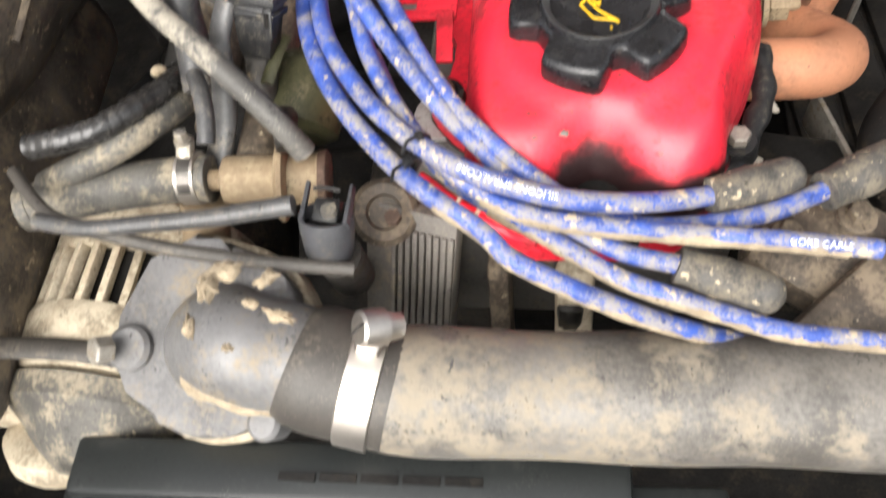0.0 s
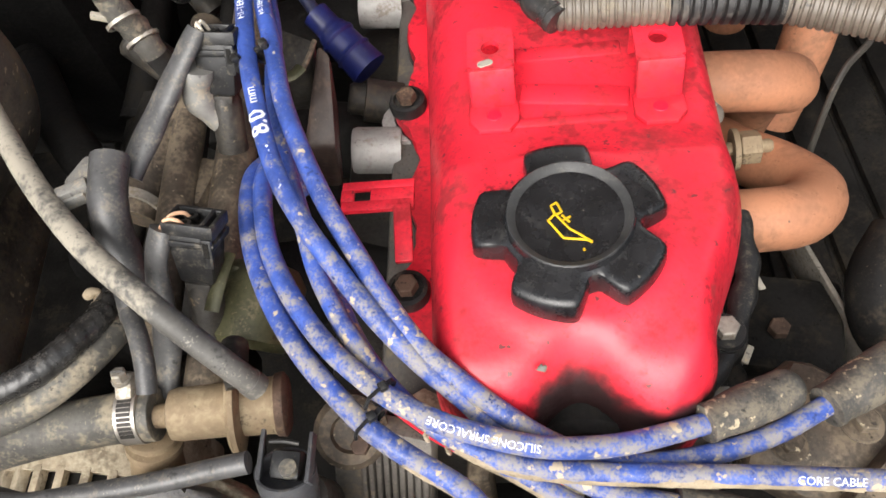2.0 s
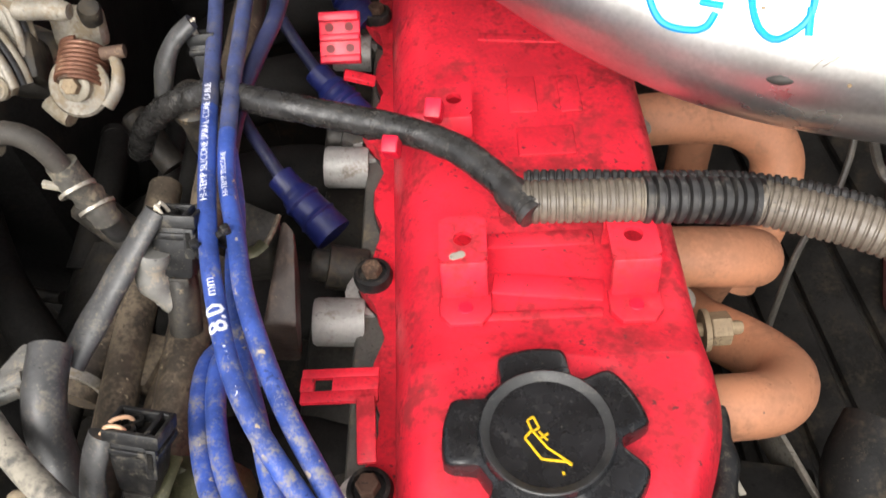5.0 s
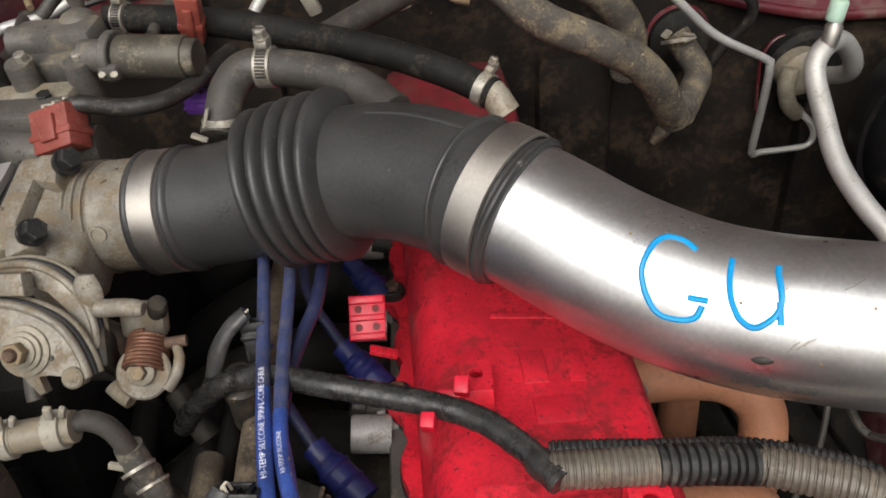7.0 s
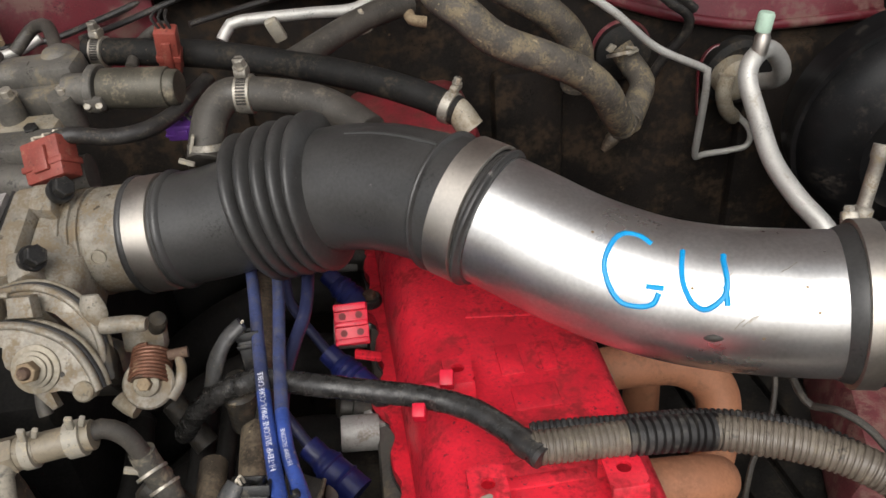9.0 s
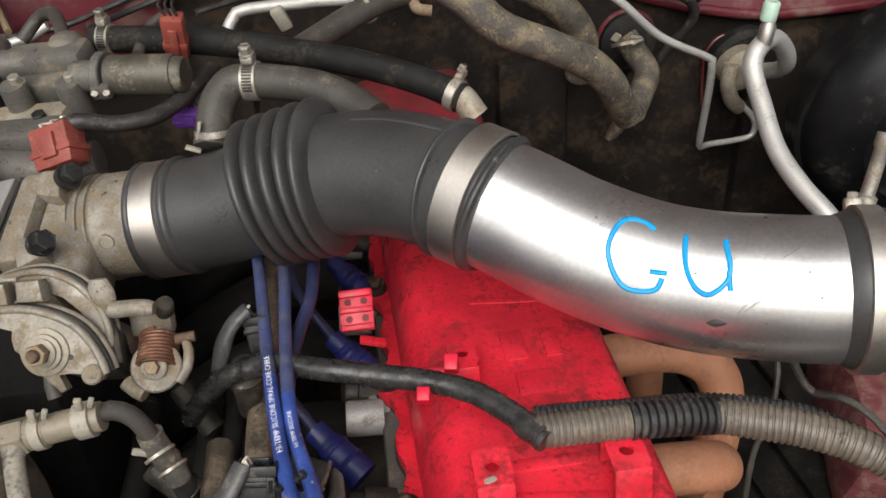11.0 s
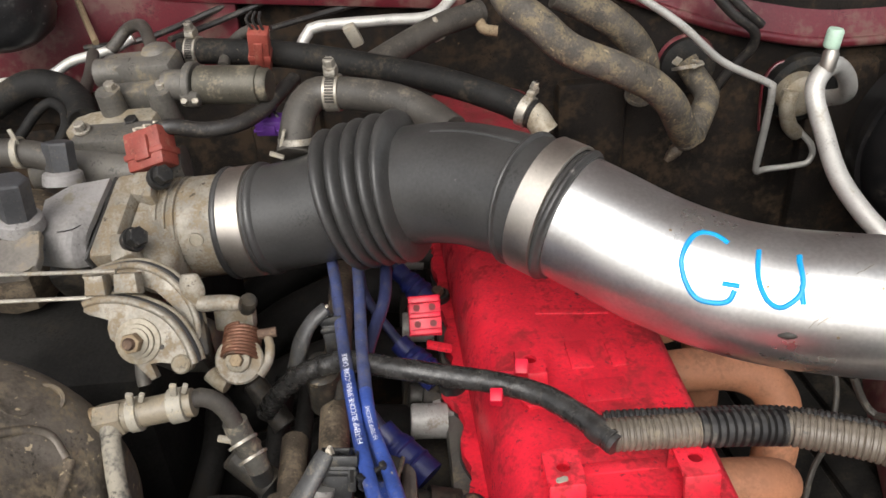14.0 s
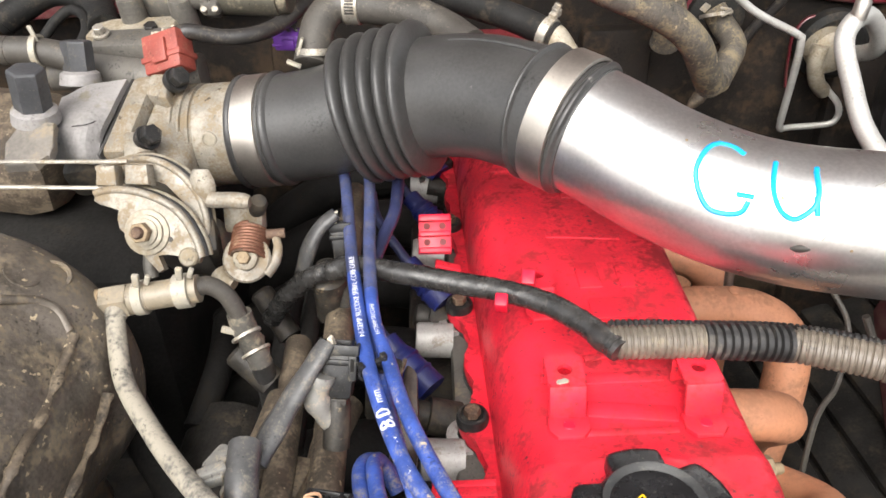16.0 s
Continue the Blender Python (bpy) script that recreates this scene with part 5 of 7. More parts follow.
hose("black_hose", [(-0.4051, 0.6854, 1.0761), (-0.3840, 0.6920, 1.0875), (-0.3579, 0.6981, 1.0986), (-0.3332, 0.6960, 1.0961), (-0.3064, 0.6679, 1.0898), (-0.2948, 0.6395, 1.0825)], 0.0125, "hoseblack", "grimy black rubber hose beside the plenum", "hose")
hose("breather_hose", [(-0.3850, 0.6650, 1.0500), (-0.3590, 0.6550, 1.0680), (-0.3450, 0.6660, 1.0830), (-0.3320, 0.6710, 1.0900), (-0.3160, 0.6560, 1.0880), (-0.3100, 0.6370, 1.0800), (-0.3160, 0.6230, 1.0700)], 0.0045, "hoseblack", "small grimy black hose looping over the plenum", "hose", "", 12)
hose("fuel_pipe", [(-0.1337, 0.8407, 1.0721), (-0.1261, 0.8465, 1.0817), (-0.1137, 0.8495, 1.0871), (-0.0481, 0.8584, 1.0853), (0.0055, 0.8675, 1.0832), (0.0304, 0.8867, 1.0962)], 0.006, "pipe", "bare aluminium pipe with white clips", "metal pipe", "", 12)
for p in ((-0.0788, 0.8421, 1.0767), (0.0082, 0.8496, 1.0734)):
    c = thing("pipe_clip", p, "white nylon pipe clip", "clip", "pipe clips")
    part("clip", box(p, (0.014, 0.01, 0.026), 0.003, (15, -20, 0)), "nylon", c)
hose("cross_hose", [(-0.0649, 0.7841, 1.0595), (-0.0416, 0.8097, 1.0639), (-0.0108, 0.8368, 1.0709), (0.0213, 0.8626, 1.0759), (0.0607, 0.8867, 1.0784)], 0.013, "rubgrey", "short dusty black hose under the pipe", "hose")
hose("brass_pipe", [(0.0228, 0.8859, 1.0755), (0.0541, 0.8844, 1.0746), (0.0612, 0.8667, 1.0652), (0.0763, 0.8641, 1.0616)], 0.006, "brown", "bent brassy pipe end", "metal pipe", "", 12)
for k, pts in enumerate(([(-0.3703, 0.8736, 1.0775), (-0.3087, 0.8744, 1.0813), (-0.2573, 0.9025, 1.0907), (-0.1965, 0.9337, 1.1058)], [(-0.2723, 0.8522, 1.0850), (-0.2327, 0.8992, 1.0864), (-0.1450, 0.9338, 1.1080)], [(-0.1677, 0.8717, 1.0828), (-0.0831, 0.9196, 1.0876), (0.0083, 0.9442, 1.0933)], [(-0.3768, 0.9079, 1.1326), (-0.3673, 0.8911, 1.1059), (-0.3498, 0.8557, 1.0874)])):
    hose("body_wire", pts, 0.0035, "tape" if k < 3 else "brown", "thin dark wire in front of the cowl", "wire", "cowl wires", 8)

# ---- idle valve assembly ----
idle = thing("idle_air_valve", (-0.2428, 0.6398, 1.0851), "dusty grey cast idle air valve with bolts", "idle valve")
T = (12, -4, -12)
part("upper_body", box((-0.2479, 0.6690, 1.1115), (0.07, 0.03, 0.026), 0.006, T), "castgrey", idle)
part("left_boss", lathe([(0.012, 0), (0.012, 0.03), (0.01, 0.032)], (-0.2835, 0.6695, 1.1124), (1, -0.1, 0), 20), "castgrey", idle)
part("middle_web", box((-0.2504, 0.6520, 1.0950), (0.05, 0.022, 0.024), 0.004, T), "castgrey", idle)
part("seat", box((-0.2657, 0.6265, 1.0816), (0.075, 0.03, 0.014), 0.004, T), "cast", idle)
part("base", box((-0.2568, 0.6048, 1.0754), (0.075, 0.028, 0.024), 0.005, T), "castgrey", idle)
part("runner", tube([(-0.2037, 0.5832, 1.0618), (-0.2485, 0.5826, 1.0589), (-0.2922, 0.5969, 1.0611), (-0.3259, 0.5933, 1.0636)], 0.015, 18), "castgrey", idle)
for p in ((-0.2665, 0.6330, 1.1017), (-0.2249, 0.6308, 1.0998)):
    part("pillar", lathe([(0.011, -0.024), (0.0098, 0.006), (0.009, 0.0085), (0.004, 0.0085)], p, (0, -0.3, 1), 20), "castgrey", idle)
for p in ((-0.2637, 0.6337, 1.1122), (-0.2225, 0.6314, 1.1103), (-0.2855, 0.6068, 1.0908)):
    part("bolt_washer", lathe([(0.002, -0.004), (0.0068, -0.004), (0.0068, -0.0022), (0.0055, -0.0018), (0.002, -0.0018)], p, (0, -0.35, 1), 20), "dullsteel", idle)
    bolt(idle, V(p) - V(0, 0, 0.002), (0, -0.35, 1), 0.0047, "dullsteel", False, head=0.006)
bolt(idle, (-0.2470, 0.6140, 1.0850), (0, -0.35, 1), 0.0055, "blackbolt", False, head=0.008)
cyl = V((-0.2016, 0.6351, 1.1077))
cyl_end = V((-0.1347, 0.6211, 1.1069))
n = (cyl_end - cyl).length
part("solenoid", lathe([(0.012, 0.008), (0.0152, 0.009), (0.0155, 0.011), (0.0155, n * 0.86), (0.0148, n * 0.88), (0.0135, n * 0.885), (0.0135, n * 0.97), (0.012, n), (0.006, n)], cyl, cyl_end - cyl, 36), "solenoid", idle, "olive-grey solenoid cylinder")
part("solenoid_flange", lathe([(0.006, 0.0), (0.0175, 0.0), (0.0185, 0.001), (0.0185, 0.006), (0.0175, 0.007), (0.006, 0.007)], cyl, cyl_end - cyl, 36), "castgrey", idle)
part("solenoid_neck", lathe([(0.012, -0.02), (0.0125, 0.0)], cyl, cyl_end - cyl, 28), "castgrey", idle)
for p in ((-0.2035, 0.6165, 1.1000), (-0.1945, 0.6150, 1.1000)):
    bolt(idle, p, (0.2, -0.7, 0.7), 0.003, "dullsteel", False)
part("dome", lathe([(0.017, -0.01), (0.0165, 0.001), (0.011, 0.009), (0.006, 0.0115)], (-0.2330, 0.6760, 1.1200), (0, -0.1, 1), 28), "castgrey", idle)
part("mount_ear", box((-0.1985, 0.6193, 1.1014), (0.016, 0.008, 0.012), 0.003, T), "castgrey", idle)


def plug(at, size, turn, material, label, wires="wirewhite"):
    root = thing("wire_plug", at, label, "connector", "wire plugs")
    part("shell", box(at, size, 0.0018, turn), material, root)
    m = pose(*at, *turn)
    part("collar", box(m @ V(0, 0, -size[2] * 0.12), (size[0] * 1.1, size[1] * 1.1, size[2] * 0.16), 0.001, turn), material, root)
    part("latch", box(m @ V(0, -size[1] * 0.55, 0), (size[0] * 0.4, size[1] * 0.2, size[2] * 0.6), 0.001, turn), material, root)
    for k in (-1, 0, 1):
        a = m @ V(k * size[0] * 0.25, 0, size[2] * 0.48)
        part("wire", tube([a, m @ V(k * size[0] * 0.3 - 0.004, 0.002, size[2] * 0.7), m @ V(k * size[0] * 0.2 - 0.002, 0.01, size[2] * 0.74)], 0.0012, 6, 0.003), wires, root, "thin pale wire")
    return root


plug((-0.1449, 0.6612, 1.1237), (0.017, 0.014, 0.04), (20, 8, 0), "redplug", "brick red plastic connector standing on a hose", "tape")
plug((-0.2220, 0.5670, 1.0825), (0.032, 0.02, 0.03), (-35, -18, -12), "redplug", "brick red plastic connector with pale wires")
plug((-0.1401, 0.6281, 1.0706), (0.026, 0.016, 0.014), (10, 0, -10), "purple", "purple plastic connector under the hoses", "tape")
hose("black_wire", [(-0.2200, 0.5737, 1.0933), (-0.2068, 0.5756, 1.0968), (-0.1842, 0.5820, 1.0892), (-0.1601, 0.5921, 1.0874), (-0.1432, 0.6157, 1.0882), (-0.1293, 0.6423, 1.0939), (-0.1220, 0.6661, 1.0945)], 0.0062, "tape", "black taped wire to the red connector", "wire", "", 12)
hose("black_wire", [(-0.1811, 0.6756, 1.1074), (-0.1794, 0.7035, 1.1147), (-0.1706, 0.7189, 1.1209), (-0.1556, 0.7112, 1.1280)], 0.005, "rubgrey", "grey sleeved wire to the red connector", "wire", "", 12)
big = [(-0.2228, 0.7045, 1.1145), (-0.2093, 0.7042, 1.1144), (-0.1555, 0.6900, 1.1129), (-0.1106, 0.6755, 1.1103), (-0.0461, 0.6514, 1.1024), (0.0036, 0.6280, 1.0952), (0.0470, 0.6031, 1.0853), (0.0713, 0.5855, 1.0768)]
hose("vent_hose", big, 0.0112, "hoseblack", "thick black rubber vent hose over the engine", "hose")
p, q = V(big[1]), V(big[2])
hose_clamp(p + (q - p) * 0.0, q - p, 0.0118, 0.011, (-0.1, 0, 1), "dullsteel", 0.0042)
p, q = V(big[-2]), V(big[-1])
hose_clamp(p.lerp(q, 0.75), q - p, 0.0118, 0.008, (0.6, -0.2, 0.5), "dullsteel", 0.003, False)
part("nipple", tube([p.lerp(q, 0.8), q, q + (q - p) * 0.35 + V(0, 0, -0.01)], 0.0105, 18), "cast", elbow, "cast nipple on the elbow")
small = [(-0.1154, 0.5581, 1.0724), (-0.1129, 0.5716, 1.0848), (-0.1083, 0.5850, 1.0973), (-0.0979, 0.5954, 1.1048), (-0.0829, 0.5953, 1.1053), (-0.0611, 0.5882, 1.1043), (-0.0354, 0.5747, 1.1026), (-0.0131, 0.5584, 1.0962), (0.0038, 0.5361, 1.0894)]
hose("breather_elbow", small, 0.0128, "rubgrey", "grey-black rubber breather hose bent over the bellows", "hose")
hose_clamp(V(small[4]), V(small[5]) - V(small[3]), 0.0133, 0.012, (-0.15, 0, 1), "dullsteel", 0.0045)
ears = thing("spring_clamp", (-0.1117, 0.5578, 1.0815), "pale spring clamp with two ears on the breather hose", "hose clamp")
part("loop", ring((-0.1123, 0.5635, 1.0813), (0.05, 0.3, 1), 0.0132, 0.005, 0.0009, 30), "dullsteel", ears)
part("ear", box((-0.1211, 0.5560, 1.0877), (0.0025, 0.005, 0.014), 0.0008, (0, 20, 0)), "nylon", ears)
part("ear", box((-0.1263, 0.5497, 1.0773), (0.011, 0.005, 0.0025), 0.0008, (0, 25, 0)), "nylon", ears)

# ---- throttle body and plenum ----
throttle = thing("throttle_valve", elbow_line[0] - V(0, 0, 0.06), "dusty cast aluminium throttle body with cable quadrant", "throttle body")
ax = (elbow_line[0] - elbow_line[60]).normalized()
base = elbow_line[int(0.13 * (len(elbow_line) - 1))]
part("barrel", lathe([(0.036, -0.01), (0.0385, 0.0), (0.0388, 0.0315)] + [(r, s + k * 0.0068) for k in range(3) for r, s in ((0.0378, 0.0325), (0.0376, 0.0338), (0.0396, 0.0342), (0.0396, 0.0362), (0.0389, 0.0372))] + [(0.0392, 0.0525), (0.0395, 0.058), (0.0375, 0.0595), (0.0375, 0.064)], base, ax, 56), "castpale", throttle)
fc = base + ax * 0.066
side = ax.cross(V(0, 0, 1)).normalized()
upv = side.cross(ax)
fm = Matrix((side, upv, ax)).transposed().to_4x4()
fturn = [math.degrees(a) for a in (fm.to_3x3() @ Euler((0, 0, radians(8))).to_matrix()).to_euler()]
F1, F2, F3, F4 = V((-0.2569, 0.4828, 1.0437)), V((-0.2457, 0.5483, 1.0740)), V((-0.2386, 0.4805, 1.0446)), V((-0.2281, 0.5465, 1.0756))
fdown = ((F2 - F1).cross(F3 - F1)).normalized()
fdown = -fdown if fdown.z > 0 else fdown


part("mount_flange", block8((F1, F3, F4, F2), fdown * 0.09, 0.005), "castpale", throttle)
shift = (F1 - F3).normalized()
part("gasket", block8((F1 + shift * 0.0024 + fdown * 0.003, F1 + shift * 0.0004 + fdown * 0.003, F2 + shift * 0.0004 + fdown * 0.003, F2 + shift * 0.0024 + fdown * 0.003), fdown * 0.08, 0.0004), "rubber", throttle, "thin black gasket")
LUGS = [((-0.2438, 0.4977, 1.0529), (-0.2268, 0.4969, 1.0534), (-0.2202, 0.4817, 1.0462), (-0.2382, 0.4750, 1.0419)), ((-0.2329, 0.5476, 1.0759), (-0.2184, 0.5467, 1.0762), (-0.2159, 0.5238, 1.0649), (-0.2340, 0.5293, 1.0667))]
for corners in LUGS:
    part("corner_lug", block8([V(c) for c in corners], fdown * 0.022, 0.0035), "castpale", throttle)
for c in (V(-0.2235, 0.4897, 1.0500), V(-0.2116, 0.5386, 1.0726)):
    d = (V(0, -0.5, 0.7) - shift * 0.9).normalized()
    part("bolt_face", lathe([(0.0085, -0.004), (0.0092, 0.001), (0.0085, 0.0022), (0.004, 0.0022)], c, d, 22), "blackbolt", throttle, "black bolt collar")
    bolt(throttle, c + d * 0.002, d, 0.0074, "blackbolt", False, head=0.008)


part("web", block8((F3 + fdown * 0.008, F3 + fdown * 0.024 - shift * 0.034, F4 + fdown * 0.024 - shift * 0.03, F4 + fdown * 0.008), fdown * 0.045, 0.006), "castpale", throttle)
part("cast_mark", lathe([(0.0052, -0.001), (0.0052, 0.0012), (0.0042, 0.0014), (0.004, 0.0004), (0.001, 0.0004)], (-0.1762, 0.4735, 1.0545), -ax.cross(upv) + V(0, -0.8, 0.3), 16), "cast", throttle)

plenum = thing("intake_plenum", fc + ax * 0.06, "dirty cast intake plenum under a dull grey sheet", "intake manifold")
part("neck", block8((F1 + shift * 0.004 + fdown * 0.016, F2 + shift * 0.004 + fdown * 0.014, V(-0.2925, 0.5468, 1.0500), V(-0.2918, 0.4858, 1.0260)), fdown * 0.03, 0.006), "castdark", plenum)


def sheet(rows, thick):
    """A bent sheet through rows of points, with slightly buckled faces."""
    lines = [spline(r, 0.003) for r in rows]
    count = 22
    lines = [[l[round(k * (len(l) - 1) / (count - 1))] for k in range(count)] for l in lines]
    cross = [spline([l[k] for l in lines], 0.0022) for k in range(count)]
    deep = min(len(c) for c in cross)
    bm, grids = bmesh.new(), []
    for low in (0, 1):
        grids.append([[bm.verts.new(c[round(q * (len(c) - 1) / (deep - 1))] + V(0, 0.3, -0.9) * thick * low + V(0, -0.3, 0.9) * 0.0011 * noise.noise(c[round(q * (len(c) - 1) / (deep - 1))] * 55)) for q in range(deep)] for c in cross])
    for g in grids:
        for a, b in zip(g, g[1:]):
            for q in range(deep - 1):
                bm.faces.new((a[q], a[q + 1], b[q + 1], b[q]))
    hi, lo = grids
    for edge_hi, edge_lo in (([r[0] for r in hi], [r[0] for r in lo]), ([r[-1] for r in hi], [r[-1] for r in lo]), (hi[0], lo[0]), (hi[-1], lo[-1])):
        for k in range(len(edge_hi) - 1):
            bm.faces.new((edge_hi[k], edge_hi[k + 1], edge_lo[k + 1], edge_lo[k]))
    bmesh.ops.recalc_face_normals(bm, faces=bm.faces)
    return bm


part("neck_sheet", sheet([[(-0.2960, 0.5350, 1.0640), (-0.2760, 0.5440, 1.0700), (-0.2490, 0.5440, 1.0730)], [(-0.2910, 0.5120, 1.0620), (-0.2670, 0.5090, 1.0660), (-0.2530, 0.5160, 1.0630)], [(-0.2880, 0.4970, 1.0580), (-0.2670, 0.4930, 1.0590), (-0.2580, 0.4970, 1.0520)], [(-0.2900, 0.4930, 1.0480), (-0.2690, 0.4860, 1.0500), (-0.2590, 0.4930, 1.0440)], [(-0.2930, 0.4930, 1.0380), (-0.2700, 0.4830, 1.0400), (-0.2580, 0.4900, 1.0360)]], 0.006), "sheet", plenum, "dull grey bent sheet")
part("crack", tube([(-0.2740, 0.4920, 1.0600), (-0.2670, 0.4930, 1.0600), (-0.2630, 0.4950, 1.0600), (-0.2590, 0.5040, 1.0590), (-0.2560, 0.5100, 1.0580)], 0.00035, 6, 0.004), "dark", plenum, "thin dark crack in the sheet")
flap = [(-0.3126, 0.4737, 1.0578), (-0.3051, 0.4866, 1.0662), (-0.2931, 0.4862, 1.0674), (-0.2799, 0.4832, 1.0672), (-0.2793, 0.4749, 1.0624), (-0.2772, 0.4671, 1.0580), (-0.2787, 0.4594, 1.0533), (-0.2838, 0.4596, 1.0528), (-0.2878, 0.4560, 1.0503), (-0.3095, 0.4579, 1.0488)]
bm = bmesh.new()
hi, lo = ([bm.verts.new(V(p) + V(0.02, 0.3, -0.9) * h) for p in flap] for h in (0.0, 0.007))
edge = bm.faces.new(hi)
bm.faces.new(lo[::-1])
for k in range(len(hi)):
    bm.faces.new((hi[k], lo[k], lo[(k + 1) % len(hi)], hi[(k + 1) % len(hi)]))
bmesh.ops.bevel(bm, geom=list(edge.edges), offset=0.0014, segments=2, profile=0.5, affect="EDGES")
part("torn_flap", bm, "sheetbrown", plenum, "brown-dusted flap with a torn edge")
part("chamber", box(fc + ax * 0.165 + upv * 0.005, (0.1, 0.08, 0.16), 0.03, fturn), "railbrown", plenum)
for p, d, h, r in (((-0.2970, 0.4950, 1.0720), (0.1319, -0.0659, 0.9891), 0.0303, 0.0122), ((-0.2899, 0.5619, 1.0726), (0.05, 0.25, 1), 0.024, 0.0112)):
    part("tall_bolt", prism(hexagon(r), p, d, h, 0.0018, spin=20), "greycap", plenum, "tall grey-black hexagonal cap", False)
    part("bolt_collar", lathe([(r + 0.004, -0.008), (r + 0.003, 0.0), (r, 0.002), (r - 0.004, 0.002)], p, d, 20), "sheet", plenum)
hose("vacuum_hose", [(-0.3485, 0.5740, 1.0884), (-0.3273, 0.5731, 1.0878), (-0.3063, 0.5705, 1.0846), (-0.2897, 0.5672, 1.0799)], 0.0105, "rubgrey", "dusty hose stub with a pale clip on the plenum", "hose")
c = thing("pipe_clip", (-0.3157, 0.5649, 1.0941), "white nylon pipe clip", "clip", "pipe clips")
part("clip", ring((-0.3200, 0.5707, 1.0882), (1, 0, 0), 0.0111, 0.005, 0.001, 24), "nylon", c)
part("tail", box((-0.3190, 0.5686, 1.1012), (0.0035, 0.002, 0.014), 0.0008, (0, -12, 0)), "nylon", c)

# cable quadrant
QN = V(-0.08, -0.86, 0.5).normalized()
QC = V((-0.2131, 0.4131, 1.0241))
qx = V(1, 0, 0) - QN * QN.x
qx.normalize()
qy = QN.cross(qx)


PLATE = [(-0.0274, 0.022), (-0.0187, 0.0241), (-0.0025, 0.0228), (0.0116, 0.018), (0.0236, 0.0107), (0.0317, 0.0011), (0.0377, -0.0118), (0.0397, -0.0205), (0.0376, -0.0243), (0.0303, -0.0241), (0.0262, -0.0185), (0.0185, -0.0172), (0.0108, -0.0178), (0.0162, -0.0272), (0.0116, -0.0294), (0.0058, -0.0218), (-0.004, -0.0075), (-0.0125, -0.001), (-0.0136, 0.006), (-0.0109, 0.0117), (-0.0234, 0.0145), (-0.028, 0.0175)]


def plate(outline, h0, h1, bevel=0.0008):
    """A plate of an outline in the quadrant's plane."""
    bm = bmesh.new()
    lo, hi = ([bm.verts.new(QC + x * qx + y * qy + QN * h) for x, y in outline] for h in (h0, h1))
    faces = [bm.faces.new(lo), bm.faces.new(hi[::-1])]
    for k in range(len(lo)):
        j = (k + 1) % len(lo)
        bm.faces.new((lo[k], hi[k], hi[j], lo[j]))
    bmesh.ops.bevel(bm, geom=list(faces[0].edges) + list(faces[1].edges), offset=bevel, segments=2, profile=0.5, affect="EDGES")
    return bm


def rim(points, h, r, flat=1.0, material="castpale", name="rim", parent=None, label=""):
    return part(name, tube([QC + x * qx + y * qy + QN * h for x, y in points], r, 12, 0.003, None, flat), material, parent, label)


quad = part("cable_quadrant", plate(PLATE, -0.006, 0.0), "castpale", throttle, "tan-dusted cable quadrant")
ARC, REAR = PLATE[:8], [(-0.0339, 0.0385), (-0.0203, 0.0425), (0.0006, 0.0436), (0.0186, 0.0359), (0.0321, 0.0207), (0.0374, 0.0056), (0.0376, -0.0073)]
rim(ARC, -0.001, 0.0026, 1.0, "castpale", "rim", quad)
rim([(x * 1.01, y * 1.01 + 0.0006) for x, y in ARC], -0.0075, 0.0021, 1.0, "rubber", "groove", quad, "dark cable groove")
rim([(x * 1.02, y * 1.02 + 0.001) for x, y in ARC], -0.0115, 0.0028, 1.0, "cast", "back_rim", quad)
rear = part("rear_pulley", plate(REAR + [(0.027, -0.006), (0.0265, 0.006), (0.023, 0.0165), (0.013, 0.027), (-0.0005, 0.033), (-0.017, 0.0325), (-0.03, 0.029)], -0.022, -0.017), "castpale", throttle, "tan-dusted rear pulley")
rim(REAR, -0.0175, 0.0024, 1.0, "castpale", "rim", rear)
rim([(x, y + 0.001) for x, y in REAR], -0.0235, 0.0022, 1.0, "rubber", "groove", rear, "dark cable groove")
rim([(x, y + 0.002) for x, y in REAR], -0.0275, 0.0026, 1.0, "cast", "back_rim", rear)
SC = QC + 0.006 * qx - 0.0035 * qy
for r, h0, h1 in ((0.0145, -0.002, 0.002), (0.0112, 0.002, 0.0045), (0.0088, 0.0045, 0.0065)):
    part("washer", lathe([(r, h0), (r, h1 - 0.0005), (r - 0.001, h1), (0.003, h1)], SC, QN, 26), "cast", throttle)
bolt(throttle, SC + QN * 0.0065, QN, 0.0066, "brown", False, "nut")
part("shaft_end", lathe([(0.004, 0), (0.004, 0.015), (0.003, 0.0165)], SC, QN, 14), "rust", throttle)
part("stop_pin", lathe([(0.0062, -0.002), (0.0062, 0.0022), (0.005, 0.0032), (0.002, 0.0032)], QC + 0.0322 * qx - 0.02 * qy, QN, 20), "cast", quad)
part("pin_hole", lathe([(0.0016, 0), (0.0016, 0.0006)], QC + 0.0205 * qx - 0.0085 * qy, QN, 12), "slot", quad, "dark hole")
part("finger", tube([QC + x * qx + y * qy - QN * 0.008 for x, y in ((0.003, -0.016), (0.0025, -0.026), (0.0035, -0.033))], 0.0042, 12, 0.003), "castgrey", throttle)
for x, y, w in ((-0.0205, 0.0335, 0.0145), (-0.0005, 0.0335, 0.0165)):
    part("cable_stop", plate([(x - w / 2, y - 0.0065), (x + w / 2, y - 0.0075), (x + w / 2 - 0.001, y + 0.006), (x - w / 2 + 0.001, y + 0.0065)], -0.014, -0.002, 0.0022), "castpale", throttle)
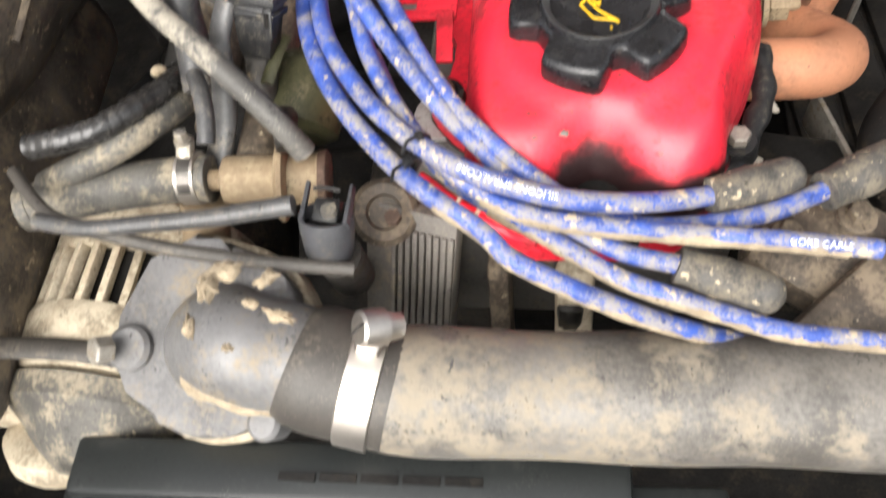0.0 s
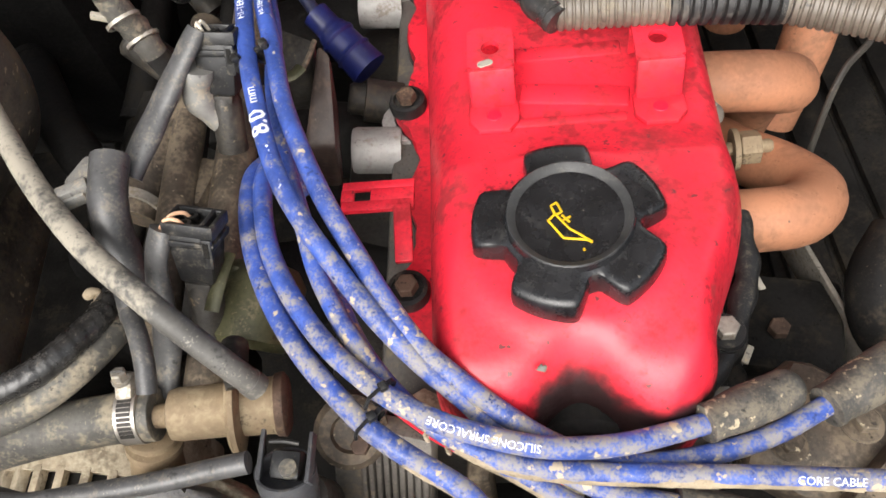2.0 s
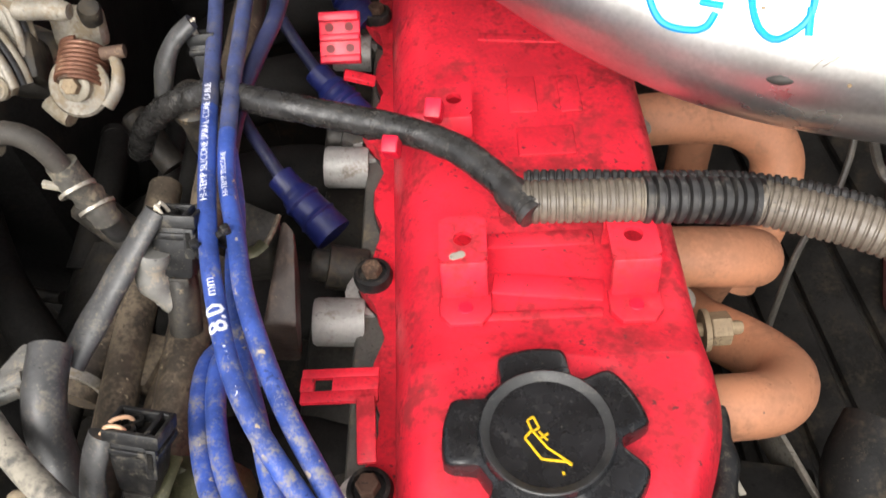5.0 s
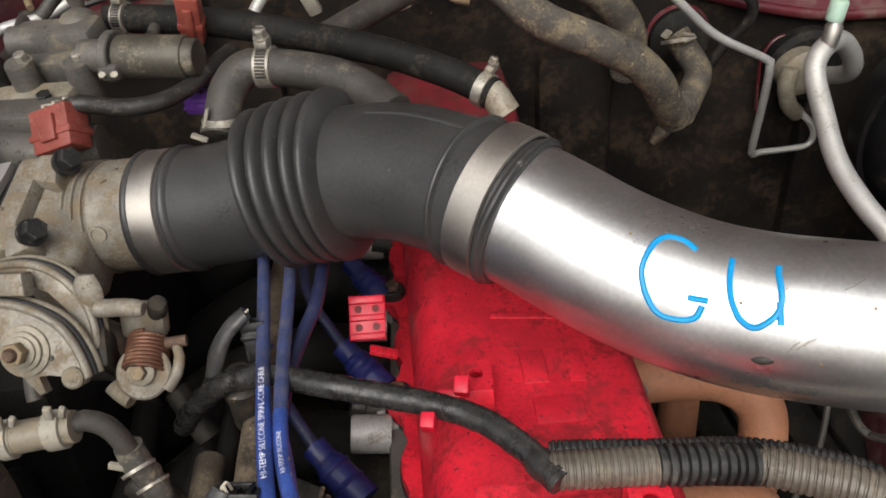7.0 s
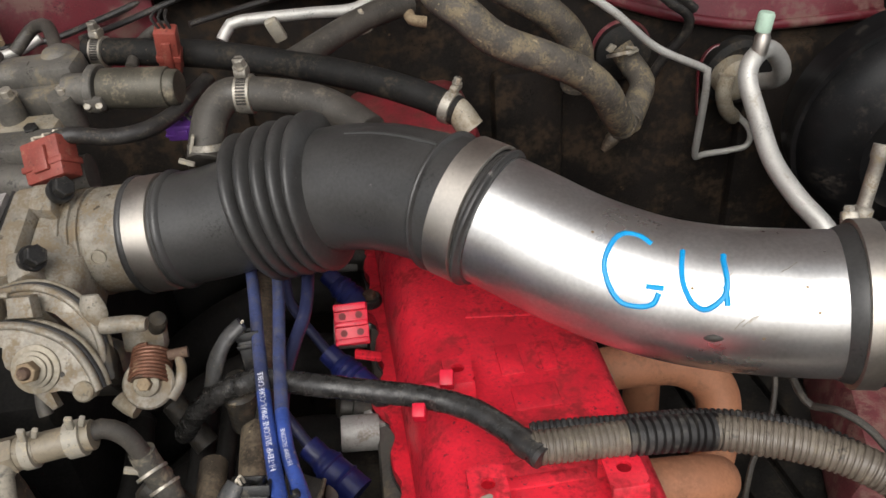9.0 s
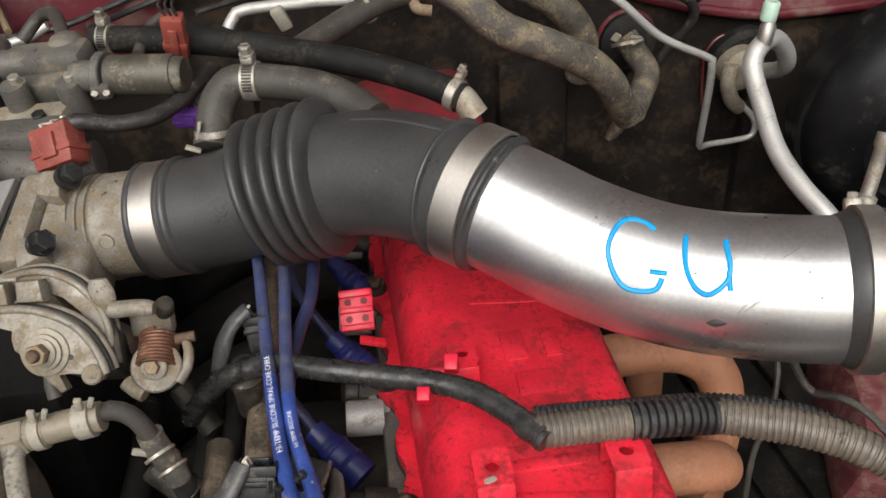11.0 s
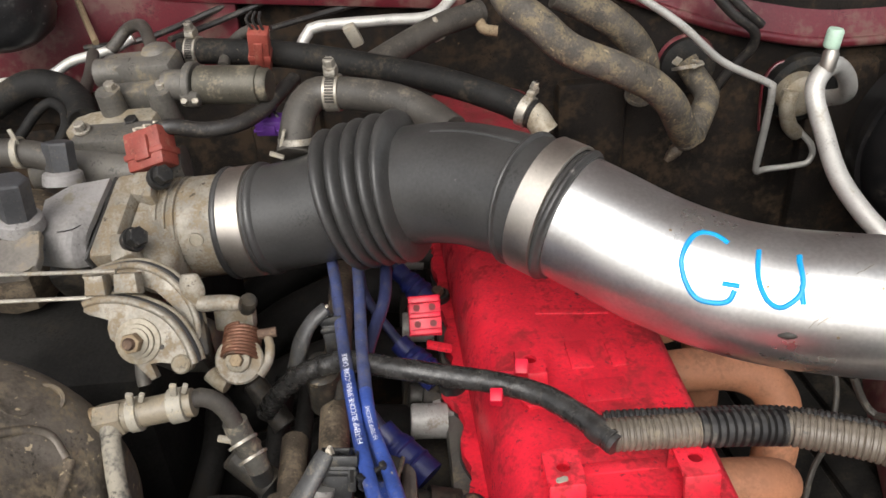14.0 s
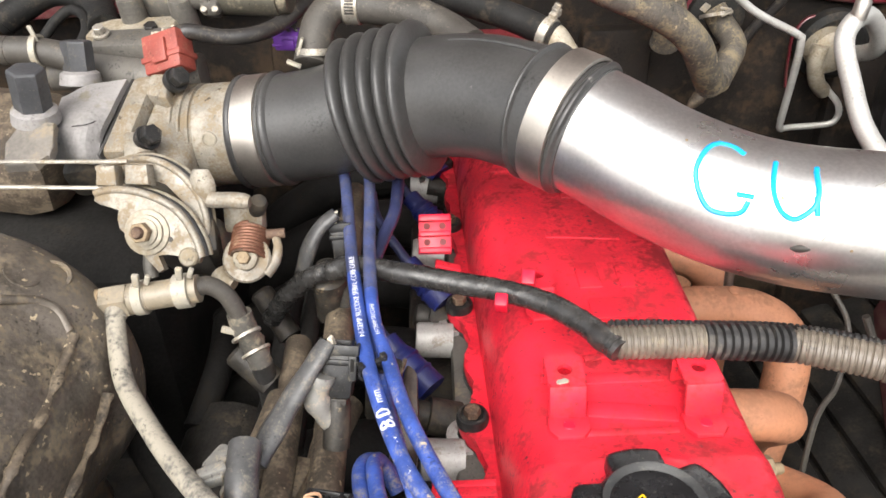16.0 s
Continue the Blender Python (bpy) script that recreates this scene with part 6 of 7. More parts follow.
for a, b in (((-0.3306, 0.4573, 1.0526), (-0.2177, 0.4350, 1.0592)), ((-0.3202, 0.4308, 1.0482), QC - 0.02 * qx + 0.0255 * qy - QN * 0.0075)):
    line = [V(a), V(a).lerp(V(b), 0.5), V(b)]
    tagged(part("throttle_cable", sweep(spline(line), 0.0014, 8), "dullsteel"), "thin pale steel throttle cable", "cable", "throttle cables")
# idle lever, spring and stop plate
part("lever", tube([(-0.1700, 0.4312, 1.0318), (-0.1674, 0.4307, 1.0315), (-0.1558, 0.4314, 1.0306), (-0.1449, 0.4301, 1.0294)], lambda q, s: 0.0052 if q < 0.97 else 0.004, 14, 0.003), "castpale", throttle)
part("lever_ear", sweep(spline([(-0.1745, 0.4385, 1.0500), (-0.1745, 0.4360, 1.0432), (-0.1730, 0.4345, 1.0360), (-0.1715, 0.4330, 1.0270)], 0.003), lambda q, s: 0.0035 + 0.0045 * math.sin(math.pi * min(0.95, q + 0.12)), 14, flat=0.5), "castpale", throttle)
part("side_plate", box((-0.1560, 0.4520, 1.0060), (0.028, 0.012, 0.022), 0.004, (-20, 0, -4)), "castpale", throttle)
part("side_knob", lathe([(0.0055, -0.012), (0.0062, 0.0), (0.005, 0.003), (0.002, 0.0038)], (-0.1440, 0.4470, 1.0190), (0.3, -0.4, 0.8), 18), "castdark", throttle, "dark oily knob")
part("lower_casting", box((-0.1950, 0.4560, 0.9820), (0.05, 0.035, 0.055), 0.012, (40, 0, -8)), "castgrey", throttle)
part("dark_link", box((-0.1752, 0.4354, 0.9951), (0.008, 0.025, 0.045), 0.003, (40, 0, 12)), "castdark", throttle)
s1 = V((-0.1495, 0.4145, 0.9960))
s0 = V((-0.1482, 0.4340, 1.0045))
sd = (s1 - s0).normalized()
su = sd.cross(V(1, 0, 0)).normalized()
sv = sd.cross(su)
coil = [s0 + (s1 - s0) * (k / 216) + 0.0115 * (math.cos(k * math.pi / 12) * su + math.sin(k * math.pi / 12) * sv) for k in range(217)]
part("return_spring", sweep(coil, 0.00125, 8), "copper", throttle, "rusty brown coil spring")
part("spring_core", lathe([(0.0108, 0), (0.0108, (s1 - s0).length)], s0, sd, 20), "rust", throttle)
SN = V(0.0, -0.78, 0.62)
part("spring_plate", lathe([(0.004, -0.002), (0.0145, -0.002), (0.0158, -0.0008), (0.0158, 0.0008), (0.0145, 0.002), (0.004, 0.002)], s1, SN, 32), "castpale", throttle)
part("spring_washer", lathe([(0.0078, 0), (0.0078, 0.0035), (0.0065, 0.0045), (0.002, 0.0045)], s1 + SN.normalized() * 0.002, SN, 24), "cast", throttle)
bolt(throttle, s1 + SN.normalized() * 0.0065, SN, 0.0045, "brown", False)
part("spring_hook", tube([(-0.1322, 0.4270, 1.0070), (-0.1298, 0.4217, 1.0001), (-0.1319, 0.4151, 0.9924), (-0.1380, 0.4096, 0.9868)], lambda q, s: 0.0026 + 0.0016 * q, 10), "castpale", throttle)
part("hook_pin", lathe([(0.0034, 0), (0.0034, 0.012)], (-0.1372, 0.4262, 1.0066), (1, 0.1, 0), 12), "rust", throttle)
part("screw_end", tube([(-0.1720, 0.4200, 0.9830), (-0.1660, 0.4150, 0.9790), (-0.1610, 0.4120, 0.9770)], lambda q, s: 0.0058 - 0.001 * q, 12), "cast", throttle)

# ---- intake manifold, lower side ----
mani = thing("intake_manifold", (-0.3, 0.25, 0.9), "black oily intake manifold casting with dried mud", "intake manifold")
MC = [V(-0.29 - 0.0006 * k, 0.4 - 0.004 * k, 0.968) for k in range(96)]
part("upper_casting", sweep(MC, lambda q, s: 0.093 * (1 - max(0, 1 - s / 0.06) ** 2.5) ** 0.5 + (0.0015 if s < 0.075 else -0.001) + 0.001 * math.sin(s * 60), 48), "manifold", mani)
# underside coloured black, with the shade below the plenum painted in
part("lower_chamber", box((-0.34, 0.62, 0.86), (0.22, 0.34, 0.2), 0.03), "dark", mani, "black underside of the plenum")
part("side_wall", box((-0.285, 0.2, 0.9), (0.09, 0.3, 0.13), 0.02, (0, -8, 4)), "manifold", mani)
for y in (0.335, 0.285, 0.235):
    part("cast_mark", ring((-0.29 - 0.15 * (0.4 - y) + 0.093 * 0.574, y, 0.968 + 0.093 * 0.819), (0.574, 0, 0.819), 0.0085, 0.002, 0.0012, 26), "manifold", mani)
HO = V(-0.2325, 0.3425, 1.0445)
part("stud_boss", lathe([(0.013, -0.03), (0.0108, -0.012), (0.0098, -0.0095), (0.0078, -0.0095), (0.0072, -0.02), (0.002, -0.02)], HO, (0.45, -0.25, 0.86), 26), "manifold", mani)
for pts in ([(-0.222, 0.3182, 1.0147), (-0.222, 0.2991, 1.0096), (-0.2235, 0.2692, 1.003), (-0.2231, 0.2404, 1.0027), (-0.229, 0.21, 0.99)], [(-0.2103, 0.3104, 0.9787), (-0.2120, 0.2935, 0.9704), (-0.2147, 0.2752, 0.9649), (-0.2171, 0.2594, 0.9613), (-0.222, 0.235, 0.95)]):
    part("casting_rib", tube(pts, lambda q, s: max(0.0014, 0.0033 + 0.0022 * noise.noise((s * 150, 1.7, 0.3)) + 0.0008 * noise.noise((s * 520, 0.7, 2.3))), 12, 0.0025, None, 0.6), "railbrown", mani, "mud-caked casting rib")
part("casting_edge", tube([(-0.2484, 0.3117, 1.0446), (-0.2377, 0.3215, 1.0362), (-0.2295, 0.3245, 1.0278), (-0.2226, 0.3180, 1.0174)], 0.0025, 10), "manifold", mani)
for k in range(6):
    y = 0.28 + 0.108 * k
    # runners darker than the other castings: grime plus painted deep shade
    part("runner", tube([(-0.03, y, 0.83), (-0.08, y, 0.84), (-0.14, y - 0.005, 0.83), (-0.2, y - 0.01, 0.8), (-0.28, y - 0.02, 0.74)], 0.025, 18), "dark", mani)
# ---- tee fitting and hoses ----
tee = thing("vacuum_tee", (-0.2028, 0.3519, 1.0113), "tan plastic tee fitting with a hexagonal end", "hose fitting")
a, b = V((-0.2255, 0.3513, 1.0095)), V((-0.1683, 0.3540, 1.0159))
td = (b - a).normalized()
part("plug_end", lathe([(0.007, 0), (0.009, 0.002), (0.009, 0.008)], a, td, 16), "brown", tee)
part("hex", prism(hexagon(0.0105), a + td * 0.008, td, 0.016, 0.001), "clear", tee, smooth=False)
part("body", lathe([(0.009, 0.024), (0.0095, 0.03), (0.0085, 0.034)], a, td, 18), "clear", tee)
hose("short_hose", [a + td * 0.03, a.lerp(b, 0.7), b + td * 0.006], 0.0082, "clear", "short cloudy hose with nylon clips", "hose")
for q, s in ((0.52, 0), (0.95, 1)):
    p = a.lerp(b, q)
    c = thing("pipe_clip", p, "white nylon pipe clip", "clip", "pipe clips")
    part("clip", ring(p, td, 0.0088, 0.009 if s else 0.006, 0.0013, 24), "nylon", c)
    part("tail", box(p + V(0.001, -0.003, 0.014), (0.004, 0.003, 0.009), 0.0008, (10, 10, 0)), "nylon", c)
    part("tail", box(p + V(0.007, -0.002, 0.0135), (0.003, 0.003, 0.007), 0.0008, (10, 24, 0)), "nylon", c)
hose("thin_hose", [b, (-0.1597, 0.3592, 1.0153), (-0.1517, 0.3609, 1.0088), (-0.1470, 0.3608, 0.9993), (-0.1446, 0.3603, 0.9891)], 0.0055, "rubgrey", "thin dusty black hose from the tee", "hose", "", 12)
elb = thing("hose_elbow", (-0.1425, 0.3593, 0.9781), "grey plastic hose elbow with a wire clip", "hose fitting")
part("elbow_body", tube([(-0.1453, 0.3621, 0.9920), (-0.1439, 0.3612, 0.9811), (-0.1405, 0.3627, 0.9648), (-0.1380, 0.3609, 0.9525)], lambda q, s: 0.0075 + 0.0008 * math.sin(q * 25), 16), "stained", elb)
part("wire_clip", ring((-0.1426, 0.3589, 0.9775), (0.4, -0.5, -0.6), 0.0084, 0.002, 0.001, 22), "dullsteel", elb)
part("wire_clip", ring((-0.1397, 0.3612, 0.9623), (0.4, -0.5, -0.6), 0.0084, 0.002, 0.001, 22), "dullsteel", elb)
part("clip_ear", box((-0.1503, 0.3565, 0.9828), (0.012, 0.003, 0.004), 0.0008, (0, 20, 0)), "nylon", elb)
hose("drop_hose", [(-0.1388, 0.3621, 0.9543), (-0.1386, 0.3674, 0.9343), (-0.1428, 0.3815, 0.9000), (-0.1548, 0.4133, 0.8368)], 0.007, "rubber", "black hose dropping into the engine bay", "hose", "", 12)
hose("grey_hose", [(-0.2094, 0.3463, 1.0101), (-0.2060, 0.3314, 1.0011), (-0.1982, 0.3094, 0.9876), (-0.1751, 0.2767, 0.9827), (-0.1545, 0.2504, 0.9822), (-0.1345, 0.2282, 0.9816), (-0.1194, 0.2137, 0.9798), (-0.1055, 0.2024, 0.9780), (-0.0877, 0.1891, 0.9691), (-0.0738, 0.1801, 0.9582), (-0.0648, 0.1750, 0.9472), (-0.0601, 0.1730, 0.9372)], 0.00545, "hosefade", "old pale grey vacuum hose crossing the leads", "hose", "", 14, 0.005, True)

# ---- injectors and plugs beside the leads ----
rail = thing("fuel_rail", (-0.1, 0.3, 0.92), "dirty brown metal fuel rail beside the head", "fuel rail")
part("rail", tube([(-0.092, 0.17, 0.915), (-0.093, 0.25, 0.922), (-0.094, 0.35, 0.93), (-0.096, 0.42, 0.935), (-0.098, 0.6, 0.94)], 0.0105, 18), "railbrown", rail)
part("side_pipe", tube([(-0.118, 0.2, 0.92), (-0.12, 0.3, 0.93), (-0.122, 0.4, 0.935)], 0.009, 14), "railbrown", rail)
part("rail_pipe", tube([(-0.1260, 0.3512, 0.9302), (-0.1300, 0.3239, 0.9289), (-0.1366, 0.2953, 0.9274), (-0.1417, 0.2733, 0.9238)], 0.0105, 16), "railbrown", rail)
part("rail_clamp", ring((-0.1394, 0.2808, 0.9253), (-0.3, -1, 0), 0.0112, 0.005, 0.0012, 24), "dullsteel", rail, "worn metal strap")
part("rail_pipe", tube([(-0.0859, 0.3512, 0.9255), (-0.0952, 0.3232, 0.9211), (-0.0986, 0.2921, 0.9175), (-0.1025, 0.2594, 0.9143)], 0.0105, 16), "railbrown", rail)
part("rail_mount", box((-0.1138, 0.2934, 0.9225), (0.02, 0.03, 0.012), 0.004, (0, 0, -15)), "railbrown", rail)
part("regulator", lathe([(0.016, -0.01), (0.021, -0.006), (0.021, 0.022), (0.016, 0.029), (0.006, 0.032)], (-0.0744, 0.2114, 0.9175), (0.2, 0.9, 0.35), 26), "olive", rail, "olive metal pressure regulator")
part("strap", tube([(-0.0801, 0.2029, 0.9507), (-0.0768, 0.2168, 0.9554), (-0.0749, 0.2285, 0.9551)], 0.0035, 8, flat=0.4), "olive", rail)
for pos in ((-0.1018, 0.4305, 0.9617),):
    part("pressure_port", lathe([(0.011, -0.03), (0.011, 0.0), (0.013, 0.002), (0.013, 0.008), (0.008, 0.011), (0.008, 0.018), (0.005, 0.02)], pos, (0.05, -0.2, 1), 20), "castdark", rail)


def wedge(m, top, bottom, z0, z1, bevel):
    """A block that tapers from its bottom (width, depth) at z0 to its top at z1, in the frame m."""
    bm = bmesh.new()
    lo = [bm.verts.new(m @ V(x * bottom[0] / 2, y * bottom[1] / 2, z0)) for x, y in ((-1, -1), (1, -1), (1, 1), (-1, 1))]
    hi = [bm.verts.new(m @ V(x * top[0] / 2, y * top[1] / 2, z1)) for x, y in ((-1, -1), (1, -1), (1, 1), (-1, 1))]
    bm.faces.new(lo[::-1])
    bm.faces.new(hi)
    for k in range(4):
        bm.faces.new((lo[k], lo[(k + 1) % 4], hi[(k + 1) % 4], hi[k]))
    bmesh.ops.bevel(bm, geom=list(bm.edges), offset=bevel, segments=2, profile=0.5, affect="EDGES")
    return bm


def injector(at, turn, wires, w, away, cap=()):
    """An injector: a plug open at its top, with two wires that bend over its rim towards away."""
    root = thing("fuel_injector", at, "fuel injector with a scuffed black wire plug", "fuel injector", "fuel injectors")
    m = pose(*at, *turn)
    d = w * 0.72
    part("plug_body", wedge(m, (w, d), (w * 0.72, d * 0.8), -0.016, 0.009, 0.0016), "plastic", root)
    part("plug_collar", wedge(m, (w * 1.1, d * 1.12), (w * 1.06, d * 1.08), 0.003, 0.0065, 0.0008), "plastic", root)
    for x, y, a, b in ((0, -0.46, 1.04, 0.14), (0, 0.46, 1.04, 0.14), (-0.47, 0, 0.1, 1.0), (0.3, 0, 0.1, 1.0), (0.5, 0, 0.1, 1.06)):
        part("plug_rim", box(m @ V(x * w, y * d, 0.0115), (a * w, b * d, 0.006), 0.0007, turn), "plastic", root)
    part("plug_recess", box(m @ V(0, 0, 0.0092), (w * 0.86, d * 0.8, 0.0006), 0, turn), "pit", root)
    part("latch", box(m @ V(w * 0.4, -d * 0.52, 0.002), (w * 0.22, 0.0022, 0.014), 0.0007, turn), "plastic", root)
    part("latch_slot", box(m @ V(w * 0.4, -d * 0.53 - 0.0009, 0.004), (w * 0.1, 0.001, 0.007), 0, turn), "pit", root)
    part("foot", wedge(m, (w * 0.6, d * 0.9), (w * 0.42, d * 0.7), -0.026, -0.0155, 0.0015), "castdark", root)
    part("nozzle", lathe([(0.0075, -0.045), (0.0075, -0.02), (0.006, -0.016)], at, m.to_3x3() @ V(0, 0, 1), 18), "castdark", root)
    for k, y in enumerate((-0.2, 0.22)):
        c = m @ V(-w * 0.12, y * d, 0.0098)
        part("terminal", lathe([(0.0028, 0), (0.0028, 0.003), (0.0014, 0.0032), (0.0012, 0.001)], c, m.to_3x3() @ V(0, 0, 1), 16), "blackbolt", root)
        e = V(away) + V(0.0006 * k, 0.0022 * k, 0)
        part("wire", tube([c, c + V(-0.001, 0, 0.006), c.lerp(e, 0.55) + V(0, 0, 0.0065 - 0.001 * k), e], 0.00085, 7, 0.0015), wires, root, "bare pale wire")
    if cap:
        part("nozzle_cap", tube(cap, lambda q, s: 0.0078 - 0.0012 * q + 0.0006 * math.sin(q * 16), 18, 0.002), "greyplas", root, "pale grey bent plastic cap")
    return root


injector((-0.0817, 0.3158, 0.9861), (-28, 4, -4), "wirewhite", 0.0205, (-0.0867, 0.3189, 1.0021), [(-0.0908, 0.3097, 0.9879), (-0.0944, 0.3053, 0.9762), (-0.0913, 0.3030, 0.9663), (-0.0856, 0.3030, 0.9574)])
injector((-0.0829, 0.2250, 0.9686), (-26, 4, -10), "wirecopper", 0.021, (-0.0946, 0.2267, 0.9802))
injector((-0.0920, 0.4455, 0.9858), (-20, 0, 4), "wirewhite", 0.014, (-0.0933, 0.4455, 1.0093))
part("rail_strap", sweep(spline([(-0.0775, 0.2298, 0.9434), (-0.0833, 0.2137, 0.9365), (-0.0907, 0.2003, 0.9305)], 0.003), 0.0045, 10, flat=0.45), "olive", rail, "olive metal strap")
for pts, flat in (([(-0.0867, 0.3189, 1.0021), (-0.0956, 0.3081, 0.9936), (-0.1071, 0.2937, 0.9817), (-0.1151, 0.2788, 0.9749), (-0.1224, 0.2647, 0.9689)], 0.62), ([(-0.0946, 0.2267, 0.9802), (-0.1002, 0.2170, 0.9676), (-0.1029, 0.2064, 0.9500), (-0.1065, 0.1965, 0.9317), (-0.1124, 0.1817, 0.9159)], 0.62), ([(-0.0933, 0.4455, 1.0093), (-0.1049, 0.4408, 1.0007), (-0.1139, 0.4367, 0.9856), (-0.1204, 0.4363, 0.9651)], 0.7)):
    tagged(part("sleeved_wire", sweep(spline(pts, 0.004), lambda q, s: 0.0054 + 0.002 * min(1, q * 1.6) + 0.0003 * math.sin(s * 260), 16, flat=flat), "sleeve"), "flattened grey-black sleeve over an injector wire", "wire", "sleeved wires")
for pts, r, mat, lab in (([(-0.1107, 0.1990, 0.9611), (-0.1035, 0.1854, 0.9613), (-0.1009, 0.1749, 0.9566), (-0.1006, 0.1666, 0.9517)], 0.0042, "sleeve", "thin grey sleeved wire"),
                         ([(-0.1249, 0.2655, 0.9822), (-0.1242, 0.2472, 0.9770), (-0.1236, 0.2359, 0.9674), (-0.1214, 0.2269, 0.9555), (-0.1173, 0.2074, 0.9410)], 0.0085, "sleeve", "thick grey rubber sleeve below a connector"),
                         ([(-0.0573, 0.1396, 0.9440), (-0.0724, 0.1373, 0.9432), (-0.0945, 0.1329, 0.9434), (-0.1216, 0.1295, 0.9438), (-0.1490, 0.1265, 0.9440), (-0.1741, 0.1298, 0.9442)], lambda q, s: 0.0045 - 0.0006 * min(1, q * 1.5), "sleeve", "grey-black sleeved wire to the front sensor"),
                         ([(-0.0323, 0.1202, 0.9232), (-0.0584, 0.1182, 0.9295), (-0.0816, 0.1184, 0.9337), (-0.1059, 0.1206, 0.9358), (-0.1310, 0.1244, 0.9379), (-0.1572, 0.1302, 0.9400), (-0.1705, 0.1345, 0.9421), (-0.1842, 0.1452, 0.9429), (-0.1971, 0.1581, 0.9427)], 0.0032, "rubgrey", "thin muddy black sleeved wire"),
                         ([(-0.1880, 0.1670, 0.9500), (-0.1720, 0.1690, 0.9520), (-0.1580, 0.1740, 0.9520), (-0.1480, 0.1810, 0.9520), (-0.1390, 0.1930, 0.9500), (-0.1350, 0.2070, 0.9440), (-0.1350, 0.2260, 0.9350)], 0.0075, "tape", "spirally taped black wire loom"),
                         ([(-0.1920, 0.1630, 0.9250), (-0.1680, 0.1660, 0.9360), (-0.1490, 0.1750, 0.9410), (-0.1380, 0.1880, 0.9400), (-0.1320, 0.2030, 0.9350), (-0.1320, 0.2200, 0.9250)], 0.0072, "stained", "dusty grey hose behind the valve")):
    wound = "spirally" in lab
    if wound:
        tagged(part("sleeved_wire", wrapped(pts, 0.006, 0.0055, 0.06), "wrap"), lab, "wire", "sleeved wires")
    else:
        hose("sleeved_wire", pts, r, mat, lab, "wire", "sleeved wires", 14)
knot = part("wire_knot", tube([(-0.1450, 0.2190, 0.9420), (-0.1410, 0.2200, 0.9440), (-0.1390, 0.2200, 0.9420), (-0.1410, 0.2170, 0.9380), (-0.1440, 0.2170, 0.9320)], lambda q, s: 0.0022 + 0.0005 * math.sin(q * 14), 12, 0.002), "crust")
tagged(knot, "pale knotted plastic clip on the taped loom", "clip")
g = thing("grey_plug", (-0.1294, 0.2547, 0.9798), "pale grey plastic connector with twin terminals", "connector")
part("plug_body", box((-0.1365, 0.2599, 0.9745), (0.014, 0.018, 0.012), 0.003, (0, 0, -25)), "greyplas", g)
part("terminal", box((-0.1382, 0.2490, 0.9811), (0.014, 0.006, 0.006), 0.001, (0, 0, 25)), "greyplas", g)
part("terminal", box((-0.1391, 0.2463, 0.9782), (0.012, 0.005, 0.006), 0.001, (0, 0, 25)), "greyplas", g)
bracket = thing("rail_bracket", (-0.0560, 0.3550, 0.9460), "dark brown oily bracket with a tan-dusted edge between rail and head", "bracket")
part("web", block8(((-0.0720, 0.3700, 0.9560), (-0.0480, 0.3560, 0.9560), (-0.0540, 0.3410, 0.9480), (-0.0720, 0.3390, 0.9500)), V(-0.004, 0.006, -0.035), 0.003), "castdark", bracket)
part("cheek", block8(((-0.0470, 0.3550, 0.9560), (-0.0400, 0.3470, 0.9540), (-0.0400, 0.3080, 0.9260), (-0.0580, 0.3100, 0.9260)), V(-0.006, 0.004, -0.04), 0.003), "rustdark", bracket, "rusty brown cheek of the bracket")
part("edge_rib", tube([(-0.0480, 0.3540, 0.9570), (-0.0500, 0.3450, 0.9560), (-0.0540, 0.3400, 0.9520)], 0.0014, 8), "railbrown", bracket, "tan-dusted edge")
part("band", tube([(-0.0630, 0.3350, 0.9520), (-0.0580, 0.3350, 0.9530), (-0.0540, 0.3390, 0.9540)], 0.004, 10, flat=0.5), "olive", bracket, "olive metal band")
# deep parts on that side
deep = thing("starter_casting", (-0.2, 0.25, 0.62), "dark oily castings low beside the block", "engine casting")
part("casting", lathe([(0.05, 0), (0.055, 0.01), (0.055, 0.12), (0.04, 0.14), (0.02, 0.15)], (-0.18, 0.16, 0.72), (-0.15, 1, 0.1), 30), "castdark", deep)
part("casting", lathe([(0.035, 0), (0.038, 0.01), (0.038, 0.1), (0.02, 0.11)], (-0.2, 0.34, 0.8), (0.1, 1, 0.2), 26), "castdark", deep)
part("dusty_rim", tube([(-0.3490, 0.5140, 0.8200), (-0.3270, 0.4800, 0.8200), (-0.3020, 0.4530, 0.8200), (-0.2780, 0.4300, 0.8200), (-0.2570, 0.4180, 0.8200), (-0.2360, 0.4130, 0.8200)], 0.0045, 10), "castdark", deep, "dusty edge of a dark casting")
part("stub", lathe([(0.01, 0), (0.01, 0.03), (0.008, 0.032)], (-0.1354, 0.3678, 0.9300), (-0.6, 0.3, 0.5), 16), "castdark", deep)
part("stub", lathe([(0.009, 0), (0.009, 0.04), (0.007, 0.042)], (-0.1397, 0.4524, 0.8995), (-0.5, 0.5, 0.6), 16), "castdark", deep)
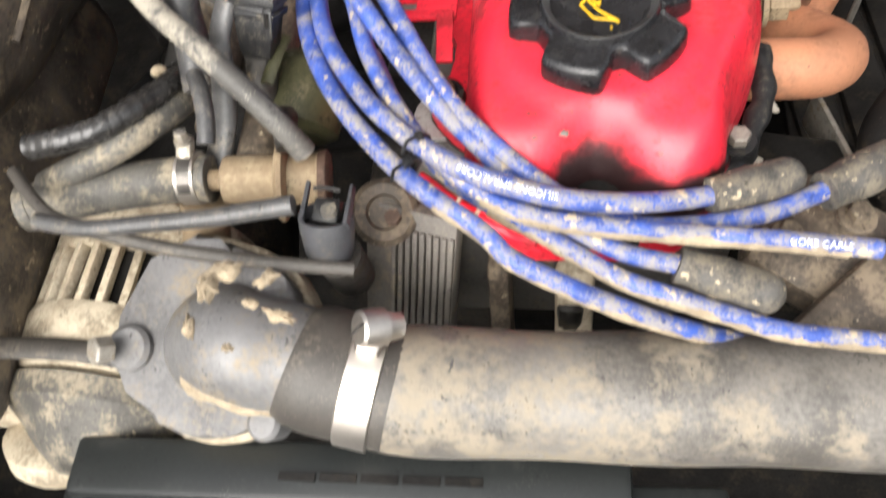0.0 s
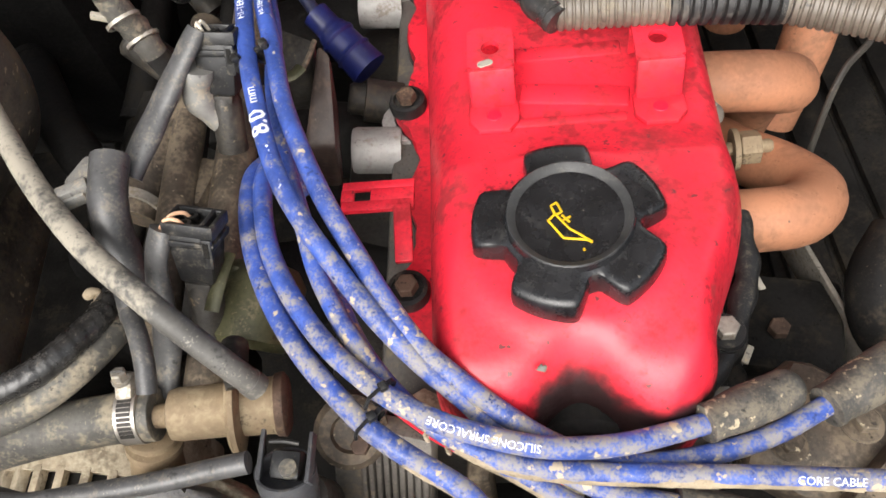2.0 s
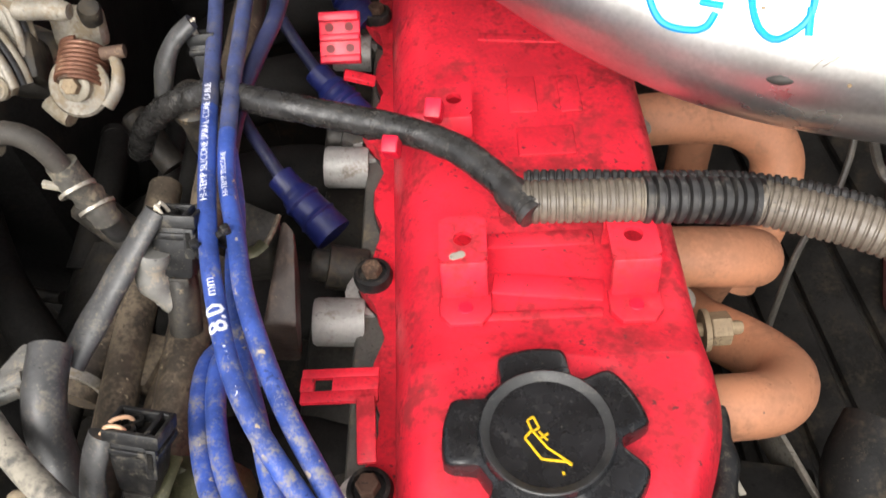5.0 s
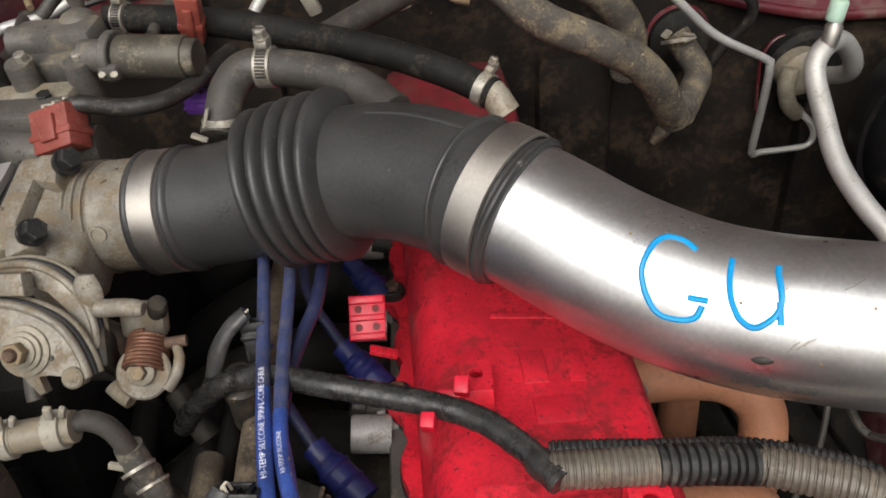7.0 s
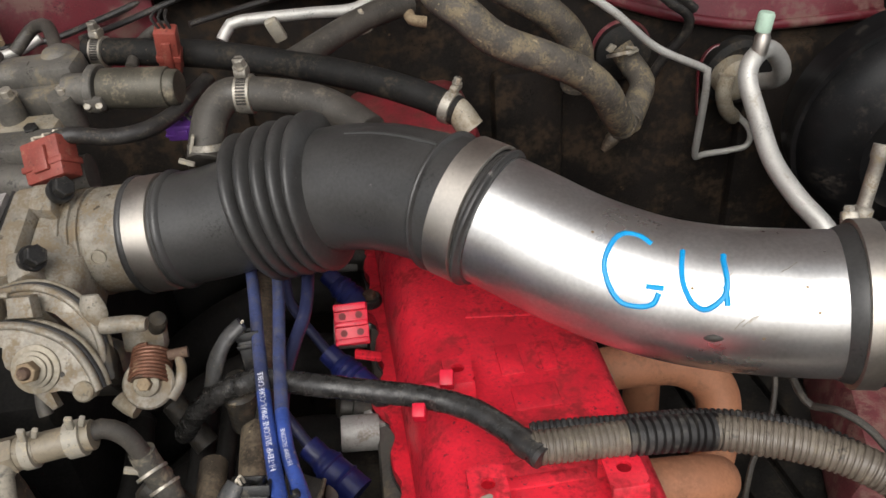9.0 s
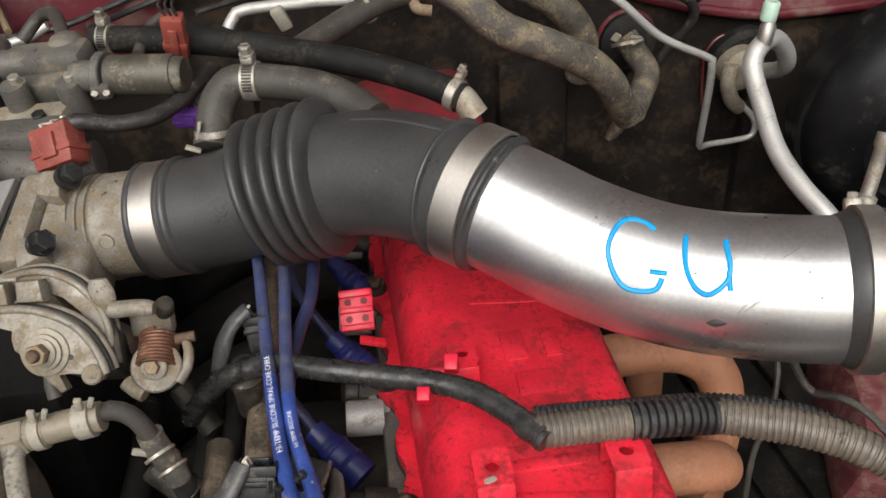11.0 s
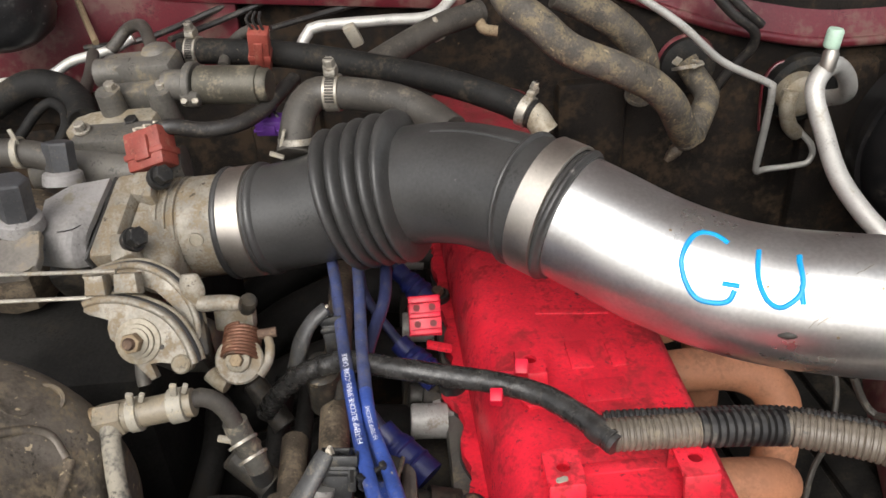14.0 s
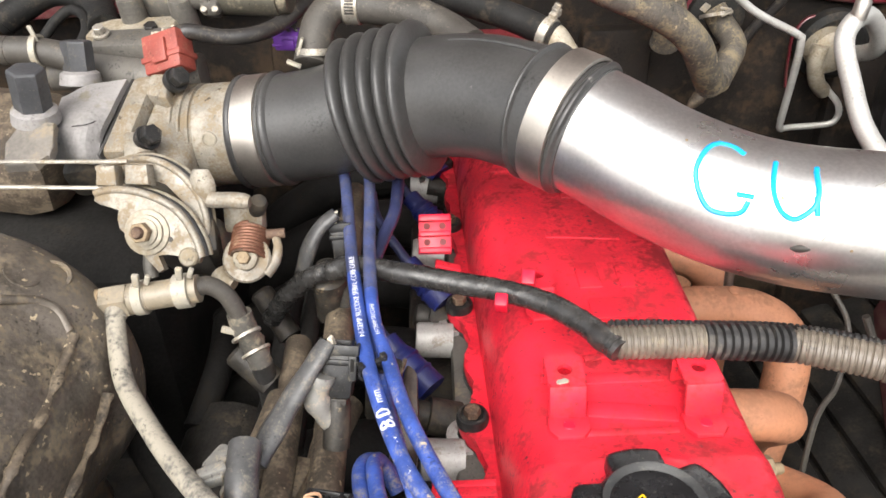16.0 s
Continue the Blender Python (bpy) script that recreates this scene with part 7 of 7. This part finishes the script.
for pts, r in (([(-0.2129, 0.5332, 0.8585), (-0.2052, 0.4734, 0.8589), (-0.2145, 0.4190, 0.8391)], 0.011), ([(-0.1450, 0.5069, 0.8991), (-0.1501, 0.4601, 0.8793), (-0.1558, 0.3961, 0.8597), (-0.1633, 0.3520, 0.8399)], 0.009), ([(-0.1210, 0.4779, 0.9195), (-0.1253, 0.4224, 0.8997), (-0.1270, 0.3545, 0.8801)], 0.007), ([(-0.2776, 0.4462, 0.8785), (-0.2353, 0.3791, 0.8792), (-0.1966, 0.3315, 0.8603)], 0.014), ([(-0.1557, 0.3390, 0.9002), (-0.1598, 0.2933, 0.9025), (-0.1692, 0.2650, 0.8844)], 0.01)):
    # hose colour includes the shade beside the block
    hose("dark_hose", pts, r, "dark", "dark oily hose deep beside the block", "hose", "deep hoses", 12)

# ---- vacuum valve, hose and alternator at the front ----
evalve = thing("vacuum_valve", (-0.0818, 0.1676, 0.9165), "dusty brown round vacuum valve on a hose", "valve")
a, b = V((-0.1054, 0.1686, 0.9217)), V((-0.0538, 0.1749, 0.9141))
d = (b - a).normalized()
n = (b - a).length
part("nipple", lathe([(0.005, -0.012), (0.0055, 0.004)], a, d, 14), "brown", evalve, "brassy nipple")
part("body", lathe([(0.006, 0), (0.0108, 0.002), (0.0116, 0.005), (0.0118, n * 0.6)], a, d, 30), "brown", evalve)
part("seam_flange", lathe([(0.0116, n * 0.5), (0.019, n * 0.53), (0.0208, n * 0.56), (0.0202, n * 0.6), (0.012, n * 0.63)], a, d, 34), "brown", evalve)
part("end_body", lathe([(0.0122, n * 0.6), (0.0126, n * 0.88), (0.0135, n * 0.9)], a, d, 30), "brown", evalve)
part("end_cap", lathe([(0.0138, n * 0.9), (0.0142, n * 0.97), (0.012, n)], a, d, 30), "rust", evalve, "rusty end cap")
part("pipe_stub", tube([(-0.0664, 0.1725, 0.9413), (-0.0693, 0.1816, 0.9441), (-0.0717, 0.1911, 0.9409)], 0.006, 14), "castdark", evalve)
fit = thing("pipe_fitting", (-0.1250, 0.1610, 0.8850), "muddy brown turned pipe fitting under the hose clamp", "pipe fitting")
part("fitting", lathe([(0.011, 0.0), (0.0125, 0.001), (0.0125, 0.004), (0.0105, 0.005), (0.0105, 0.007), (0.013, 0.008), (0.013, 0.012), (0.0115, 0.013), (0.0125, 0.03)], (-0.1200, 0.1690, 0.9050), (-0.2261, -0.3618, -0.9044), 26), "brown", fit)
hh = [(-0.2034, 0.1524, 0.9199), (-0.1882, 0.1567, 0.9207), (-0.1577, 0.1639, 0.9213), (-0.1267, 0.1683, 0.9219), (-0.1100, 0.1693, 0.9217)]
hose("coolant_hose", hh, 0.0112, "stained", "thick dusty grey hose with a steel clamp", "hose")
hose_clamp(V((-0.1197, 0.1696, 0.9218)), V(hh[-1]) - V(hh[-2]), 0.0118, 0.01, (-0.1, 0.5, 0.9), "steel", 0.0034)

alt = thing("alternator", (-0.19, 0.1, 0.76), "muddy tan alternator with a slotted end", "alternator")
A0 = V((-0.1891, 0.1310, 0.8703)) - V(0, 0, 0.06)
AD = V(0.06, 1, 0.08).normalized()
part("core", lathe([(0.045, -0.03), (0.05, -0.028), (0.05, 0.04), (0.03, 0.042)], A0, AD, 36), "dark", alt, "dark windings")
part("body_ring", lathe([(0.05, -0.034), (0.057, -0.032), (0.0615, -0.022), (0.0625, -0.004), (0.06, 0.002), (0.052, 0.003)], A0, AD, 48), "castmud", alt)
part("drive_end", lathe([(0.02, -0.08), (0.034, -0.07), (0.046, -0.058), (0.0575, -0.048), (0.0585, -0.036), (0.05, -0.034)], A0, AD, 40), "stained", alt)
part("rear_ring", lathe([(0.045, 0.037), (0.0595, 0.036), (0.06, 0.05), (0.058, 0.066), (0.045, 0.074), (0.03, 0.078)], A0, AD, 48), "castmud", alt)
au = AD.cross(V(0, 0, 1)).normalized()
av = au.cross(AD)
for k in range(30):
    a = 2 * math.pi * k / 30
    c = A0 + AD * 0.02 + 0.0565 * (math.cos(a) * au + math.sin(a) * av)
    m3 = Matrix((AD, (-math.sin(a) * au + math.cos(a) * av), (math.cos(a) * au + math.sin(a) * av))).transposed()
    part("cooling_bar", box(c, (0.037, 0.0045, 0.007), 0.001, [math.degrees(q) for q in m3.to_euler()]), "castmud", alt)

part("fan_belt", tube([(-0.2585, 0.0986, 0.8716), (-0.2174, 0.0995, 0.8712), (-0.1893, 0.0993, 0.8710), (-0.1634, 0.0982, 0.8668), (-0.1418, 0.0982, 0.8536)], 0.0062, 10, flat=0.5), "rubgrey", alt, "black rubber belt")
low = thing("pump_casting", (-0.2463, 0.0902, 0.7696), "muddy tan pump casting below the belt", "engine casting")
part("casting", box((-0.1932, 0.0921, 0.8092), (0.1, 0.025, 0.03), 0.007, (10, 0, 5)), "castmud", low)
part("casting", box((-0.2437, 0.0917, 0.7996), (0.08, 0.022, 0.03), 0.007, (0, 6, 0)), "castmud", low)
part("casting", lathe([(0.02, 0), (0.036, 0.002), (0.04, 0.008), (0.04, 0.02), (0.03, 0.026)], (-0.2242, 0.0761, 0.7748), (0, 0.5, 0.8), 30), "castmud", low)
for k in range(4):
    part("lug", box(V((-0.2472, 0.0968, 0.8195)).lerp(V((-0.1533, 0.0967, 0.8187)), k / 3), (0.012, 0.014, 0.014), 0.003, (10, 0, 8 * k)), "castmud", low)

thermo = thing("thermostat_housing", (-0.1149, 0.1002, 0.8683), "grey cast thermostat housing with dried mud", "thermostat housing")
TN = V(-0.05, -0.35, 0.94).normalized()
TC = V((-0.1064, 0.1006, 0.8863))
outl = [(0.046 * math.cos(radians(a)), 0.046 * math.sin(radians(a))) for a in range(-150, 100, 10)] + [(-0.012, 0.052), (-0.036, 0.04), (-0.05, 0.012), (-0.052, -0.012)]
part("flange", prism(outl, TC - TN * 0.01, TN, 0.012, 0.003), "housing", thermo)
part("lower_flange", prism([(x * 1.07, y * 1.07) for x, y in outl], TC - TN * 0.026, TN, 0.014, 0.002), "castmud", thermo)
HOSE = [(-0.0650, 0.0890, 0.8968), (-0.0511, 0.0858, 0.8924), (-0.0157, 0.0810, 0.8847), (0.0344, 0.0824, 0.8793), (0.0961, 0.0849, 0.8749), (0.1564, 0.0873, 0.8706), (0.2394, 0.0912, 0.8634)]
part("outlet", tube([TC - TN * 0.012 + V(0.006, 0, 0), TC + TN * 0.006 + V(0.01, -0.002, 0), V((-0.0851, 0.0915, 0.9017)), V((-0.0749, 0.0889, 0.8997)), V(HOSE[0]), V(HOSE[1])], lambda q, s: 0.031 - 0.0055 * min(1, q * 2.2), 30), "housing", thermo)
part("mud_rim", tube([(-0.1174, 0.0954, 0.9037), (-0.1085, 0.0813, 0.9055), (-0.1018, 0.0720, 0.9013), (-0.0874, 0.0674, 0.8985), (-0.0629, 0.0648, 0.8927)], lambda q, s: 0.004 + 0.001 * math.sin(q * 19), 10, flat=0.6), "crust", thermo, "rim of tan mud along the casting")

part("bolt_ear", lathe([(0.012, -0.014), (0.0115, -0.002), (0.0095, 0.0)], (-0.1475, 0.094, 0.889), TN, 20), "housing", thermo)
bolt(thermo, (-0.1525, 0.0915, 0.893), V(-0.55, -0.45, 0.7), 0.0068, "dullsteel", False, head=0.009)
part("bolt_boss", lathe([(0.008, -0.01), (0.008, 0.006), (0.006, 0.008)], (-0.0735, 0.0639, 0.8788), TN, 20), "housing", thermo)
for k, (p, w, l, h, spin) in enumerate((((-0.0794, 0.1036, 0.9489), 0.02, 0.01, 0.003, 20), ((-0.0832, 0.0955, 0.9495), 0.013, 0.012, 0.003, 60), ((-0.0560, 0.0893, 0.9388), 0.017, 0.007, 0.0025, -15), ((-0.0660, 0.0916, 0.9454), 0.008, 0.005, 0.002, 0), ((-0.0642, 0.1067, 0.9387), 0.014, 0.007, 0.002, 30), ((-0.0910, 0.0813, 0.9424), 0.006, 0.012, 0.0015, 10), ((-0.0731, 0.0739, 0.9409), 0.006, 0.004, 0.0015, 0))):
    part("dried_mud", crust(p, (-0.1, -0.2, 0.95), w, l, h, k, spin), "crust", thermo, "crust of dried tan mud")
radiator_hose = thing("radiator_hose", HOSE[2], "thick black radiator hose coated in pale dried mud", "radiator hose")
part("cuff", sweep(spline(HOSE[:3], 0.004)[1:26], lambda q, s: 0.0262 + 0.003 * min(1, q * 4) ** 0.6, 40), "rubgrey", radiator_hose, "cleaner black hose end")
part("hose", sweep(spline(HOSE[1:], 0.006)[5:], lambda q, s: 0.0288 + 0.0006 * math.sin(q * 17), 40), "mudhose", radiator_hose)
ha, hb = V(HOSE[1]), V(HOSE[2])
hose_clamp(ha.lerp(hb, 0.62), hb - ha, 0.0296, 0.0155, (-0.03, 0.2, 1), "steel", 0.0078, False, (-0.75, -0.35, 0.5))

# front sensor plug
sens = thing("front_sensor", (-0.0508, 0.1397, 0.9069), "grey plug with a black insert on a sensor", "connector")
SM = (15, 0, -6)
c0 = V((-0.0438, 0.1386, 0.9319))
m = pose(*c0, *SM)
part("shell", lathe([(0.0075, -0.024), (0.01, -0.017), (0.0112, -0.004), (0.0112, 0.002), (0.0101, 0.002), (0.0097, -0.004), (0.002, -0.004)], m @ V(0, 0.0, 0.006), (0.05, 0.42, 0.9), 26, wave=lambda a: 1 + 0.1 * abs(math.cos(a)) ** 3), "greycap", sens)
part("skirt_slot", box(m @ V(0.001, -0.0115, 0.001), (0.006, 0.0012, 0.002), 0.0004, SM), "dark", sens, "dark slot")
part("insert", box(m @ V(0, 0.003, 0.005), (0.0125, 0.0115, 0.008), 0.002, SM), "plastic", sens, "black plug insert")
part("insert_core", lathe([(0.0035, 0), (0.0035, 0.003), (0.0025, 0.0032), (0.001, 0.003)], m @ V(0.003, 0.001, 0.011), (0, 0.1, 1), 18), "stained", sens)
for s in (-1, 1):
    part("horn", prism([(-0.0025, -0.008), (0.0025, -0.008), (0.0018, 0.012), (-0.0018, 0.012)], m @ V(0.0092 * s, 0.004, 0.008), (s, 0, 0.2), 0.002, 0.0005), "greycap", sens)
part("bar", tube([m @ V(-0.006, 0.011, 0.012), m @ V(0, 0.0115, 0.0125), m @ V(0.006, 0.011, 0.012)], 0.0009, 8), "blackbolt", sens, "thin spring wire")
part("stem", lathe([(0.011, -0.03), (0.011, 0.0)], m @ V(0, -0.01, -0.018), (0, -0.2, 1), 20), "castdark", sens)

# timing case
case = thing("timing_case", (0.05, 0.12, 0.74), "dusty ribbed timing case in front of the cover", "timing cover")
part("case", box((0.085, 0.188, 0.79), (0.13, 0.02, 0.2), 0.006), "pit", case)
TL, TR, BL, BR = V((-0.0390, 0.1715, 0.9011)), V((0.0077, 0.1599, 0.8990)), V((-0.0495, 0.1277, 0.8171)), V((-0.0027, 0.1285, 0.8167))
FN = (TR - TL).cross(BL - TL).normalized()
FN = FN if FN.z > 0 else -FN


def on_case(u, v, h=0.0):
    return TL.lerp(TR, u).lerp(BL.lerp(BR, u), v) + FN * h


part("case_web", block8([on_case(0, 0), on_case(1, 0), on_case(1, 1), on_case(0, 1)], -FN * 0.012, 0.002), "sheetbrown", case)
part("case_web", box((0.062, 0.15, 0.77), (0.014, 0.02, 0.15), 0.004), "castdark", case)
part("case_web", box((0.025, 0.146, 0.79), (0.012, 0.02, 0.15), 0.004, (-12, 0, 0)), "railbrown", case, "muddy brown rib")
part("case_web", box((0.064, 0.142, 0.785), (0.02, 0.02, 0.15), 0.004, (-12, 0, 0)), "castmud", case, "tan mud-coated rib")
part("case_boss", lathe([(0.017, -0.02), (0.017, -0.003), (0.014, 0.0), (0.009, 0.0), (0.008, -0.003), (0.002, -0.003)], (-0.0290, 0.1650, 0.9000), (0.1, -0.5, 0.85), 26), "railbrown", case, "rusty round boss")
part("case_top", block8(((-0.0106, 0.1798, 0.8947), (0.0602, 0.1480, 0.8928), (0.0604, 0.1570, 0.8926), (0.0029, 0.1879, 0.8944)), V(0, 0, -0.01), 0.001), "castmud", case)


for k in range(9):
    u = 0.3 + 0.078 * k
    part("case_rib", block8([on_case(u, 0.12, 0.0022), on_case(u + 0.055, 0.12, 0.0022), on_case(u + 0.055, 1, 0.0022), on_case(u, 1, 0.0022)], -FN * 0.004, 0.0006), "sheetbrown", case)

bolt(case, (-0.0219, 0.1568, 0.9063), (0, -0.2, 1), 0.0042, "rust", False)


rb = thing("front_bracket", (0.1921, 0.1559, 0.8645), "mud-caked cast bracket at the front of the engine", "bracket")
part("bracket", box((0.1859, 0.1547, 0.8766), (0.085, 0.06, 0.03), 0.013, (10, 10, -30)), "railbrown", rb)
part("strut", box((0.1859, 0.1244, 0.8853), (0.075, 0.03, 0.025), 0.005, (10, -10, 42)), "railbrown", rb)
bolt(rb, (0.1840, 0.1589, 0.9085), (0.1, 0, 1), 0.0055, "railbrown")
bolt(rb, (0.1555, 0.1524, 0.9039), (0.1, 0, 1), 0.0048, "railbrown")
# mount blackened to look deep in shade
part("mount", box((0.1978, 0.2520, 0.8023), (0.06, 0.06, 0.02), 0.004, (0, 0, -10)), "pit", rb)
bolt(rb, (0.1899, 0.2456, 0.8145), (0, 0, 1), 0.006, "rust", False)
part("edge_plate", box((0.2242, 0.2690, 0.8019), (0.003, 0.09, 0.03), 0.0005, (0, 0, 14)), "dullsteel", rb)
part("hose_stub", tube([(0.2609, 0.2846, 0.8418), (0.2468, 0.2645, 0.8318), (0.2465, 0.2435, 0.8220), (0.2566, 0.2216, 0.8224)], 0.02, 18), "hoseblack", rb, "grimy black hose stub")

# fan shroud
shroud = thing("fan_shroud", (-0.0610, 0.0666, 0.7886), "dark grey plastic fan shroud with slots", "fan shroud")
for (p0, p1, w, h) in (((-0.1858, 0.0495, 0.8401), (0.0907, 0.0554, 0.8376), 0.03, 0.012), ((-0.1905, 0.0376, 0.8304), (0.0909, 0.0447, 0.8278), 0.03, 0.012), ((-0.1947, 0.0242, 0.8207), (0.1370, 0.0351, 0.8177), 0.05, 0.02)):
    a, b = V(p0), V(p1)
    ang = math.degrees(math.atan2(b.y - a.y, b.x - a.x))
    part("shroud_step", box((a + b) / 2, ((b - a).length, w, h), 0.004, (0, 0, ang)), "shroud", shroud)
for k in range(5):
    part("slot", box(V((-0.0669, 0.0487, 0.8461)).lerp(V((0.0135, 0.0508, 0.8454)), k / 4), (0.018, 0.004, 0.001), 0, (0, 0, 0)), "dark", shroud, "dark slot")

# ---- far side: ribbed panel, rail, thin cables ----
panel = thing("ribbed_panel", (0.36, 0.42, 0.72), "ribbed panel beside the headers, blackened for deep shade", "panel")
# panel and slats coloured near black in place of the shade down there
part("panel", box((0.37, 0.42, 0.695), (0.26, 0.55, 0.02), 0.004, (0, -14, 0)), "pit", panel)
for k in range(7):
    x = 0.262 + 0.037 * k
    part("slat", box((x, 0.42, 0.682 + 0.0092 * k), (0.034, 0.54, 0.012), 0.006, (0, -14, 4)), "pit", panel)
slab("chassis_rail", (0.4517, 0.5344, 0.7434), (0.1, 0.25, 0.08), "maroonmud", "muddy maroon painted chassis rail", "car body", 0.012, (0, 14, -20))
hose("thin_cable", [(0.2904, 0.4448, 0.9027), (0.2994, 0.4398, 0.8828), (0.3077, 0.4331, 0.8729), (0.3174, 0.4145, 0.8831), (0.3348, 0.4035, 0.8733), (0.3446, 0.3805, 0.8635)], 0.003, "rubgrey", "thin dark cable beside the rail", "cable", "", 8)
hose("thin_cable", [(0.3206, 0.5484, 0.8524), (0.3265, 0.5168, 0.8326), (0.3074, 0.4788, 0.8026), (0.2762, 0.4444, 0.7926), (0.2600, 0.4100, 0.7000)], 0.0025, "rubgrey", "thin dark cable beside the headers", "cable", "", 8)
o2 = thing("header_sensor", (0.2258, 0.5449, 0.8717), "small metal sensor on a header tube", "sensor")
part("pin", lathe([(0.004, -0.03), (0.004, 0.02), (0.006, 0.022), (0.006, 0.03)], (0.2258, 0.5449, 0.8717), (0, 0.1, 1), 14), "steel", o2)
part("boss", lathe([(0.0055, -0.004), (0.005, 0.001), (0.003, 0.002)], (0.2190, 0.5134, 0.8798), (0, -0.2, 1), 16), "tan", o2)
